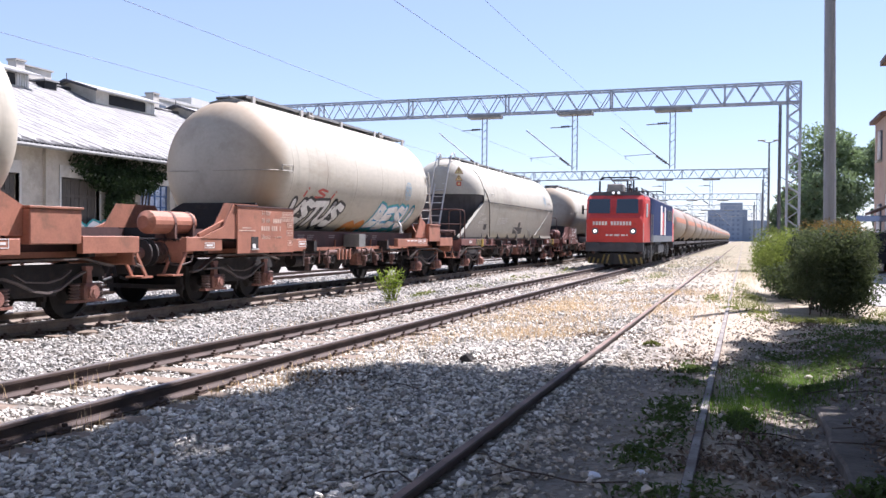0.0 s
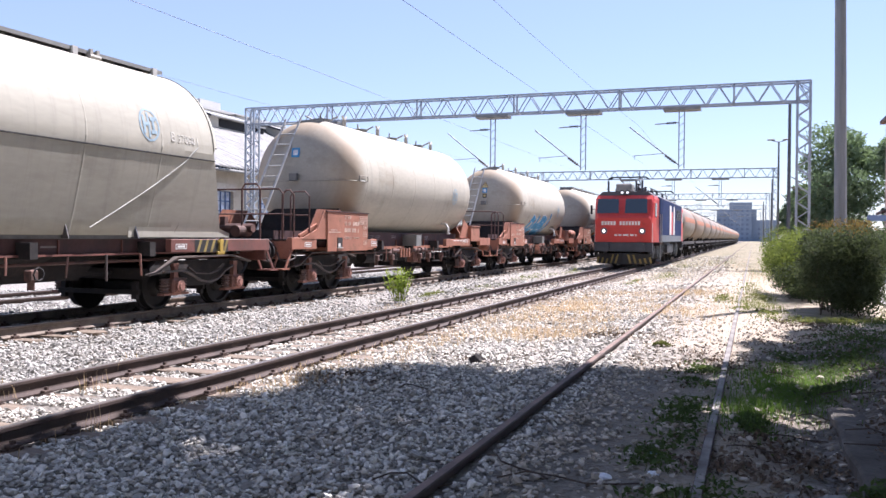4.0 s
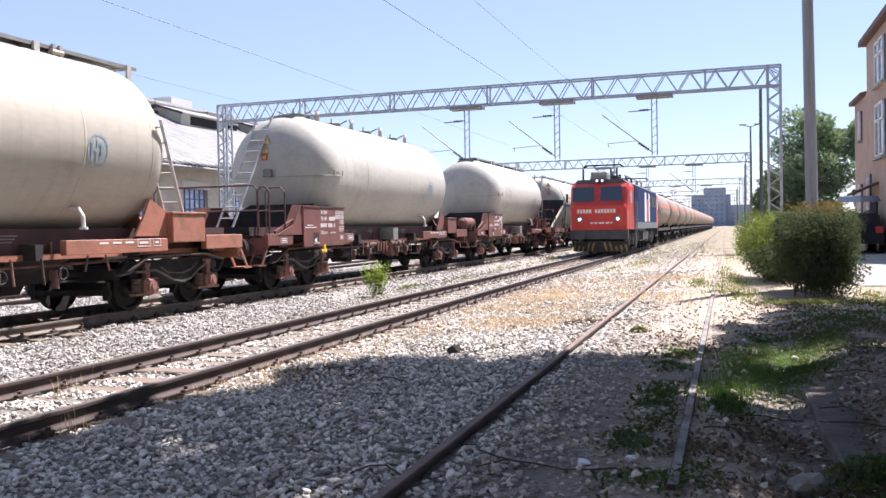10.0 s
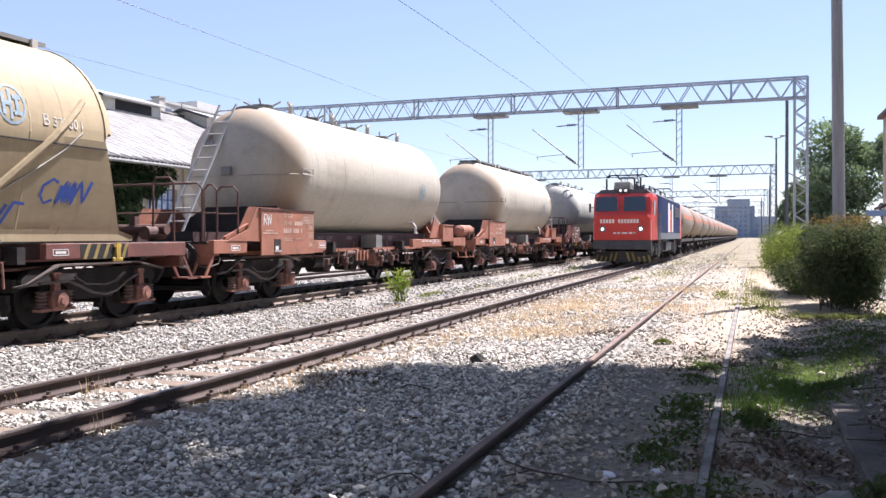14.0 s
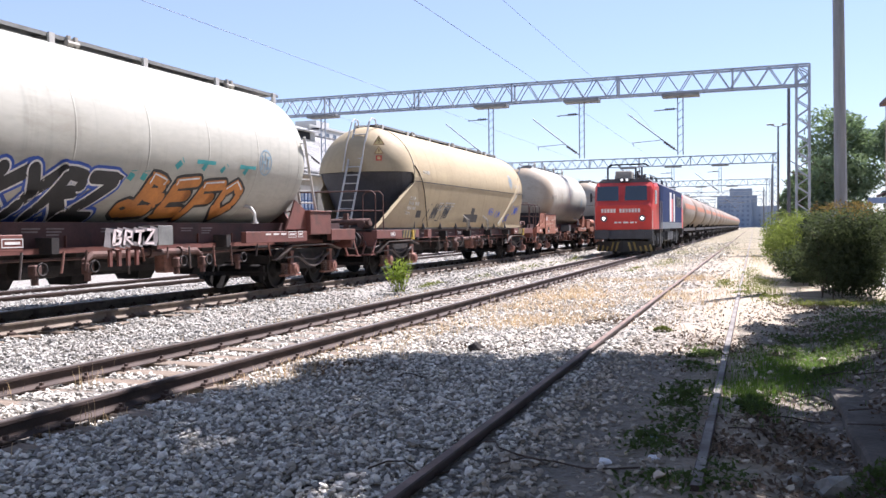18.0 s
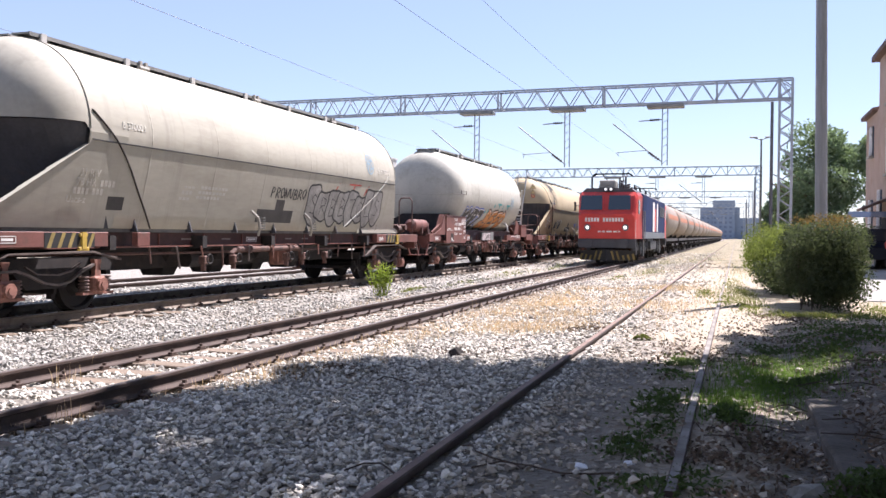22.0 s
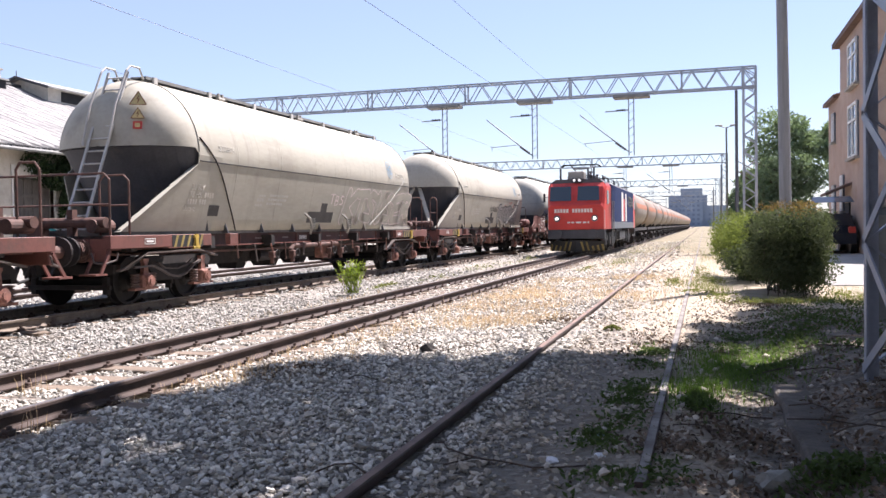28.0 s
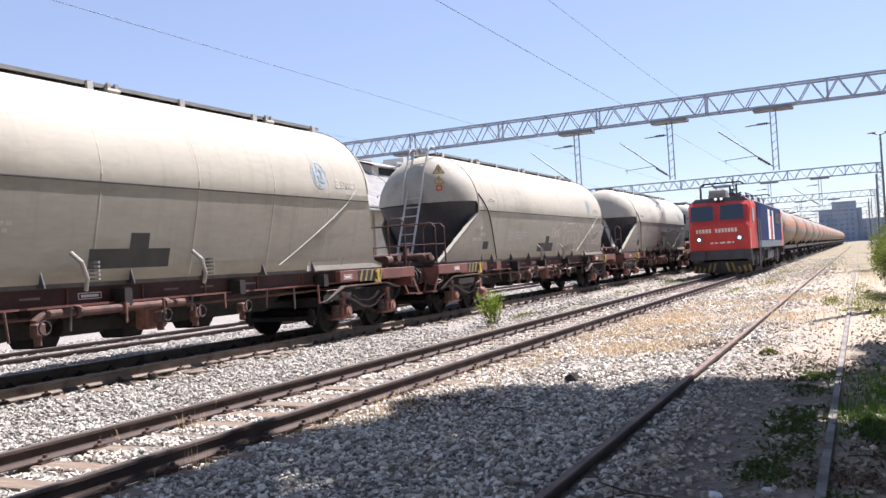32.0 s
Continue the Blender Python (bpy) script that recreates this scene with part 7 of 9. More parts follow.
            for du, dy, dz in ((0.62, 0, 0.030), (0, 0.31, 0.018), (-0.6, 0, 0.006), (0, -0.31, 0.018)):
                uu = min(0.75, max(-7.25, u + du * 0.93))
                vs.append((uu, yy + dy * 0.93, EAVE - 0.02 + (0.75 - uu) * slope + dz + h))
            fs.append((n0, n0 + 1, n0 + 2, n0 + 3))
    tiles = raw("roof_sheet", vs, fs, SLATEI, roof)
    tiles["kind"] = "stuff"
    d = bmesh.new()
    for k in range(int((Y1 - Y0) / 0.25)):
        yy = Y0 + k * 0.25
        tube(d, (0.70, yy, EAVE - 0.06), (0.86, yy, EAVE - 0.085), 0.07, 6)
    part("eaves_sheet", d, SLATE, roof)["kind"] = "stuff"
    d = bmesh.new()
    tube(d, (0.93, Y0 - 0.3, EAVE - 0.18), (0.93, Y1 + 0.3, EAVE - 0.18), 0.065, 8)
    part("gutter", d, DARKGAL, root)
    d = bmesh.new()
    tube(d, (-7.25, Y0 - 0.3, ridge + 0.02), (-7.25, Y1 + 0.3, ridge + 0.02), 0.09, 8)
    part("ridge_cap", d, SLATE, roof)
    # ridge monitors
    for a, b in ((6.3, 10.5), (14.6, 18.8), (22.9, 27.1), (31.1, 35.3), (39.3, 43.5), (47.6, 51.8)):
        d = bmesh.new()
        box(d, -8.6, -5.7, a, b, 7.3, 8.30)
        prism(d, [(-5.7, 8.30), (-7.15, 8.74), (-8.6, 8.30)], "y", a, b)
        mon = part("roof_monitor", d, PLASTERL, root)
        # near-black sheet on the solid wall stands for the opening's inner shade
        part("monitor_opening", bx(-5.72, -5.67, a + 0.85, b - 0.75, 7.72, 8.20), DARKIN, mon)
        for k in range(5):
            part("louvre", bx(-5.70, -5.65, b - 0.66 + k * 0.13, b - 0.58 + k * 0.13, 7.72, 8.22), PVCW, mon)
        for s in (-1, 1):
            d = bmesh.new()
            prism(d, [(-7.15 + s * 1.80, 8.20), (-7.15, 8.74), (-7.15, 8.82), (-7.15 + s * 1.80, 8.28)], "y", a - 0.35, b + 0.5)
            part("monitor_roof", d, SLATEDK, mon)
        d = bmesh.new()
        for s in (-1, 1):
            bar(d, (-7.15 + s * 1.80, a - 0.37, 8.22), (-7.15, a - 0.37, 8.77), 0.05, 0.12)
        part("bargeboard", d, BARGE, mon)
        d = bmesh.new()
        tube(d, (-7.15, a - 0.3, 8.8), (-7.15, a - 0.3, 9.08), 0.02, 6)
        part("finial", d, BARGE, mon)
    for yy, xx in ((28.2, -7.5), (37.45, -7.5), (20.0, -7.5)):
        d = bmesh.new()
        box(d, xx - 0.24, xx + 0.24, yy - 0.24, yy + 0.24, 7.9, 9.15)
        ch = part("chimney", d, PLASTERL, root)
        d = bmesh.new()
        box(d, xx - 0.29, xx + 0.29, yy - 0.29, yy + 0.29, 9.15, 9.24)
        part("chimney_cap", d, CONC, ch)
    for yy in (28.3, 45.0):
        vent = part("roof_vent", bx(-6.9, -6.4, yy + 0.4, yy + 1.1, 7.6, 8.34), DARKIN, root)
        part("vent_cap", bx(-7.0, -6.3, yy + 0.32, yy + 1.18, 8.35, 8.42), SLATEDK, vent)
        attic = part("attic_block", bx(-10.6, -9.0, yy + 1.9, yy + 3.5, 7.2, 9.40), PLASTERL, root)
        part("attic_coping", bx(-10.7, -8.92, yy + 1.8, yy + 3.6, 9.41, 9.48), CONC, attic)
    return root


PVCW = mat("white_louvre_boards", (0.62, 0.61, 0.58), rough=0.8, vary=0.12)
BARGE = mat("dark_bargeboard", (0.05, 0.05, 0.055), rough=0.8, vary=0.2)
PLASTERL = mat("pale_render", (0.55, 0.52, 0.46), rough=0.9, vary=0.12, scale=1.5, fine=25, bump=0.15, stain=(0.40, 0.36, 0.30), stain_amount=0.3)
SHEDGLASS = mat("dusty_panes", (0.50, 0.56, 0.66), rough=0.25, vary=0.35, scale=2.5, fine=6, bump=0)
BLUEBAR = mat("blue_glazing_bars", (0.08, 0.14, 0.28), rough=0.6, vary=0.2)
SLATEI = mat("fibre_cement_sheets", (0.27, 0.265, 0.255), rough=0.85, vary=0.12, scale=2.0, fine=30, bump=0.15, stain=(0.25, 0.24, 0.22), stain_amount=0.35, stain_scale=1.2, island=0.16)
SLATEDK = mat("grey_monitor_roof", (0.30, 0.30, 0.29), rough=0.8, vary=0.2)
shed = make_shed()
fat(shed, lambda u, v, off: Vector((0.02 + off, u, v)), "OBSEO", 22.4, 26.6, 1.2, 2.0, 0.22, [(0.16, SP_TEAL), (0.0, SP_WHITE)], 0.1, 8, floor=0.3)

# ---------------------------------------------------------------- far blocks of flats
# distance haze is put into the blue of walls and windows
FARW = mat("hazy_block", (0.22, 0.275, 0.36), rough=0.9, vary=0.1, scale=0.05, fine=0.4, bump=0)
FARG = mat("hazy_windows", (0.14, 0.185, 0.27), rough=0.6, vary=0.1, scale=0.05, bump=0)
blk = empty("apartment_block", pose(0, 600, 0))
tagged(blk, "distant grey tower block at the end of the line", "building")
for x0, x1, z1 in ((-22.0, 3.0, 21.0), (-14.0, 0.0, 25.5), (3.0, 16.0, 14.0), (-60.0, -22.0, 7.0)):
    yb = -3.0 if z1 > 25 else (3.0 if x0 < -50 else 0.0)
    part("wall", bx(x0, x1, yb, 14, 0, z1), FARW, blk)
    for i in range(int(z1 / 3) - 1):
        for j in range(int((x1 - x0) / 3.2)):
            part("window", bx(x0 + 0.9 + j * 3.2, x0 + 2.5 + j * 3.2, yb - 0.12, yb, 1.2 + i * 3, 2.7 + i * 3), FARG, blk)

# pale blocks of flats behind the goods shed, only their tops in view
FLATW = mat("pale_flats_render", (0.44, 0.44, 0.42), rough=0.9, vary=0.12, scale=0.2, fine=2, bump=0)
FLATG = mat("flats_window", (0.10, 0.12, 0.15), rough=0.2, vary=0.2, scale=0.3, bump=0)
for y0, y1, z1 in ((129.0, 172.0, 26.2), (184.0, 211.0, 26.6), (221.0, 250.0, 24.6)):
    blk = empty("apartment_block", pose(-100, y0, 0))
    tagged(blk, "pale flat-roofed block of flats rising behind the goods shed", "building", "blocks behind the shed")
    part("wall", bx(-14, 0, 0, y1 - y0, 0, z1), FLATW, blk)
    part("parapet", bx(-14.2, 0.25, -0.2, y1 - y0 + 0.2, z1 + 0.004, z1 + 0.5), FLATW, blk)
    part("lift_housing", bx(-9, -3, 0.35 * (y1 - y0), 0.35 * (y1 - y0) + 7, z1 + 0.504, z1 + 2.6), FLATW, blk)
    for i in range(8):
        for j in range(int((y1 - y0) / 3.8)):
            part("window", bx(0.0, 0.05, 1.2 + j * 3.8, 3.1 + j * 3.8, z1 - 2.4 - i * 3.0, z1 - 0.9 - i * 3.0), FLATG, blk)

# ---------------------------------------------------------------- street side: tan house, pavement, cars, poles
WALLDK = mat("added_wall_dark", (0.12, 0.11, 0.095), rough=0.9, vary=0.2, scale=1.0, fine=20)
TAN = mat("tan_render", (0.43, 0.32, 0.255), rough=0.9, vary=0.12, scale=1.0, fine=25, bump=0.2, stain=(0.36, 0.23, 0.16), stain_amount=0.3)
TILE = mat("brown_roof_edge", (0.13, 0.08, 0.06), rough=0.8, vary=0.25)
PVC = mat("white_window_frame", (0.75, 0.75, 0.73), rough=0.5, vary=0.05)
PANE = glass_mat("house_glass", (0.10, 0.13, 0.17), 0.05)
ASPH = mat("pale_worn_asphalt", (0.30, 0.29, 0.27), rough=0.95, vary=0.15, scale=1.5, fine=50, bump=0.2)


def make_house():
    root = empty("tan_house", pose(0, 0, 0))
    tagged(root, "three-storey tan rendered house with white windows", "building")
    bm = bmesh.new()
    box(bm, 6.35, 20, 28.8, 36.4, 0, 8.6)
    part("wall", bm, TAN, root)
    bm = bmesh.new()
    box(bm, 6.35, 18, 36.4, 39.8, 0, 6.65)
    part("side_wing", bm, TAN, root)
    bm = bmesh.new()
    prism(bm, [(6.1, 8.55), (20.4, 8.55), (20.4, 8.7), (13, 10.8), (6.1, 8.75)], "y", 28.5, 36.8)
    part("roof", bm, TILE, root)
    bm = bmesh.new()
    prism(bm, [(6.15, 6.6), (18.3, 6.6), (18.3, 6.7), (12, 8.0), (6.15, 6.75)], "y", 36.8, 40.1)
    part("wing_roof", bm, TILE, root)
    for y, z, w, h in ((32.0, 3.9, 1.9, 1.95), (32.0, 6.5, 1.9, 1.6), (37.6, 4.9, 0.6, 1.2), (37.6, 1.6, 0.6, 1.5), (35.3, 2.0, 0.6, 1.4)):
        win = part("window", bx(6.28, 6.345, y, y + w, z, z + h), PANE, root)
        b = bmesh.new()
        for q in ((y, y + 0.09, z, z + h), (y + w - 0.09, y + w, z, z + h), (y, y + w, z, z + 0.09), (y, y + w, z + h - 0.09, z + h), (y + w / 2 - 0.05, y + w / 2 + 0.05, z, z + h), (y, y + w, z + h * 0.66, z + h * 0.66 + 0.08)):
            box(b, 6.24, 6.29, *q)
        part("window_frame", b, PVC, win)
        part("window_sill", bx(6.16, 6.36, y - 0.08, y + w + 0.08, z - 0.09, z), CONC, win)
    b = bmesh.new()
    prism(b, [(5.45, 2.55), (6.36, 2.95), (6.36, 3.05), (5.45, 2.65)], "y", 33.6, 35.2)
    part("door_canopy", b, TILE, root)
    part("door", bx(6.29, 6.36, 33.9, 34.9, 0.1, 2.3), DARKIN, root)
    return root


make_house()
STREET_Z = 0.45            # the street lies higher than the yard; the pavement ramps up to it
pav = raw("pavement", [(x, y, z) for y, z in ((21.5, 0.03), (23.7, STREET_Z), (200, STREET_Z), (200, -0.1), (21.5, -0.1)) for x in (4.0, 40)],
          [(0, 1, 3, 2), (2, 3, 5, 4), (4, 5, 7, 6), (8, 9, 1, 0), (0, 2, 4, 6, 8), (9, 7, 5, 3, 1)], ASPH)
tagged(pav, "pale worn asphalt street beside the yard", "street", kind="structure")

# plain dark wall added unseen behind the viewer, closing the place to cut skylight
wall = raw("wall_south", [(-6.5, -13, 0), (40, -13, 0), (40, -13, 9), (-6.5, -13, 9), (-6.5, -13.4, 0), (40, -13.4, 0), (40, -13.4, 9), (-6.5, -13.4, 9)],
           [(0, 1, 2, 3), (5, 4, 7, 6), (3, 2, 6, 7), (1, 5, 6, 2), (4, 0, 3, 7)], WALLDK)
tagged(wall, "unseen dark wall added behind the viewer to block light", "wall", kind="structure")

WOODP = mat("weathered_pole", (0.29, 0.295, 0.31), rough=0.85, vary=0.15, scale=2, fine=30, bump=0.2, stretch=(8, 8, 0.6))
POLEDARK = mat("dark_steel_pole", (0.09, 0.09, 0.10), rough=0.6, vary=0.15)


def pole(name, x, y, z1, r0, r1, material, label, cat, lean=(0, 0)):
    bm = bmesh.new()
    tube(bm, (0, 0, 0), (lean[0], lean[1], z1), r0, 14, r1)
    ob = part(name, bm, material)
    ob.location = (x, y, 0)
    tagged(ob, label, cat)
    return ob


pole("utility_pole", 3.06, 21.5, 10.0, 0.15, 0.12, WOODP, "tall grey concrete pole standing behind the hedge", "pole", (-0.12, 0))
pole("steel_pole", 3.05, 55.0, 9.8, 0.11, 0.09, POLEDARK, "slim dark steel pole beside the gantry", "pole")
lamp = empty("street_lamp", pose(2.62, 62, 0))
tagged(lamp, "slim street lamp with two short arms", "street lamp")
part("pole", tube(bmesh.new(), (0, 0, 0), (0, 0, 8.3), 0.09, 10, 0.06), DARKGAL, lamp)
for s in (-1, 1):
    b = bmesh.new()
    tube(b, (0, 0, 8.25), (s * 0.5, 0, 8.4), 0.03, 8)
    box(b, min(s * 0.25, s * 0.75), max(s * 0.25, s * 0.75), -0.1, 0.1, 8.38, 8.48, bev=0.03)
    part("lamp_head", b, PIPE, lamp)
for x, y, h in ((3.6, 72, 9.0), (3.3, 120, 9.5), (3.5, 135, 8.5), (2.9, 180, 9.0)):
    pole("steel_pole", x, y, h, 0.1, 0.08, POLEDARK, "slim dark pole along the line far off", "pole")


# ---------------------------------------------------------------- lattice mast on its plinth beside the siding
def make_mast():
    root = empty("catenary_mast", pose(2.695, 5.75, 0))
    tagged(root, "grey painted steel lattice mast on a low concrete plinth", "mast")
    wx, wy = 0.645, 1.26
    for sx in (-1, 1):
        for sy in (-1, 1):
            b = bmesh.new()
            x, y = sx * wx / 2, sy * wy / 2
            box(b, min(x, x - sx * 0.10), max(x, x - sx * 0.10), y - 0.009, y + 0.009, 0.22, 9.8)
            box(b, x - 0.009, x + 0.009, min(y + sy * 0.009, y - sy * 0.10), max(y + sy * 0.009, y - sy * 0.10), 0.22, 9.8)
            box(b, x - 0.12, x + 0.12, y - 0.12, y + 0.12, 0.20, 0.225)
            part("leg", b, MASTP, root)
    n = 9
    for i in range(n):
        a, c = 0.35 + i * 1.05, 0.35 + (i + 1) * 1.05
        m = (a + c) / 2
        for s in (-1, 1):
            for p, q in (((-wx / 2, s * (wy / 2 + 0.016), a), (wx / 2, s * (wy / 2 + 0.016), m)), ((wx / 2, s * (wy / 2 + 0.016), m), (-wx / 2, s * (wy / 2 + 0.016), c)),
                         ((s * (wx / 2 + 0.016), -wy / 2, m), (s * (wx / 2 + 0.016), wy / 2, a)), ((s * (wx / 2 + 0.016), -wy / 2, m), (s * (wx / 2 + 0.016), wy / 2, c))):
                b = bmesh.new()
                bar(b, p, q, 0.014 if abs(p[0]) > wx / 2 else 0.08, 0.08 if abs(p[0]) > wx / 2 else 0.014)
                part("brace", b, MASTP, root)
    w = wy
    for x, band, back in ((-0.250, YEL, WHITE), (-0.162, WHITE, WHITE)):
        z = 1.735
        y = -w / 2 - 0.02
        b = bx(x - 0.036, x + 0.036, y - 0.006, y, z, z + 0.25)
        sign = part("number_sign", b, SIGNW, root)
        part("sign_band", bx(x - 0.034, x + 0.034, y - 0.009, y - 0.006, z + 0.178, z + 0.246), band, sign)
        b = bmesh.new()
        prism(b, [(x - 0.027, z + 0.186), (x + 0.027, z + 0.186), (x, z + 0.238)], "y", y - 0.012, y - 0.009)
        part("sign_symbol", b, BLACK, sign)
        for k, ch in enumerate("47"):
            words("sign_digit", ch, 0.095, Matrix(((1, 0, 0, x - 0.026), (0, 0, -1, y - 0.010), (0, 1, 0, z + 0.100 - k * 0.085), (0, 0, 0, 1))), BLACK, sign)
    part("sign_back_plate", bx(-0.20, 0.02, -w / 2 + 0.01, -w / 2 + 0.014, 1.72, 2.02), MASTP, root)
    b = bx(-1.0, 1.05, -1.60, 1.1, -0.1, 0.13, bev=0.02)
    bmesh.ops.subdivide_edges(b, edges=b.edges[:], cuts=9, use_grid_fill=True)
    for v in b.verts:
        v.co += Vector((noise.noise(v.co * 2.3), noise.noise(v.co * 2.3 + Vector((9, 0, 0))), 0.7 * noise.noise(v.co * 3.1 + Vector((0, 5, 0))))) * 0.03
    part("plinth", b, SOILC, root)
    return root


MASTP = mat("grey_blue_mast_paint", (0.28, 0.305, 0.36), rough=0.5, vary=0.12, scale=1.5, fine=25, bump=0.06, stain=(0.14, 0.13, 0.13), stain_amount=0.2)
SOILC = mat("soiled_concrete", (0.10, 0.085, 0.07), rough=0.95, vary=0.3, scale=4, fine=30, bump=0.5, stain=(0.24, 0.22, 0.19), stain_amount=0.2, stain_scale=2)
SIGNW = mat("white_sign", (0.72, 0.72, 0.70), rough=0.5, vary=0.08)
make_mast()
cab = empty("switch_cabinet", pose(3.55, 11.5, 0.1))
tagged(cab, "pale grey steel switch cabinet beside the mast", "cabinet")
part("body", bx(-0.3, 0.3, -0.2, 0.2, 0, 1.65, bev=0.015), LOCO_BAND, cab)
part("cap", bx(-0.34, 0.34, -0.24, 0.24, 1.65, 1.72, bev=0.01), CONC, cab)
part("door", bx(-0.26, 0.26, -0.215, -0.2, 0.12, 1.55), DARKGAL, cab)


# ---------------------------------------------------------------- plants
def leaves(name, blobs, count, size, material, parent, seed, flat=0.6, gaps=0.0):
    """A crown of many small folded leaves scattered through ellipsoids, denser towards their skins."""
    rnd = np.random.RandomState(seed)
    vol = np.array([b[3] * b[4] * b[5] for b in blobs])
    pick = rnd.choice(len(blobs), count, p=vol / vol.sum())
    B = np.array(blobs)[pick]
    d = rnd.normal(size=(count, 3))
    d /= np.linalg.norm(d, axis=1)[:, None]
    rad = rnd.uniform(0.35, 1.0, count) ** 0.45
    wob = np.array([1 + 0.35 * noise.noise((p[0] * 2.2 + seed, p[1] * 2.2, p[2] * 2.2)) for p in d + B[:, :3] * 0.35])
    c = B[:, :3] + d * B[:, 3:6] * (rad * wob)[:, None]
    n = d + rnd.normal(size=(count, 3)) * 0.7
    n /= np.linalg.norm(n, axis=1)[:, None]
    t = np.cross(n, rnd.normal(size=(count, 3)))
    t /= np.linalg.norm(t, axis=1)[:, None]
    u = np.cross(n, t)
    s = size * rnd.uniform(0.6, 1.3, count)[:, None]
    P = np.stack([c - t * s, c + u * s * flat * 0.6 + n * s * 0.12, c + t * s, c - u * s * flat * 0.6 + n * s * 0.12], 1).reshape(-1, 3)
    F = [(4 * i, 4 * i + 1, 4 * i + 2, 4 * i + 3) for i in range(count)]
    return raw(name, P.tolist(), F, material, parent)


def trunk(parent, base, top, r, limbs, seed, material):
    rnd = random.Random(seed)
    bm = bmesh.new()
    base, top = Vector(base), Vector(top)
    mid = base.lerp(top, 0.5) + Vector((rnd.uniform(-0.2, 0.2), rnd.uniform(-0.2, 0.2), 0))
    tube(bm, base, mid, r * 1.25, 10, r * 0.9)
    tube(bm, mid, top, r * 0.9, 10, r * 0.4)
    for k in range(limbs):
        a = base.lerp(top, rnd.uniform(0.35, 0.9))
        d = Vector((rnd.uniform(-1, 1), rnd.uniform(-1, 1), rnd.uniform(0.2, 1.0))).normalized()
        tube(bm, a, a + d * (top - base).length * rnd.uniform(0.3, 0.5), r * 0.4, 7, r * 0.12)
    return part("trunk", bm, material, parent)


BARK = mat("bark", (0.11, 0.08, 0.06), rough=0.95, vary=0.3, scale=4, fine=30, bump=0.5, stretch=(4, 4, 1))
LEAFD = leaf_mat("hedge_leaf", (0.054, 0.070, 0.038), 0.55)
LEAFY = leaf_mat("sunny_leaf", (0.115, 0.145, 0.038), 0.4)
LEAFB = leaf_mat("reddish_young_leaf", (0.12, 0.085, 0.035), 0.4)
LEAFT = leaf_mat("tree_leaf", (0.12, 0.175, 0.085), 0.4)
# far crowns paler and bluer: distance haze put into the leaf colour
LEAFF = leaf_mat("hazed_tree_leaf", (0.145, 0.20, 0.125), 0.4)
LEAFP = leaf_mat("weed_leaf", (0.24, 0.31, 0.05), 0.4)

hedge = empty("hedge", pose(0, 0, 0))
tagged(hedge, "overgrown dark green hedge with thin outer shoots", "hedge")
rnd = random.Random(3)
bl = [(2.42 + rnd.uniform(0, 1.0), 17.6 + rnd.uniform(0, 3.2), 0.75 + rnd.uniform(-0.2, 0.75), 0.48, 0.55, 0.46) for k in range(34)]
bl += [(2.34 + 0.26 * i + rnd.uniform(-0.05, 0.05), 17.5 + 0.75 * j, 1.52 + rnd.uniform(-0.10, 0.10), 0.30, 0.42, 0.32) for i in range(5) for j in range(5)]
bl += [(2.30 + rnd.uniform(0, 1.1), 17.35 + rnd.uniform(0, 0.3), 0.35 + rnd.uniform(0, 0.8), 0.30, 0.30, 0.30) for k in range(12)]
bl += [(2.8, 18.3, 1.0, 0.85, 1.0, 0.85), (2.85, 19.8, 1.05, 0.9, 1.2, 0.88), (2.9, 17.7, 0.6, 0.7, 0.6, 0.55)]
leaves("crown", bl, 60000, 0.040, LEAFD, hedge, 11)
leaves("shoot", [(2.42 + rnd.uniform(0, 1.0), 17.4 + rnd.uniform(0, 3.2), 1.72 + rnd.uniform(-0.1, 0.2), 0.25, 0.3, 0.2) for k in range(16)], 1300, 0.034, LEAFB, hedge, 14)
b = bmesh.new()
for k in range(26):
    a = Vector((rnd.uniform(2.4, 3.3), rnd.uniform(18.0, 20.8), 0))
    pipe(b, [a, a + Vector((rnd.uniform(-0.2, 0.2), rnd.uniform(-0.2, 0.2), 0.7)), a + Vector((rnd.uniform(-0.3, 0.3), rnd.uniform(-0.3, 0.3), 1.5))], 0.014, 5)
part("stem", b, BARK, hedge)
shrub = empty("shrub", pose(0, 0, 0))
tagged(shrub, "sunlit yellow-green shrub at the end of the hedge", "shrub")
bl = [(2.05 + rnd.uniform(-0.35, 0.5), 22.6 + rnd.uniform(-1.2, 3.6), 1.15 + rnd.uniform(-0.5, 0.45), 0.55, 0.7, 0.5) for k in range(18)]
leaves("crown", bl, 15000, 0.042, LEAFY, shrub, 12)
# lower leaves in the darker hedge green: the shrub's shade is put into colour
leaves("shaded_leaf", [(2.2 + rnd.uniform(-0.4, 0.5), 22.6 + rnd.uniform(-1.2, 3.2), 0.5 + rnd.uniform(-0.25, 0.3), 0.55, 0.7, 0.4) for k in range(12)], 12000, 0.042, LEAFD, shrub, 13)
b = bmesh.new()
for k in range(12):
    a = Vector((rnd.uniform(1.9, 2.5), rnd.uniform(22, 26), 0))
    pipe(b, [a, a + Vector((rnd.uniform(-0.3, 0.3), rnd.uniform(-0.3, 0.3), 1.2))], 0.014, 5)
part("stem", b, BARK, shrub)


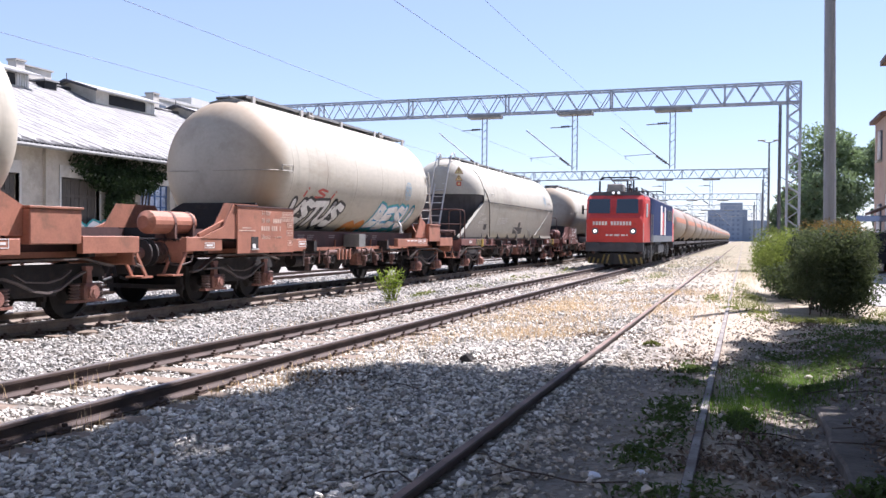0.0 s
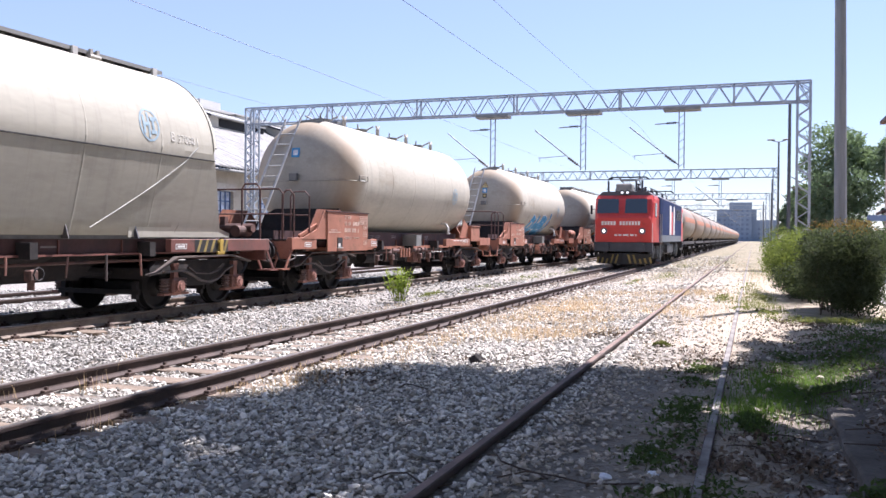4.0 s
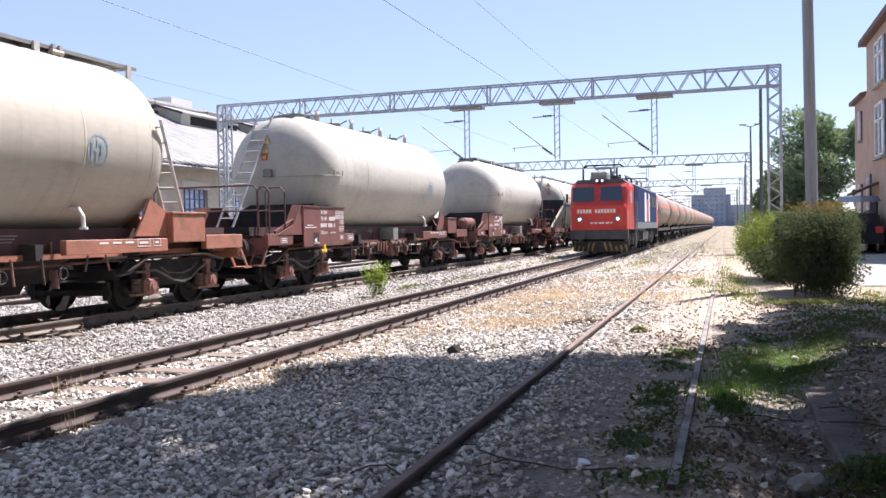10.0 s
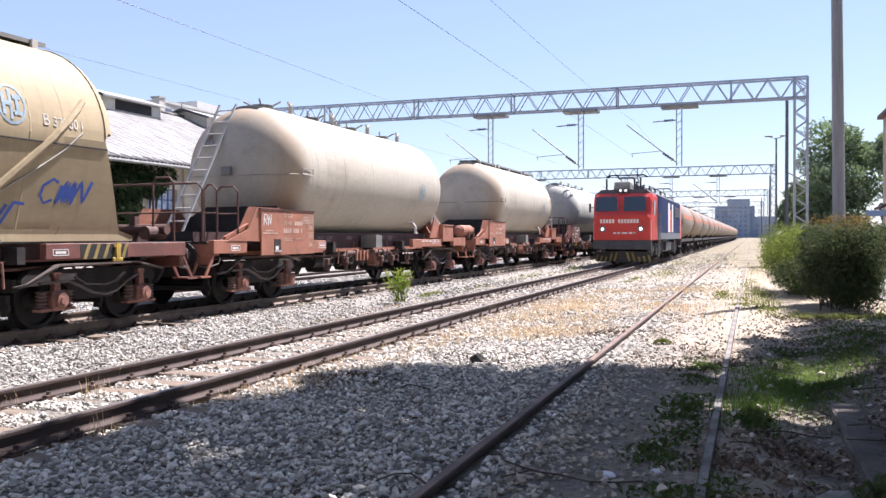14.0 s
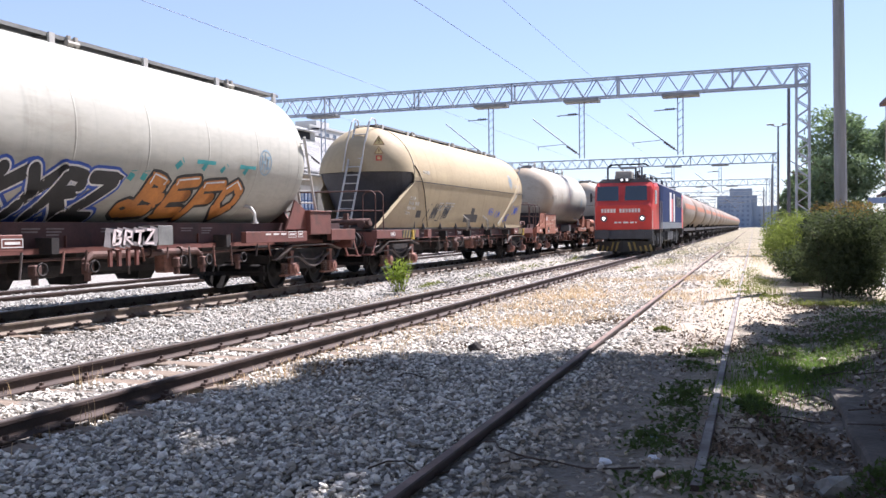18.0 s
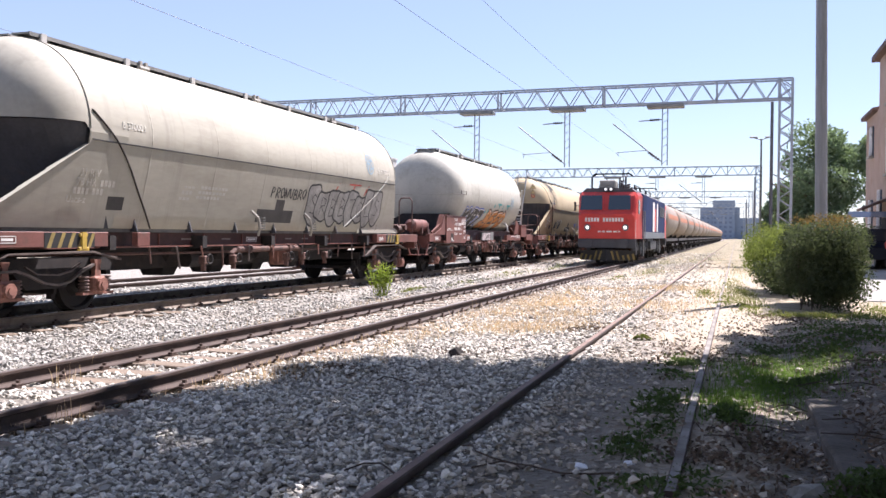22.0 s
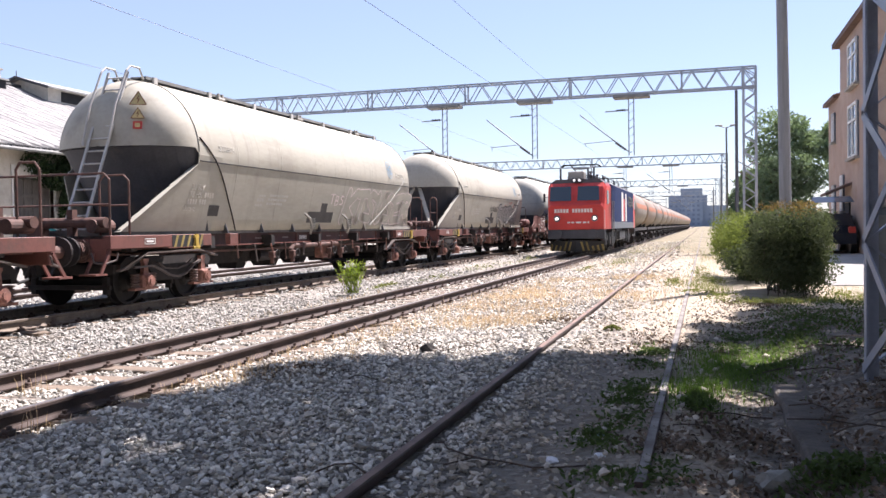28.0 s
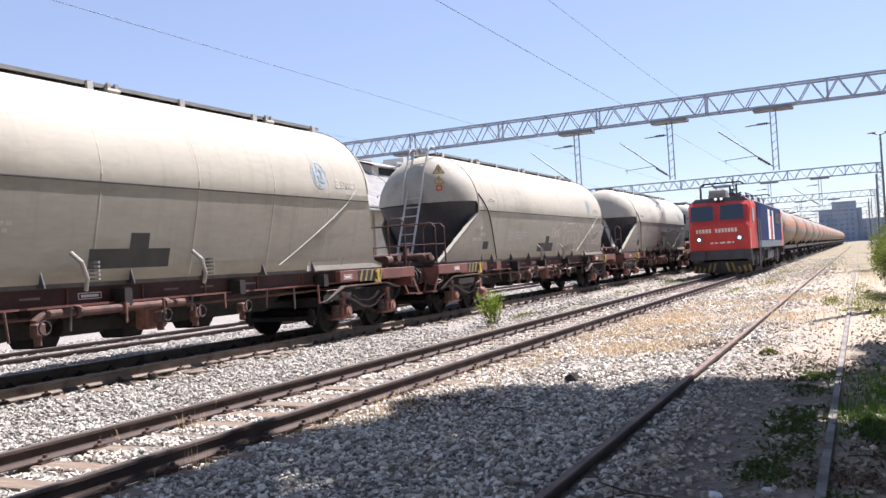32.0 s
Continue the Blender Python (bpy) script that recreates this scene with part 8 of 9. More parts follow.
def make_tree(x, y, h, spread, seed, n=9000, mat_leaf=None, label="leafy green tree beyond the hedge", size=0.16, base=0.25, blobs=14):
    root = empty("tree", pose(x, y, 0))
    tagged(root, label, "tree", "trees by the street")
    rnd = random.Random(seed)
    trunk(root, (0, 0, -0.1), (rnd.uniform(-0.3, 0.3), rnd.uniform(-0.3, 0.3), h * 0.8), 0.035 * h * 0.8, 9, seed, BARK)
    bl = []
    for k in range(blobs):
        a = rnd.uniform(0, 6.283)
        q = rnd.uniform(0.1, 1) ** 0.6
        z = h * rnd.uniform(base + 0.08, 0.9)
        w = spread * (1.0 - 0.55 * abs(z / h - 0.55) / 0.45)
        bl.append((q * w * math.cos(a) * 0.75, q * w * math.sin(a) * 0.75, z, spread * 0.42, spread * 0.42, h * 0.10))
    leaves("crown", bl, n, size, mat_leaf or LEAFT, root, seed)
    return root


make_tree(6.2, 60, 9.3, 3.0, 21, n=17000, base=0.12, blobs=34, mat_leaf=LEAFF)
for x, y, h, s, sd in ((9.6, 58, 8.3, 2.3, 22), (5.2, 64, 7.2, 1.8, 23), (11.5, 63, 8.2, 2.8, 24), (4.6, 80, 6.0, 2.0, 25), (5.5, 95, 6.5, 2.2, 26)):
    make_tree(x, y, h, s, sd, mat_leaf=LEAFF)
# tall trees by the siding, whose crowns shade the near ground


def shade_tree(x, y, h, blobs, seed, n):
    root = empty("tree", pose(x, y, 0))
    tagged(root, "tall leafy tree by the siding with spreading limbs", "tree", "trees by the siding")
    bm = bmesh.new()
    top = Vector((0, 0, h * 0.8))
    tube(bm, (0, 0, -0.1), (0.1, 0.05, h * 0.45), 0.30, 12, 0.22)
    tube(bm, (0.1, 0.05, h * 0.45), top, 0.22, 10, 0.1)
    for k, b in enumerate(blobs[::3]):
        a = Vector((0.1, 0.05, h * (0.40 + 0.03 * (k % 6))))
        c = Vector((b[0], b[1], b[2]))
        mid = a.lerp(c, 0.5) + Vector((0, 0, 0.3))
        tube(bm, a, mid, 0.10, 7, 0.06)
        tube(bm, mid, c, 0.06, 6, 0.02)
    part("trunk", bm, BARK, root)
    leaves("crown", blobs, n, 0.15, LEAFT, root, seed)
    rnd = random.Random(seed)          # drooping boughs under the crown
    leaves("bough", [(rnd.uniform(-0.4, 2.6), rnd.uniform(-2.8, 2.8), rnd.uniform(2.6, 9.0), 0.9, 1.0, 0.7) for k in range(26)], 22000, 0.11, LEAFT, root, seed + 1)
    return root


def crown_over(x, y, spots, z=10.5, r=1.5):
    """Clumps of a crown whose shade falls round the given spots of the ground."""
    k = z / math.tan(radians(SUN_EL))
    dx, dy = k * math.sin(radians(SUN_AZ)), k * math.cos(radians(SUN_AZ))
    rnd = random.Random(41)
    out = []
    for sx, sy, q in spots:
        for k in range(6):
            az, r = k * 1.047 + rnd.uniform(-0.4, 0.4), q * (0.62 if k else 0.0)
            w = q * rnd.uniform(0.38, 0.52)
            out.append((sx + dx - x + r * math.cos(az), sy + dy - y + r * math.sin(az), z + rnd.uniform(-0.9, 0.9), w, w, 0.5))
    return out


shade_tree(5.6, 9.6, 12.0, crown_over(5.6, 9.6, [(-2.3, 7.45, 1.3), (-0.3, 7.5, 1.5), (2.6, 11.0, 1.0), (2.9, 12.2, 2.0), (4.6, 12.4, 2.0), (-1.9, 6.2, 1.7), (0.2, 6.3, 1.8), (2.7, 7.2, 1.4), (4.2, 9.6, 2.0), (4.4, 6.8, 1.9), (1.7, 10.0, 0.9), (2.5, 11.6, 0.9), (1.95, 11.3, 0.6), (2.2, 12.8, 0.7), (3.3, 13.0, 1.0), (2.7, 14.2, 1.0), (3.0, 15.4, 0.9), (4.4, 15.6, 1.3), (4.2, 14.0, 1.2), (5.6, 14.6, 1.4)]), 51, 54000)
shade_tree(5.4, 3.4, 12.0, crown_over(5.4, 3.4, [(-3.2, 5.4, 1.0), (-2.7, 4.2, 1.5), (-0.8, 4.5, 1.6), (1.2, 4.6, 1.6), (3.2, 4.9, 1.8), (-3.0, 2.6, 1.4), (-1.4, 2.4, 1.6), (0.6, 2.3, 1.7), (2.6, 2.4, 1.8), (4.4, 3.0, 1.8), (-1.6, 0.4, 1.7), (0.8, 0.2, 1.7), (3.0, 0.2, 1.8)]), 52, 54000)
# third tree added out of view, to cut skylight on the near ground
shade_tree(4.8, -3.0, 12.0, crown_over(4.8, -3.0, [(-4.6 + 2.0 * (k % 5), -5.6 + 2.0 * (k // 5), 1.6) for k in range(15)]), 53, 52000)

low = empty("tree", pose(6.6, 17.0, 0))
tagged(low, "leafy tree hanging its boughs before the tan house", "tree", "trees by the siding")
trunk(low, (0, 0, -0.1), (-0.3, 0, 6.5), 0.16, 8, 77, BARK)
rl = random.Random(78)
leaves("crown", [(-0.6 + rl.uniform(-0.9, 1.3), rl.uniform(-1.2, 1.2), 5.0 + rl.uniform(-1.6, 2.6), 0.6, 0.7, 0.55) for k in range(20)], 9000, 0.10, LEAFT, low, 79)

weed = empty("weed_clump", pose(-6.95, 17.6, 0.05) @ Matrix.Diagonal((0.82, 0.82, 1.0, 1)))
tagged(weed, "bright green weed growing between the tracks", "weed")
b = bmesh.new()
vs, fs = [], []
rr = np.random.RandomState(7)
for k in range(46):
    a0 = rr.uniform(0, 6.283)
    lean = rr.uniform(0.05, 0.42)
    H0 = rr.uniform(0.45, 0.85)
    base = Vector((rr.uniform(-0.18, 0.18), rr.uniform(-0.18, 0.18), 0))
    top = base + Vector((math.cos(a0) * lean, math.sin(a0) * lean, H0))
    tube(b, base, top, 0.006, 4)
    for j in range(9):
        c = base.lerp(top, 0.25 + 0.75 * j / 9)
        az = rr.uniform(0, 6.283)
        d = Vector((math.cos(az), math.sin(az), rr.uniform(0.1, 0.8))).normalized()
        sd = d.cross(Vector((0, 0, 1))).normalized() * 0.022
        n0 = len(vs)
        Lf = rr.uniform(0.09, 0.17)
        vs += [tuple(c), tuple(c + d * Lf * 0.5 + sd), tuple(c + d * Lf), tuple(c + d * Lf * 0.5 - sd)]
        fs.append((n0, n0 + 1, n0 + 2, n0 + 3))
part("stem", b, LEAFP, weed)["kind"] = "stuff"
raw("leaf", vs, fs, LEAFP, weed)["kind"] = "stuff"


# ---------------------------------------------------------------- parked cars on the street
def make_car(x, y, yaw, paint, label):
    root = empty("parked_car", pose(x, y, STREET_Z, 0, 0, yaw))
    tagged(root, label, "car", "cars parked by the house")
    bm = bmesh.new()
    prof = [(-2.1, 0.35), (-2.12, 0.75), (-1.9, 0.95), (-1.55, 1.0), (-1.15, 1.42), (0.35, 1.46), (1.0, 1.02), (1.85, 0.88), (2.1, 0.7), (2.1, 0.35)]
    rings = [[(s * 0.82 * (1 - 0.12 * max(0, z - 0.95) / 0.5), y0, z) for y0, z in prof] for s in (-1, -0.92, 0.92, 1)]
    for i, f in ((0, 0.96), (3, 0.96)):
        rings[i] = [(x0, y0 * f, 0.35 + (z0 - 0.35) * 0.97) for x0, y0, z0 in rings[i]]
    skin(bm, rings)
    part("body", bm, paint, root, smooth=False)
    for s in (-1, 1):
        b = bmesh.new()
        prism(b, [(-1.35, 1.0), (-1.05, 1.34), (0.28, 1.37), (0.8, 1.02)], "x", s * 0.79 - 0.012, s * 0.79 + 0.012)
        part("side_window", b, PANE, root)
        for yy in (-1.3, 1.3):
            b = bmesh.new()
            tube(b, (s * 0.66, yy, 0.31), (s * 0.84, yy, 0.31), 0.31, 20)
            wh = part("wheel", b, BLACK, root)
            part("rim", tube(bmesh.new(), (s * 0.80, yy, 0.31), (s * 0.855, yy, 0.31), 0.19, 12), PIPE, wh)
        b = bmesh.new()
        box(b, s * 0.62 - 0.12, s * 0.62 + 0.12, -2.13, -2.02, 0.72, 0.95, bev=0.02)
        part("tail_light", b, REDP, root)
    b = bmesh.new()
    prism(b, [(-0.62, -1.18), (0.62, -1.18), (0.70, -1.56), (-0.70, -1.56)], "z", 0, 0.01)
    w = part("rear_window", b, PANE, root)
    w.matrix_basis = Matrix(((1, 0, 0, 0), (0, 1, 0, -0.02), (0, 1.05, 1, 2.66), (0, 0, 0, 1)))
    return root


CARDK = mat("dark_car_paint", (0.015, 0.017, 0.025), rough=0.2, vary=0.05, bump=0)
CARSV = mat("silver_car_paint", (0.40, 0.41, 0.43), rough=0.25, metal=0.5, vary=0.05, bump=0)
make_car(5.42, 33.6, 0, CARDK, "dark blue hatchback parked beside the tan house")
make_car(7.3, 26.2, -6, CARSV, "silver hatchback parked on the street")


IVY = leaf_mat("ivy_leaf", (0.022, 0.038, 0.015), 0.5)
ivy = empty("ivy", SHED_AT @ pose(SHEDX + 0.05, 0, 0))
tagged(ivy, "dark ivy grown over the wall of the goods shed", "climbing plant")
rnd = random.Random(8)
bl = [(0.25, 25.75 + rnd.uniform(-0.6, 0.9), 2.0 + rnd.uniform(-1.8, 1.9), 0.3, 0.6, 0.7) for k in range(16)] + [(0.25, 23.5 + 0.45 * k, 4.15 - 0.35 * (k % 2), 0.3, 0.5, 0.42) for k in range(11)] + [(0.25, 24.4 + 0.35 * k, 3.6, 0.3, 0.5, 0.5) for k in range(9)]
leaves("crown", bl, 17000, 0.075, IVY, ivy, 61)
b = bmesh.new()
for k in range(9):
    y = 25.2 + 0.28 * k
    pipe(b, [(0.05, y, 0), (0.06, y + rnd.uniform(-0.2, 0.2), 1.6), (0.06, y + rnd.uniform(-0.5, 0.5), 3.6)], 0.03, 6)
part("stem", b, BARK, ivy)

# ---------------------------------------------------------------- how the train rolls
def travel(t):
    """Metres rolled since the start: a train that runs at 31 km/h and brakes gently."""
    q = (t - 16) / 16
    c = (98.4291, -27.6164, 4.1176, -10.1813, -17.2422, 6.187, 8.041)
    return sum(k * q ** (i + 1) for i, k in enumerate(c)) + 124.956


def motions():
    times = [0.5 * i for i in range(65)]
    steps = [0.0]
    while steps[-1] < 32.0:
        t = steps[-1]
        v = (travel(t + 0.05) - travel(t - 0.05)) / 0.1
        n = max(1, min(15, int(radians(80) * 0.42 / max(v, 0.1) * FPS)))
        steps.append(min(32.0, round((round(t * FPS) + n)) / FPS))
    spin = [(t, Euler((-travel(t) / 0.42, 0, 0)).to_matrix().to_4x4()) for t in steps]
    for ob, y in WAGONS:
        walk(ob, [(t, pose(T3, y + travel(t), WAGON_Z)) for t in times])
        for w in ob.children:
            if w.name.startswith("wheelset"):
                at = Matrix.Translation(w.location)
                walk(w, [(t, at @ r) for t, r in spin])



# ---------------------------------------------------------------- tracks, ballast stones, grasses and litter
track("track_1", T1, R1, -40, 700, 3.0, 34, 0.66, "disused siding, its rusty rails sunk in stone and earth", buried=0.035, right_from=3.55)
track("track_2", T2, R2, -40, 700, -1.5, 46, 0.62, "track with brown rails bolted to weathered wooden sleepers")
track("track_3", T3, R3, -40, 700, -1.5, 50, 0.62, "main track on pale ballast under the passing train")
track("track_4", T4, R4, -40, 700, 2.0, 46, 0.66, "far track beside the goods shed")


def scatter_stones():
    """Loose crushed stone, thickest where the eye is close."""
    rs = np.random.RandomState(17)
    bm = bmesh.new()
    bmesh.ops.create_icosphere(bm, subdivisions=1, radius=1.0)
    V = np.array([v.co for v in bm.verts])
    F = np.array([[v.index for v in f.verts] for f in bm.faces])
    bm.free()
    shapes = []
    for k in range(14):
        W0 = V * (1 + rs.uniform(-0.5, 0.3, (len(V), 1)))
        shapes.append(W0 * np.array([1.0, rs.uniform(0.5, 0.85), rs.uniform(0.34, 0.62)]))
    pts = []
    for y0, y1, dens in ((1.6, 6, 820), (6, 10, 590), (10, 16, 290), (16, 28, 105), (28, 48, 28), (48, 80, 7)):
        xl, xr = -1.35 * (y1 + 1.45) + 1.0, 1.0
        xl = max(xl, -16.5 if y0 < 16 else -13.0)
        n = int(dens * (y1 - y0) * (xr - xl))
        p = np.stack([rs.uniform(xl, xr, n), rs.uniform(y0, y1, n)], 1)
        p = p[p[:, 0] > -1.38 * (p[:, 1] + 1.45) + 1.0]
        keep = np.ones(len(p), bool)
        for c in (T1, T2, T3, T4):
            keep &= np.abs(np.abs(p[:, 0] - c) - G) > 0.085
            if c in (T2, T3):        # the sleepers show between the rails
                y_s, pitch = (-1.5, 0.62)
                off = np.abs((p[:, 1] - y_s + pitch / 2) % pitch - pitch / 2)
                keep &= (np.abs(p[:, 0] - c) > 1.25) | (off > 0.10 + 0.05 * rs.uniform(size=len(p)))
        # fewer stones in the earth of the siding
        keep &= (p[:, 0] < -0.28 + 0.25 * rs.normal(size=len(p))) | (rs.uniform(size=len(p)) < np.where(p[:, 1] < 9, 0.16, 0.11))
        pts.append(p[keep])
    pts.append(np.stack([rs.uniform(0.9, 3.2, 700), rs.uniform(2.6, 9.0, 700)], 1))       # a few lie on the bank
    pts.append(np.stack([rs.uniform(0.9, 2.2, 350), rs.uniform(9.5, 17.0, 350)], 1))
    p = np.concatenate(pts)
    earthy = p[:, 0] > -0.45
    lay_stones(p[earthy], V, F, shapes, rs, STONEE, "small earth-stained stones lying in the siding")
    p = p[~earthy]
    dark = p[:, 0] < -6.25 + 0.25 * rs.normal(size=len(p))
    lay_stones(p[~dark], V, F, shapes, rs, STONE, "loose pale crushed stones of the track ballast")
    lay_stones(p[dark], V, F, shapes, rs, STONEG, "loose weathered grey stones of the main track's ballast")


def lay_stones(p, V, F, shapes, rs, material, label):
    n = len(p)
    s = rs.uniform(0.014, 0.034, n) * (1 + 0.15 * (p[:, 1] > 9) + 0.3 * (p[:, 1] > 20) + 0.5 * (p[:, 1] > 40)) * np.where(rs.uniform(size=n) < 0.04, 1.5, 1.0)
    allv = np.empty((n, len(V), 3))
    which = rs.randint(0, len(shapes), n)
    ax = rs.uniform(0, 6.283, n)
    tx, ty = rs.normal(0, 0.35, n), rs.normal(0, 0.35, n)
    S = np.array(shapes)[which] * s[:, None, None]
    ca, sa = np.cos(ax)[:, None], np.sin(ax)[:, None]
    X, Y, Z = S[..., 0], S[..., 1], S[..., 2]
    Y, Z = Y * np.cos(tx)[:, None] - Z * np.sin(tx)[:, None], Y * np.sin(tx)[:, None] + Z * np.cos(tx)[:, None]
    X, Z = X * np.cos(ty)[:, None] - Z * np.sin(ty)[:, None], X * np.sin(ty)[:, None] + Z * np.cos(ty)[:, None]
    gz = np.array([ground_z(a, b) for a, b in p])
    lift = rs.uniform(-0.2, 1.1, n) * s
    allv[..., 0] = X * ca - Y * sa + p[:, 0:1]
    allv[..., 1] = X * sa + Y * ca + p[:, 1:2]
    allv[..., 2] = Z + (gz + lift)[:, None]
    me = bpy.data.meshes.new("ballast_stones")
    nv, nf = n * len(V), n * len(F)
    me.vertices.add(nv)
    me.vertices.foreach_set("co", allv.reshape(-1))
    idx = (F[None] + (np.arange(n) * len(V))[:, None, None]).reshape(-1)
    me.loops.add(nf * 3)
    me.loops.foreach_set("vertex_index", idx.astype(np.int32))
    me.polygons.add(nf)
    me.polygons.foreach_set("loop_start", (np.arange(nf) * 3).astype(np.int32))
    me.update(calc_edges=True)
    me.shade_flat()
    me.materials.append(material)
    ob = new("ballast_stones", me)
    tagged(ob, label, "stones", kind="stuff")


STONEE = mat("earth_stained_stone", (0.46, 0.41, 0.34), rough=0.9, vary=0.2, scale=9, fine=70, bump=0.25, island=0.35, dist=0.006)
STONEG = mat("weathered_grey_stone", (0.40, 0.385, 0.35), rough=0.9, vary=0.2, scale=9, fine=70, bump=0.25, island=0.5, stain=(0.25, 0.21, 0.17), stain_amount=0.25, stain_scale=0.8, dist=0.006)
STONE = mat("crushed_stone", (0.545, 0.515, 0.455), rough=0.9, vary=0.25, scale=9, fine=70, bump=0.25, island=0.55, stain=(0.38, 0.31, 0.24), stain_amount=0.2, stain_scale=0.8, dist=0.006)
scatter_stones()


def grass(name, spots, count, h, w, material, label, seed, lean=0.5, category="grass"):
    """Upright bent blades round the given spots: x, y and spreads."""
    rs = np.random.RandomState(seed)
    k = rs.randint(0, len(spots), count)
    S = np.array(spots)[k]
    x = S[:, 0] + rs.normal(size=count) * S[:, 2]
    y = S[:, 1] + rs.normal(size=count) * S[:, 3]
    z = np.array([ground_z(a, b) for a, b in zip(x, y)]) - 0.01
    az = rs.uniform(0, 6.283, count)
    hh = h * rs.uniform(0.4, 1.2, count)
    ln = hh * lean * rs.uniform(0.1, 1.0, count)
    dx, dy = np.cos(az), np.sin(az)
    px, py = -dy * w / 2, dx * w / 2
    b0 = np.stack([x - px, y - py, z], 1)
    b1 = np.stack([x + px, y + py, z], 1)
    m0 = np.stack([x + dx * ln * 0.35 - px * 0.8, y + dy * ln * 0.35 - py * 0.8, z + hh * 0.6], 1)
    m1 = np.stack([x + dx * ln * 0.35 + px * 0.8, y + dy * ln * 0.35 + py * 0.8, z + hh * 0.6], 1)
    tp = np.stack([x + dx * ln, y + dy * ln, z + hh * 0.95], 1)
    P = np.stack([b0, b1, m1, m0, tp], 1).reshape(-1, 3)
    fs = []
    for i in range(count):
        o = 5 * i
        fs += [(o, o + 1, o + 2, o + 3), (o + 3, o + 2, o + 4)]
    ob = raw(name, P.tolist(), fs, material)
    tagged(ob, label, category, kind="stuff")


GRASSG = leaf_mat("fresh_grass", (0.10, 0.17, 0.035), 0.4)
GRASSD = leaf_mat("dry_grass", (0.43, 0.32, 0.235), 0.35)
GRASSW = leaf_mat("low_weeds", (0.072, 0.104, 0.038), 0.45)
GRASSV = leaf_mat("verge_weeds", (0.13, 0.145, 0.05), 0.4)
LITTERM = mat("dry_fallen_leaf", (0.155, 0.11, 0.075), rough=0.85, vary=0.3, scale=3, fine=20, bump=0, island=0.6)
grass("green_grass", [(1.2, 7.1, 0.25, 0.55), (1.7, 8.4, 0.3, 0.6), (1.6, 9.0, 0.35, 0.6), (1.4, 7.7, 0.3, 0.5), (1.0, 6.5, 0.12, 0.4), (1.3, 8.2, 0.3, 0.5)], 5200, 0.10, 0.006, GRASSG, "patch of fresh green grass beside the disused rail", 71, lean=1.0)
grass("verge_grass", [(2.4, 16.2, 0.5, 0.3), (3.6, 16.9, 0.5, 0.5), (4.1, 18.5, 0.3, 1.2), (1.4, 19.5, 0.25, 1.0), (1.2, 24, 0.2, 2.0), (4.6, 15.5, 0.6, 1.0), (0.9, 21, 0.25, 2), (-2.2, 36, 0.4, 1.2), (-2.6, 48, 0.4, 2.5), (1.2, 40, 0.3, 4), (-1.0, 55, 0.6, 4)], 3500, 0.15, 0.008, GRASSV, "grass along the foot of the hedge", 72, lean=0.8)
def creepers(name, spots, count, size, material, label, seed):
    """Low broad-leaved weeds: small leaves at all angles in flat mounds over the ground."""
    rs = np.random.RandomState(seed)
    S = np.array(spots)
    k = rs.randint(0, len(S), count)
    d = rs.normal(size=(count, 2)) * 0.6
    x, y = S[k, 0] + d[:, 0] * S[k, 2], S[k, 1] + d[:, 1] * S[k, 3]
    q = np.array([noise.noise((a * 2.1, b * 2.1, seed)) for a, b in zip(x, y)])
    keep = q > rs.uniform(-0.35, 0.35, count)
    x, y, q, k, d = x[keep], y[keep], q[keep], k[keep], d[keep]
    n = len(x)
    top = S[k, 4] * np.exp(-0.5 * (d ** 2).sum(1)) * (0.6 + q)
    z = np.array([ground_z(a, b) for a, b in zip(x, y)]) + 0.015 + np.maximum(0.01, top) * rs.uniform(0.05, 1, n)
    c = np.stack([x, y, z], 1)
    nn = rs.normal(size=(n, 3)) * 0.75 + np.array([0, 0, 1.0])
    nn /= np.linalg.norm(nn, axis=1)[:, None]
    t = np.cross(nn, rs.normal(size=(n, 3)))
    t /= np.linalg.norm(t, axis=1)[:, None]
    u = np.cross(nn, t)
    s = size * rs.uniform(0.5, 1.4, n)[:, None]
    P = np.stack([c - t * s, c + u * s * 0.5 + nn * s * 0.15, c + t * s, c - u * s * 0.5 + nn * s * 0.15], 1).reshape(-1, 3)
    ob = raw(name, P.tolist(), [(4 * i, 4 * i + 1, 4 * i + 2, 4 * i + 3) for i in range(n)], material)
    tagged(ob, label, "weeds", kind="stuff")


creepers("low_weeds", [(0.45, 4.9, 0.2, 1.1, 0.035), (0.5, 6.3, 0.2, 0.9, 0.035), (1.8, 9.5, 0.5, 0.9, 0.06), (2.2, 11.5, 0.5, 0.9, 0.06), (1.7, 8.0, 0.4, 0.6, 0.05), (2.5, 9.5, 0.6, 0.8, 0.06), (1.5, 10.4, 0.3, 0.6, 0.05), (1.9, 3.95, 0.3, 0.25, 0.16), (2.2, 3.85, 0.25, 0.2, 0.14), (0.7, 3.9, 0.25, 0.3, 0.05), (2.6, 8.4, 0.8, 1.2, 0.10),
                       (2.3, 10.6, 0.9, 1.5, 0.12), (3.3, 9.6, 0.8, 1.8, 0.12), (3.6, 12.5, 0.8, 1.6, 0.14), (2.6, 13.0, 0.7, 1.0, 0.10), (0.5, 8.6, 0.2, 0.8, 0.04), (1.05, 6.0, 0.12, 0.5, 0.04),
                       (4.2, 6.5, 0.8, 1.5, 0.15), (3.4, 15.5, 0.8, 1.0, 0.12)], 21000, 0.024, GRASSW, "low dark green weeds creeping over the bank", 81)
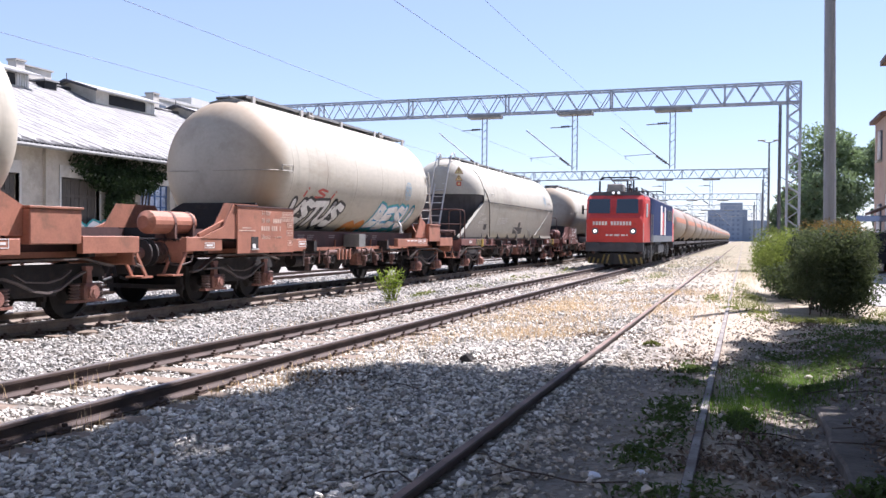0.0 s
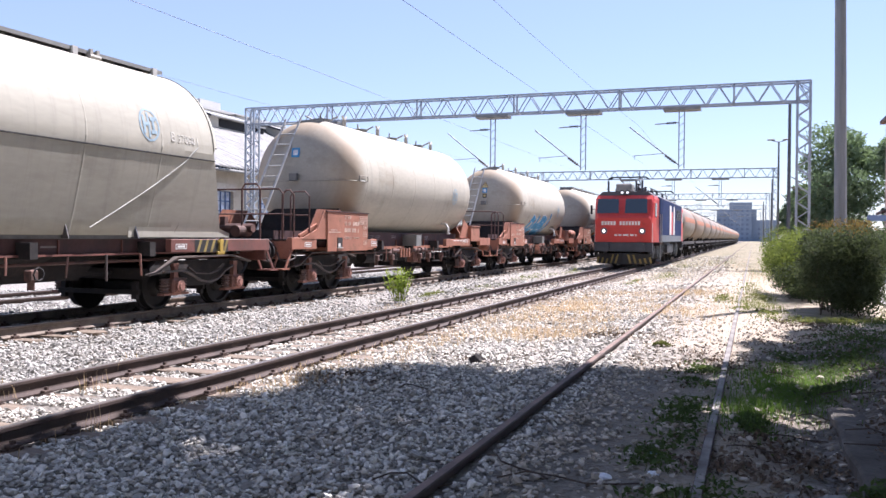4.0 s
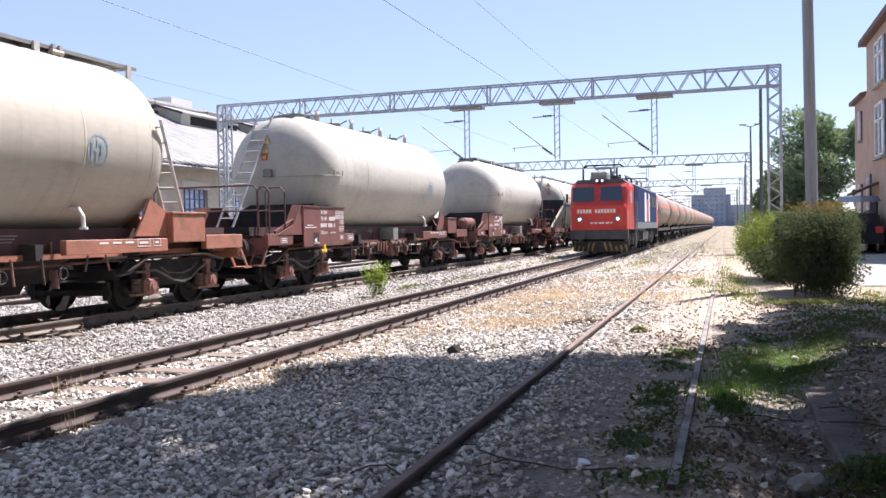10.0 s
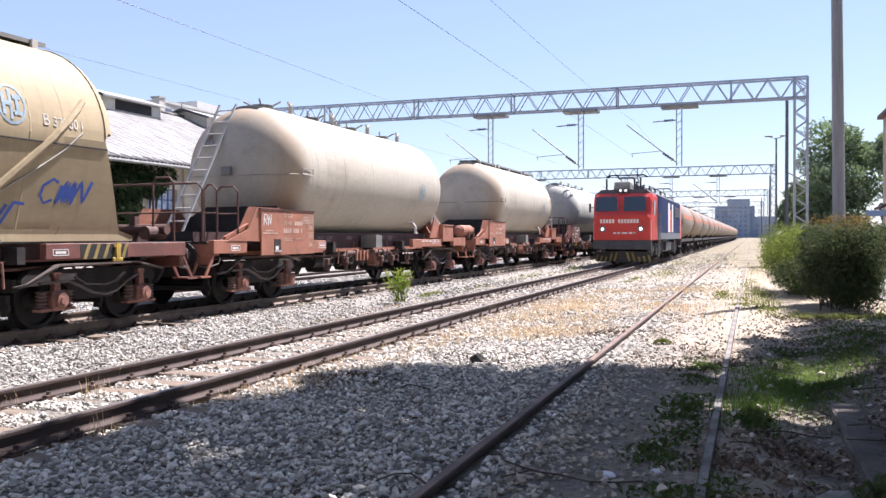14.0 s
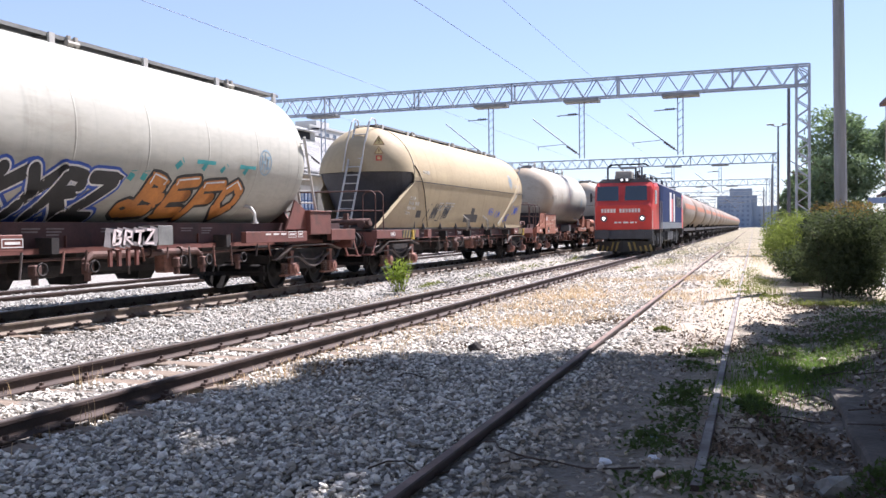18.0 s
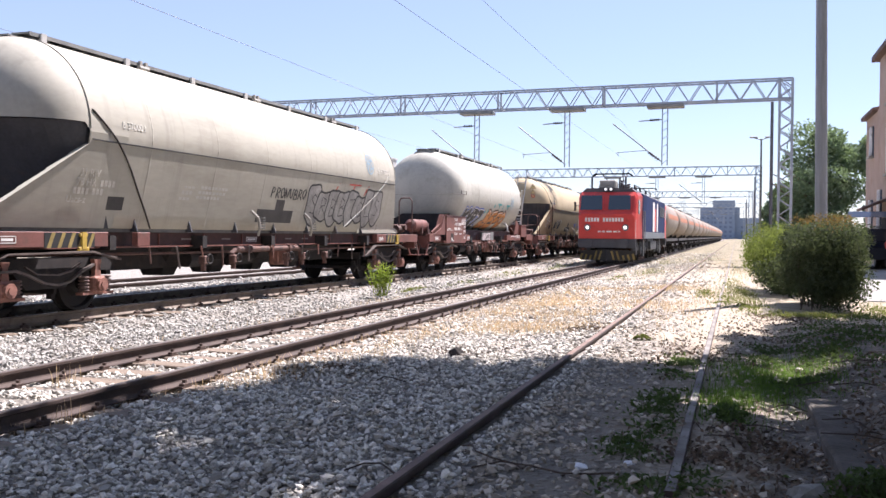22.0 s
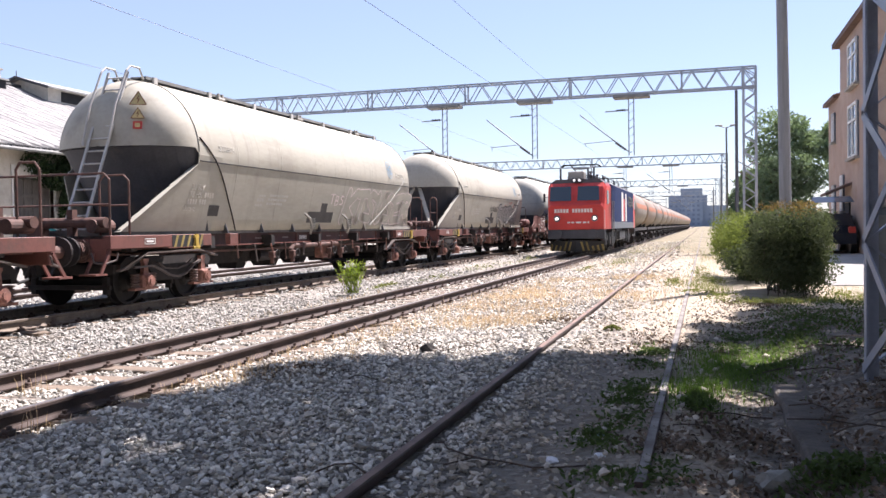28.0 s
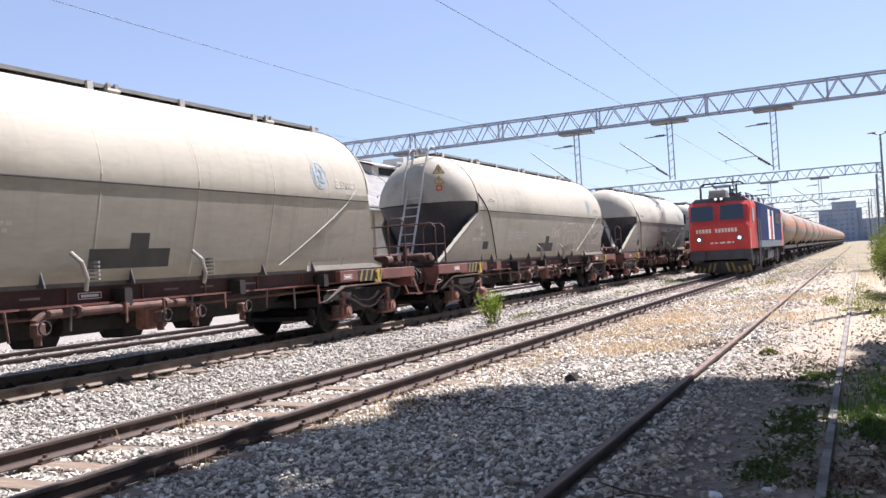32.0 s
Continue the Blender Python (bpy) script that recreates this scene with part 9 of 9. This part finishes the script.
creepers("leaf_litter", [(1.6, 5.0, 0.8, 1.2, 0.01), (2.6, 6.5, 1.0, 1.5, 0.01), (2.4, 9.0, 1.0, 1.8, 0.01), (1.9, 3.6, 0.9, 0.6, 0.01), (3.6, 8.0, 1.0, 2.0, 0.01), (2.9, 12.5, 0.9, 2.0, 0.01), (0.6, 9.5, 0.6, 1.4, 0.01), (1.9, 15.5, 0.6, 1.2, 0.01), (-3.3, 7.3, 0.5, 0.5, 0.01), (-2.3, 9.4, 0.7, 0.35, 0.01), (-1.0, 12.2, 0.4, 0.5, 0.01), (-2.6, 15.0, 1.2, 1.5, 0.01), (1.5, 12.5, 0.9, 1.8, 0.01), (1.2, 4.6, 0.6, 0.8, 0.01), (2.4, 5.2, 0.7, 0.8, 0.10)], 24000, 0.024,
         LITTERM, "dry brown fallen leaves scattered on the bank", 82)
creepers("verge_weeds", [(1.75, 16.4, 0.4, 0.5, 0.12), (2.4, 16.0, 0.5, 0.35, 0.12), (3.2, 16.6, 0.5, 0.5, 0.14), (1.4, 17.8, 0.35, 0.5, 0.08), (0.9, 19.0, 0.3, 1.2, 0.06), (4.0, 17.5, 0.5, 1.2, 0.15), (0.35, 21.5, 0.2, 1.5, 0.05), (1.3, 22.5, 0.3, 1.5, 0.06), (0.9, 27, 0.3, 3, 0.07), (-2.4, 36, 0.4, 5, 0.08), (-3.0, 30, 0.2, 2, 0.06), (-0.15, 11.0, 0.08, 0.06, 0.08), (-6.9, 24, 0.2, 2.0, 0.16), (-7.1, 31, 0.3, 3.0, 0.2), (-6.7, 38, 0.3, 3.0, 0.2), (-7.2, 20.5, 0.15, 0.8, 0.12)],
         9000, 0.030, GRASSV, "sunlit yellow-green weeds along the siding", 83)
dry = [(-2.0 + random.Random(k).uniform(-1.6, 1.6), 14 + random.Random(k + 50).uniform(-2.5, 10), 0.4, 0.5) for k in range(22)]
grass("dry_grass", dry + [(-3.6, 6.9, 0.15, 0.7), (-3.3, 9.6, 0.2, 1.5), (-4.1, 8.0, 0.1, 2.5), (-3.5, 12.5, 0.3, 1.5), (-6.4, 15, 0.15, 4), (0.0, 16, 0.3, 3), (0.3, 22, 0.3, 4), (-2.2, 30, 0.7, 4), (-1.8, 40, 0.8, 5), (1.4, 34, 0.5, 5), (0.2, 45, 1.0, 6)], 11500, 0.13, 0.008, GRASSD, "dry straw-coloured grass among the stones", 74, 1.0)
grass("track_grass", [(-5.7, 4.9, 0.03, 0.15), (-5.3, 5.6, 0.05, 0.1), (-5.8, 6.6, 0.04, 0.2), (-4.1, 4.3, 0.03, 0.1), (-5.9, 9.5, 0.05, 0.6), (-3.95, 15.5, 0.06, 0.6)], 80, 0.26, 0.006, GRASSD, "thin dry stalks growing beside the rails", 75, 0.5)


def lump(name, x, y, r, material, label, cat, seed, squash=0.6, z=None):
    rs = random.Random(seed)
    bm = bmesh.new()
    bmesh.ops.create_icosphere(bm, subdivisions=2, radius=1.0)
    for v in bm.verts:
        k = 1 + 0.35 * noise.noise(v.co * 1.6 + Vector((seed, 0, 0)))
        v.co = Vector((v.co.x * k * r, v.co.y * k * r * 0.8, v.co.z * k * r * squash))
    ob = part(name, bm, material)
    ob.matrix_basis = pose(x, y, (ground_z(x, y) if z is None else z) + r * squash * 0.4, 0, 0, rs.uniform(0, 360))
    tagged(ob, label, cat)
    return ob


PAPER = mat("white_litter", (0.72, 0.74, 0.78), rough=0.7, vary=0.1)
BLUEP = mat("pale_blue_litter", (0.40, 0.55, 0.62), rough=0.6, vary=0.15)
DARKLUMP = mat("dark_lump", (0.035, 0.03, 0.028), rough=0.9, vary=0.3)
LIMEST = mat("pale_boulder", (0.27, 0.26, 0.235), rough=0.95, vary=0.2, scale=6, fine=40, bump=0.5)
lump("dark_stone", -2.27, 9.0, 0.10, DARKLUMP, "dark lump lying on the ballast", "stone", 1, 0.8)
lump("litter", 0.17, 3.98, 0.055, PAPER, "crumpled white paper on the ground", "litter", 2, 0.4)
lump("litter", 0.46, 4.14, 0.05, PAPER, "crumpled white paper among weeds", "litter", 3, 0.35)
lump("litter", 0.39, 4.74, 0.045, BLUEP, "pale blue plastic scrap among weeds", "litter", 4, 0.4)
lump("boulder", 1.5, 3.97, 0.13, LIMEST, "pale rough stone beside the plinth", "stone", 5, 0.6)
lump("boulder", 1.28, 3.96, 0.055, LIMEST, "small pale stone on the earth", "stone", 6, 0.6)
lump("boulder", 1.37, 3.5, 0.06, LIMEST, "small pale stone on the earth", "stone", 7, 0.6)
lump("boulder", 2.3, 3.9, 0.1, LIMEST, "pale stone beside the plinth", "stone", 8, 0.6)
TWIG = mat("dry_twig", (0.09, 0.065, 0.05), rough=0.9, vary=0.3)
for k, (x, y, a, L) in enumerate(((0.0, 3.75, 15, 0.9), (-0.4, 3.9, -30, 0.6), (1.9, 7.6, 60, 0.9), (2.2, 6.9, 20, 0.7), (0.35, 10.9, 80, 0.35), (-0.9, 3.4, 10, 0.5), (2.6, 7.9, 15, 1.3), (2.9, 8.4, -25, 1.1), (3.2, 7.5, 40, 0.9), (2.0, 5.0, -10, 0.7), (2.9, 4.9, 70, 0.8), (2.2, 4.6, 30, 0.9), (2.0, 5.4, -40, 0.7), (2.5, 4.4, -15, 0.8), (2.35, 5.0, 55, 0.6), (1.3, 5.6, 20, 0.6), (1.1, 4.9, -35, 0.5), (1.6, 6.6, 10, 0.5), (1.4, 8.9, 5, 0.8), (-2.2, 6.8, 30, 0.4), (-1.2, 11.9, 50, 0.45))):
    bm = bmesh.new()
    pts = [Vector((-L / 2 + L * j / 5, 0.06 * math.sin(j * 1.7 + k), 0.025 + 0.03 * math.sin(j * 1.1))) for j in range(6)]
    pipe(bm, pts, 0.006, 6)
    ob = part("twig", bm, TWIG)
    ob.matrix_basis = pose(x, y, max(ground_z(x, y), 0.13 if 1.7 < x < 3.7 and 4.1 < y < 6.8 else 0) + 0.02, 0, 0, a)
    tagged(ob, "dry fallen twig lying on the ground", "twig", "twigs on the ground")

motions()
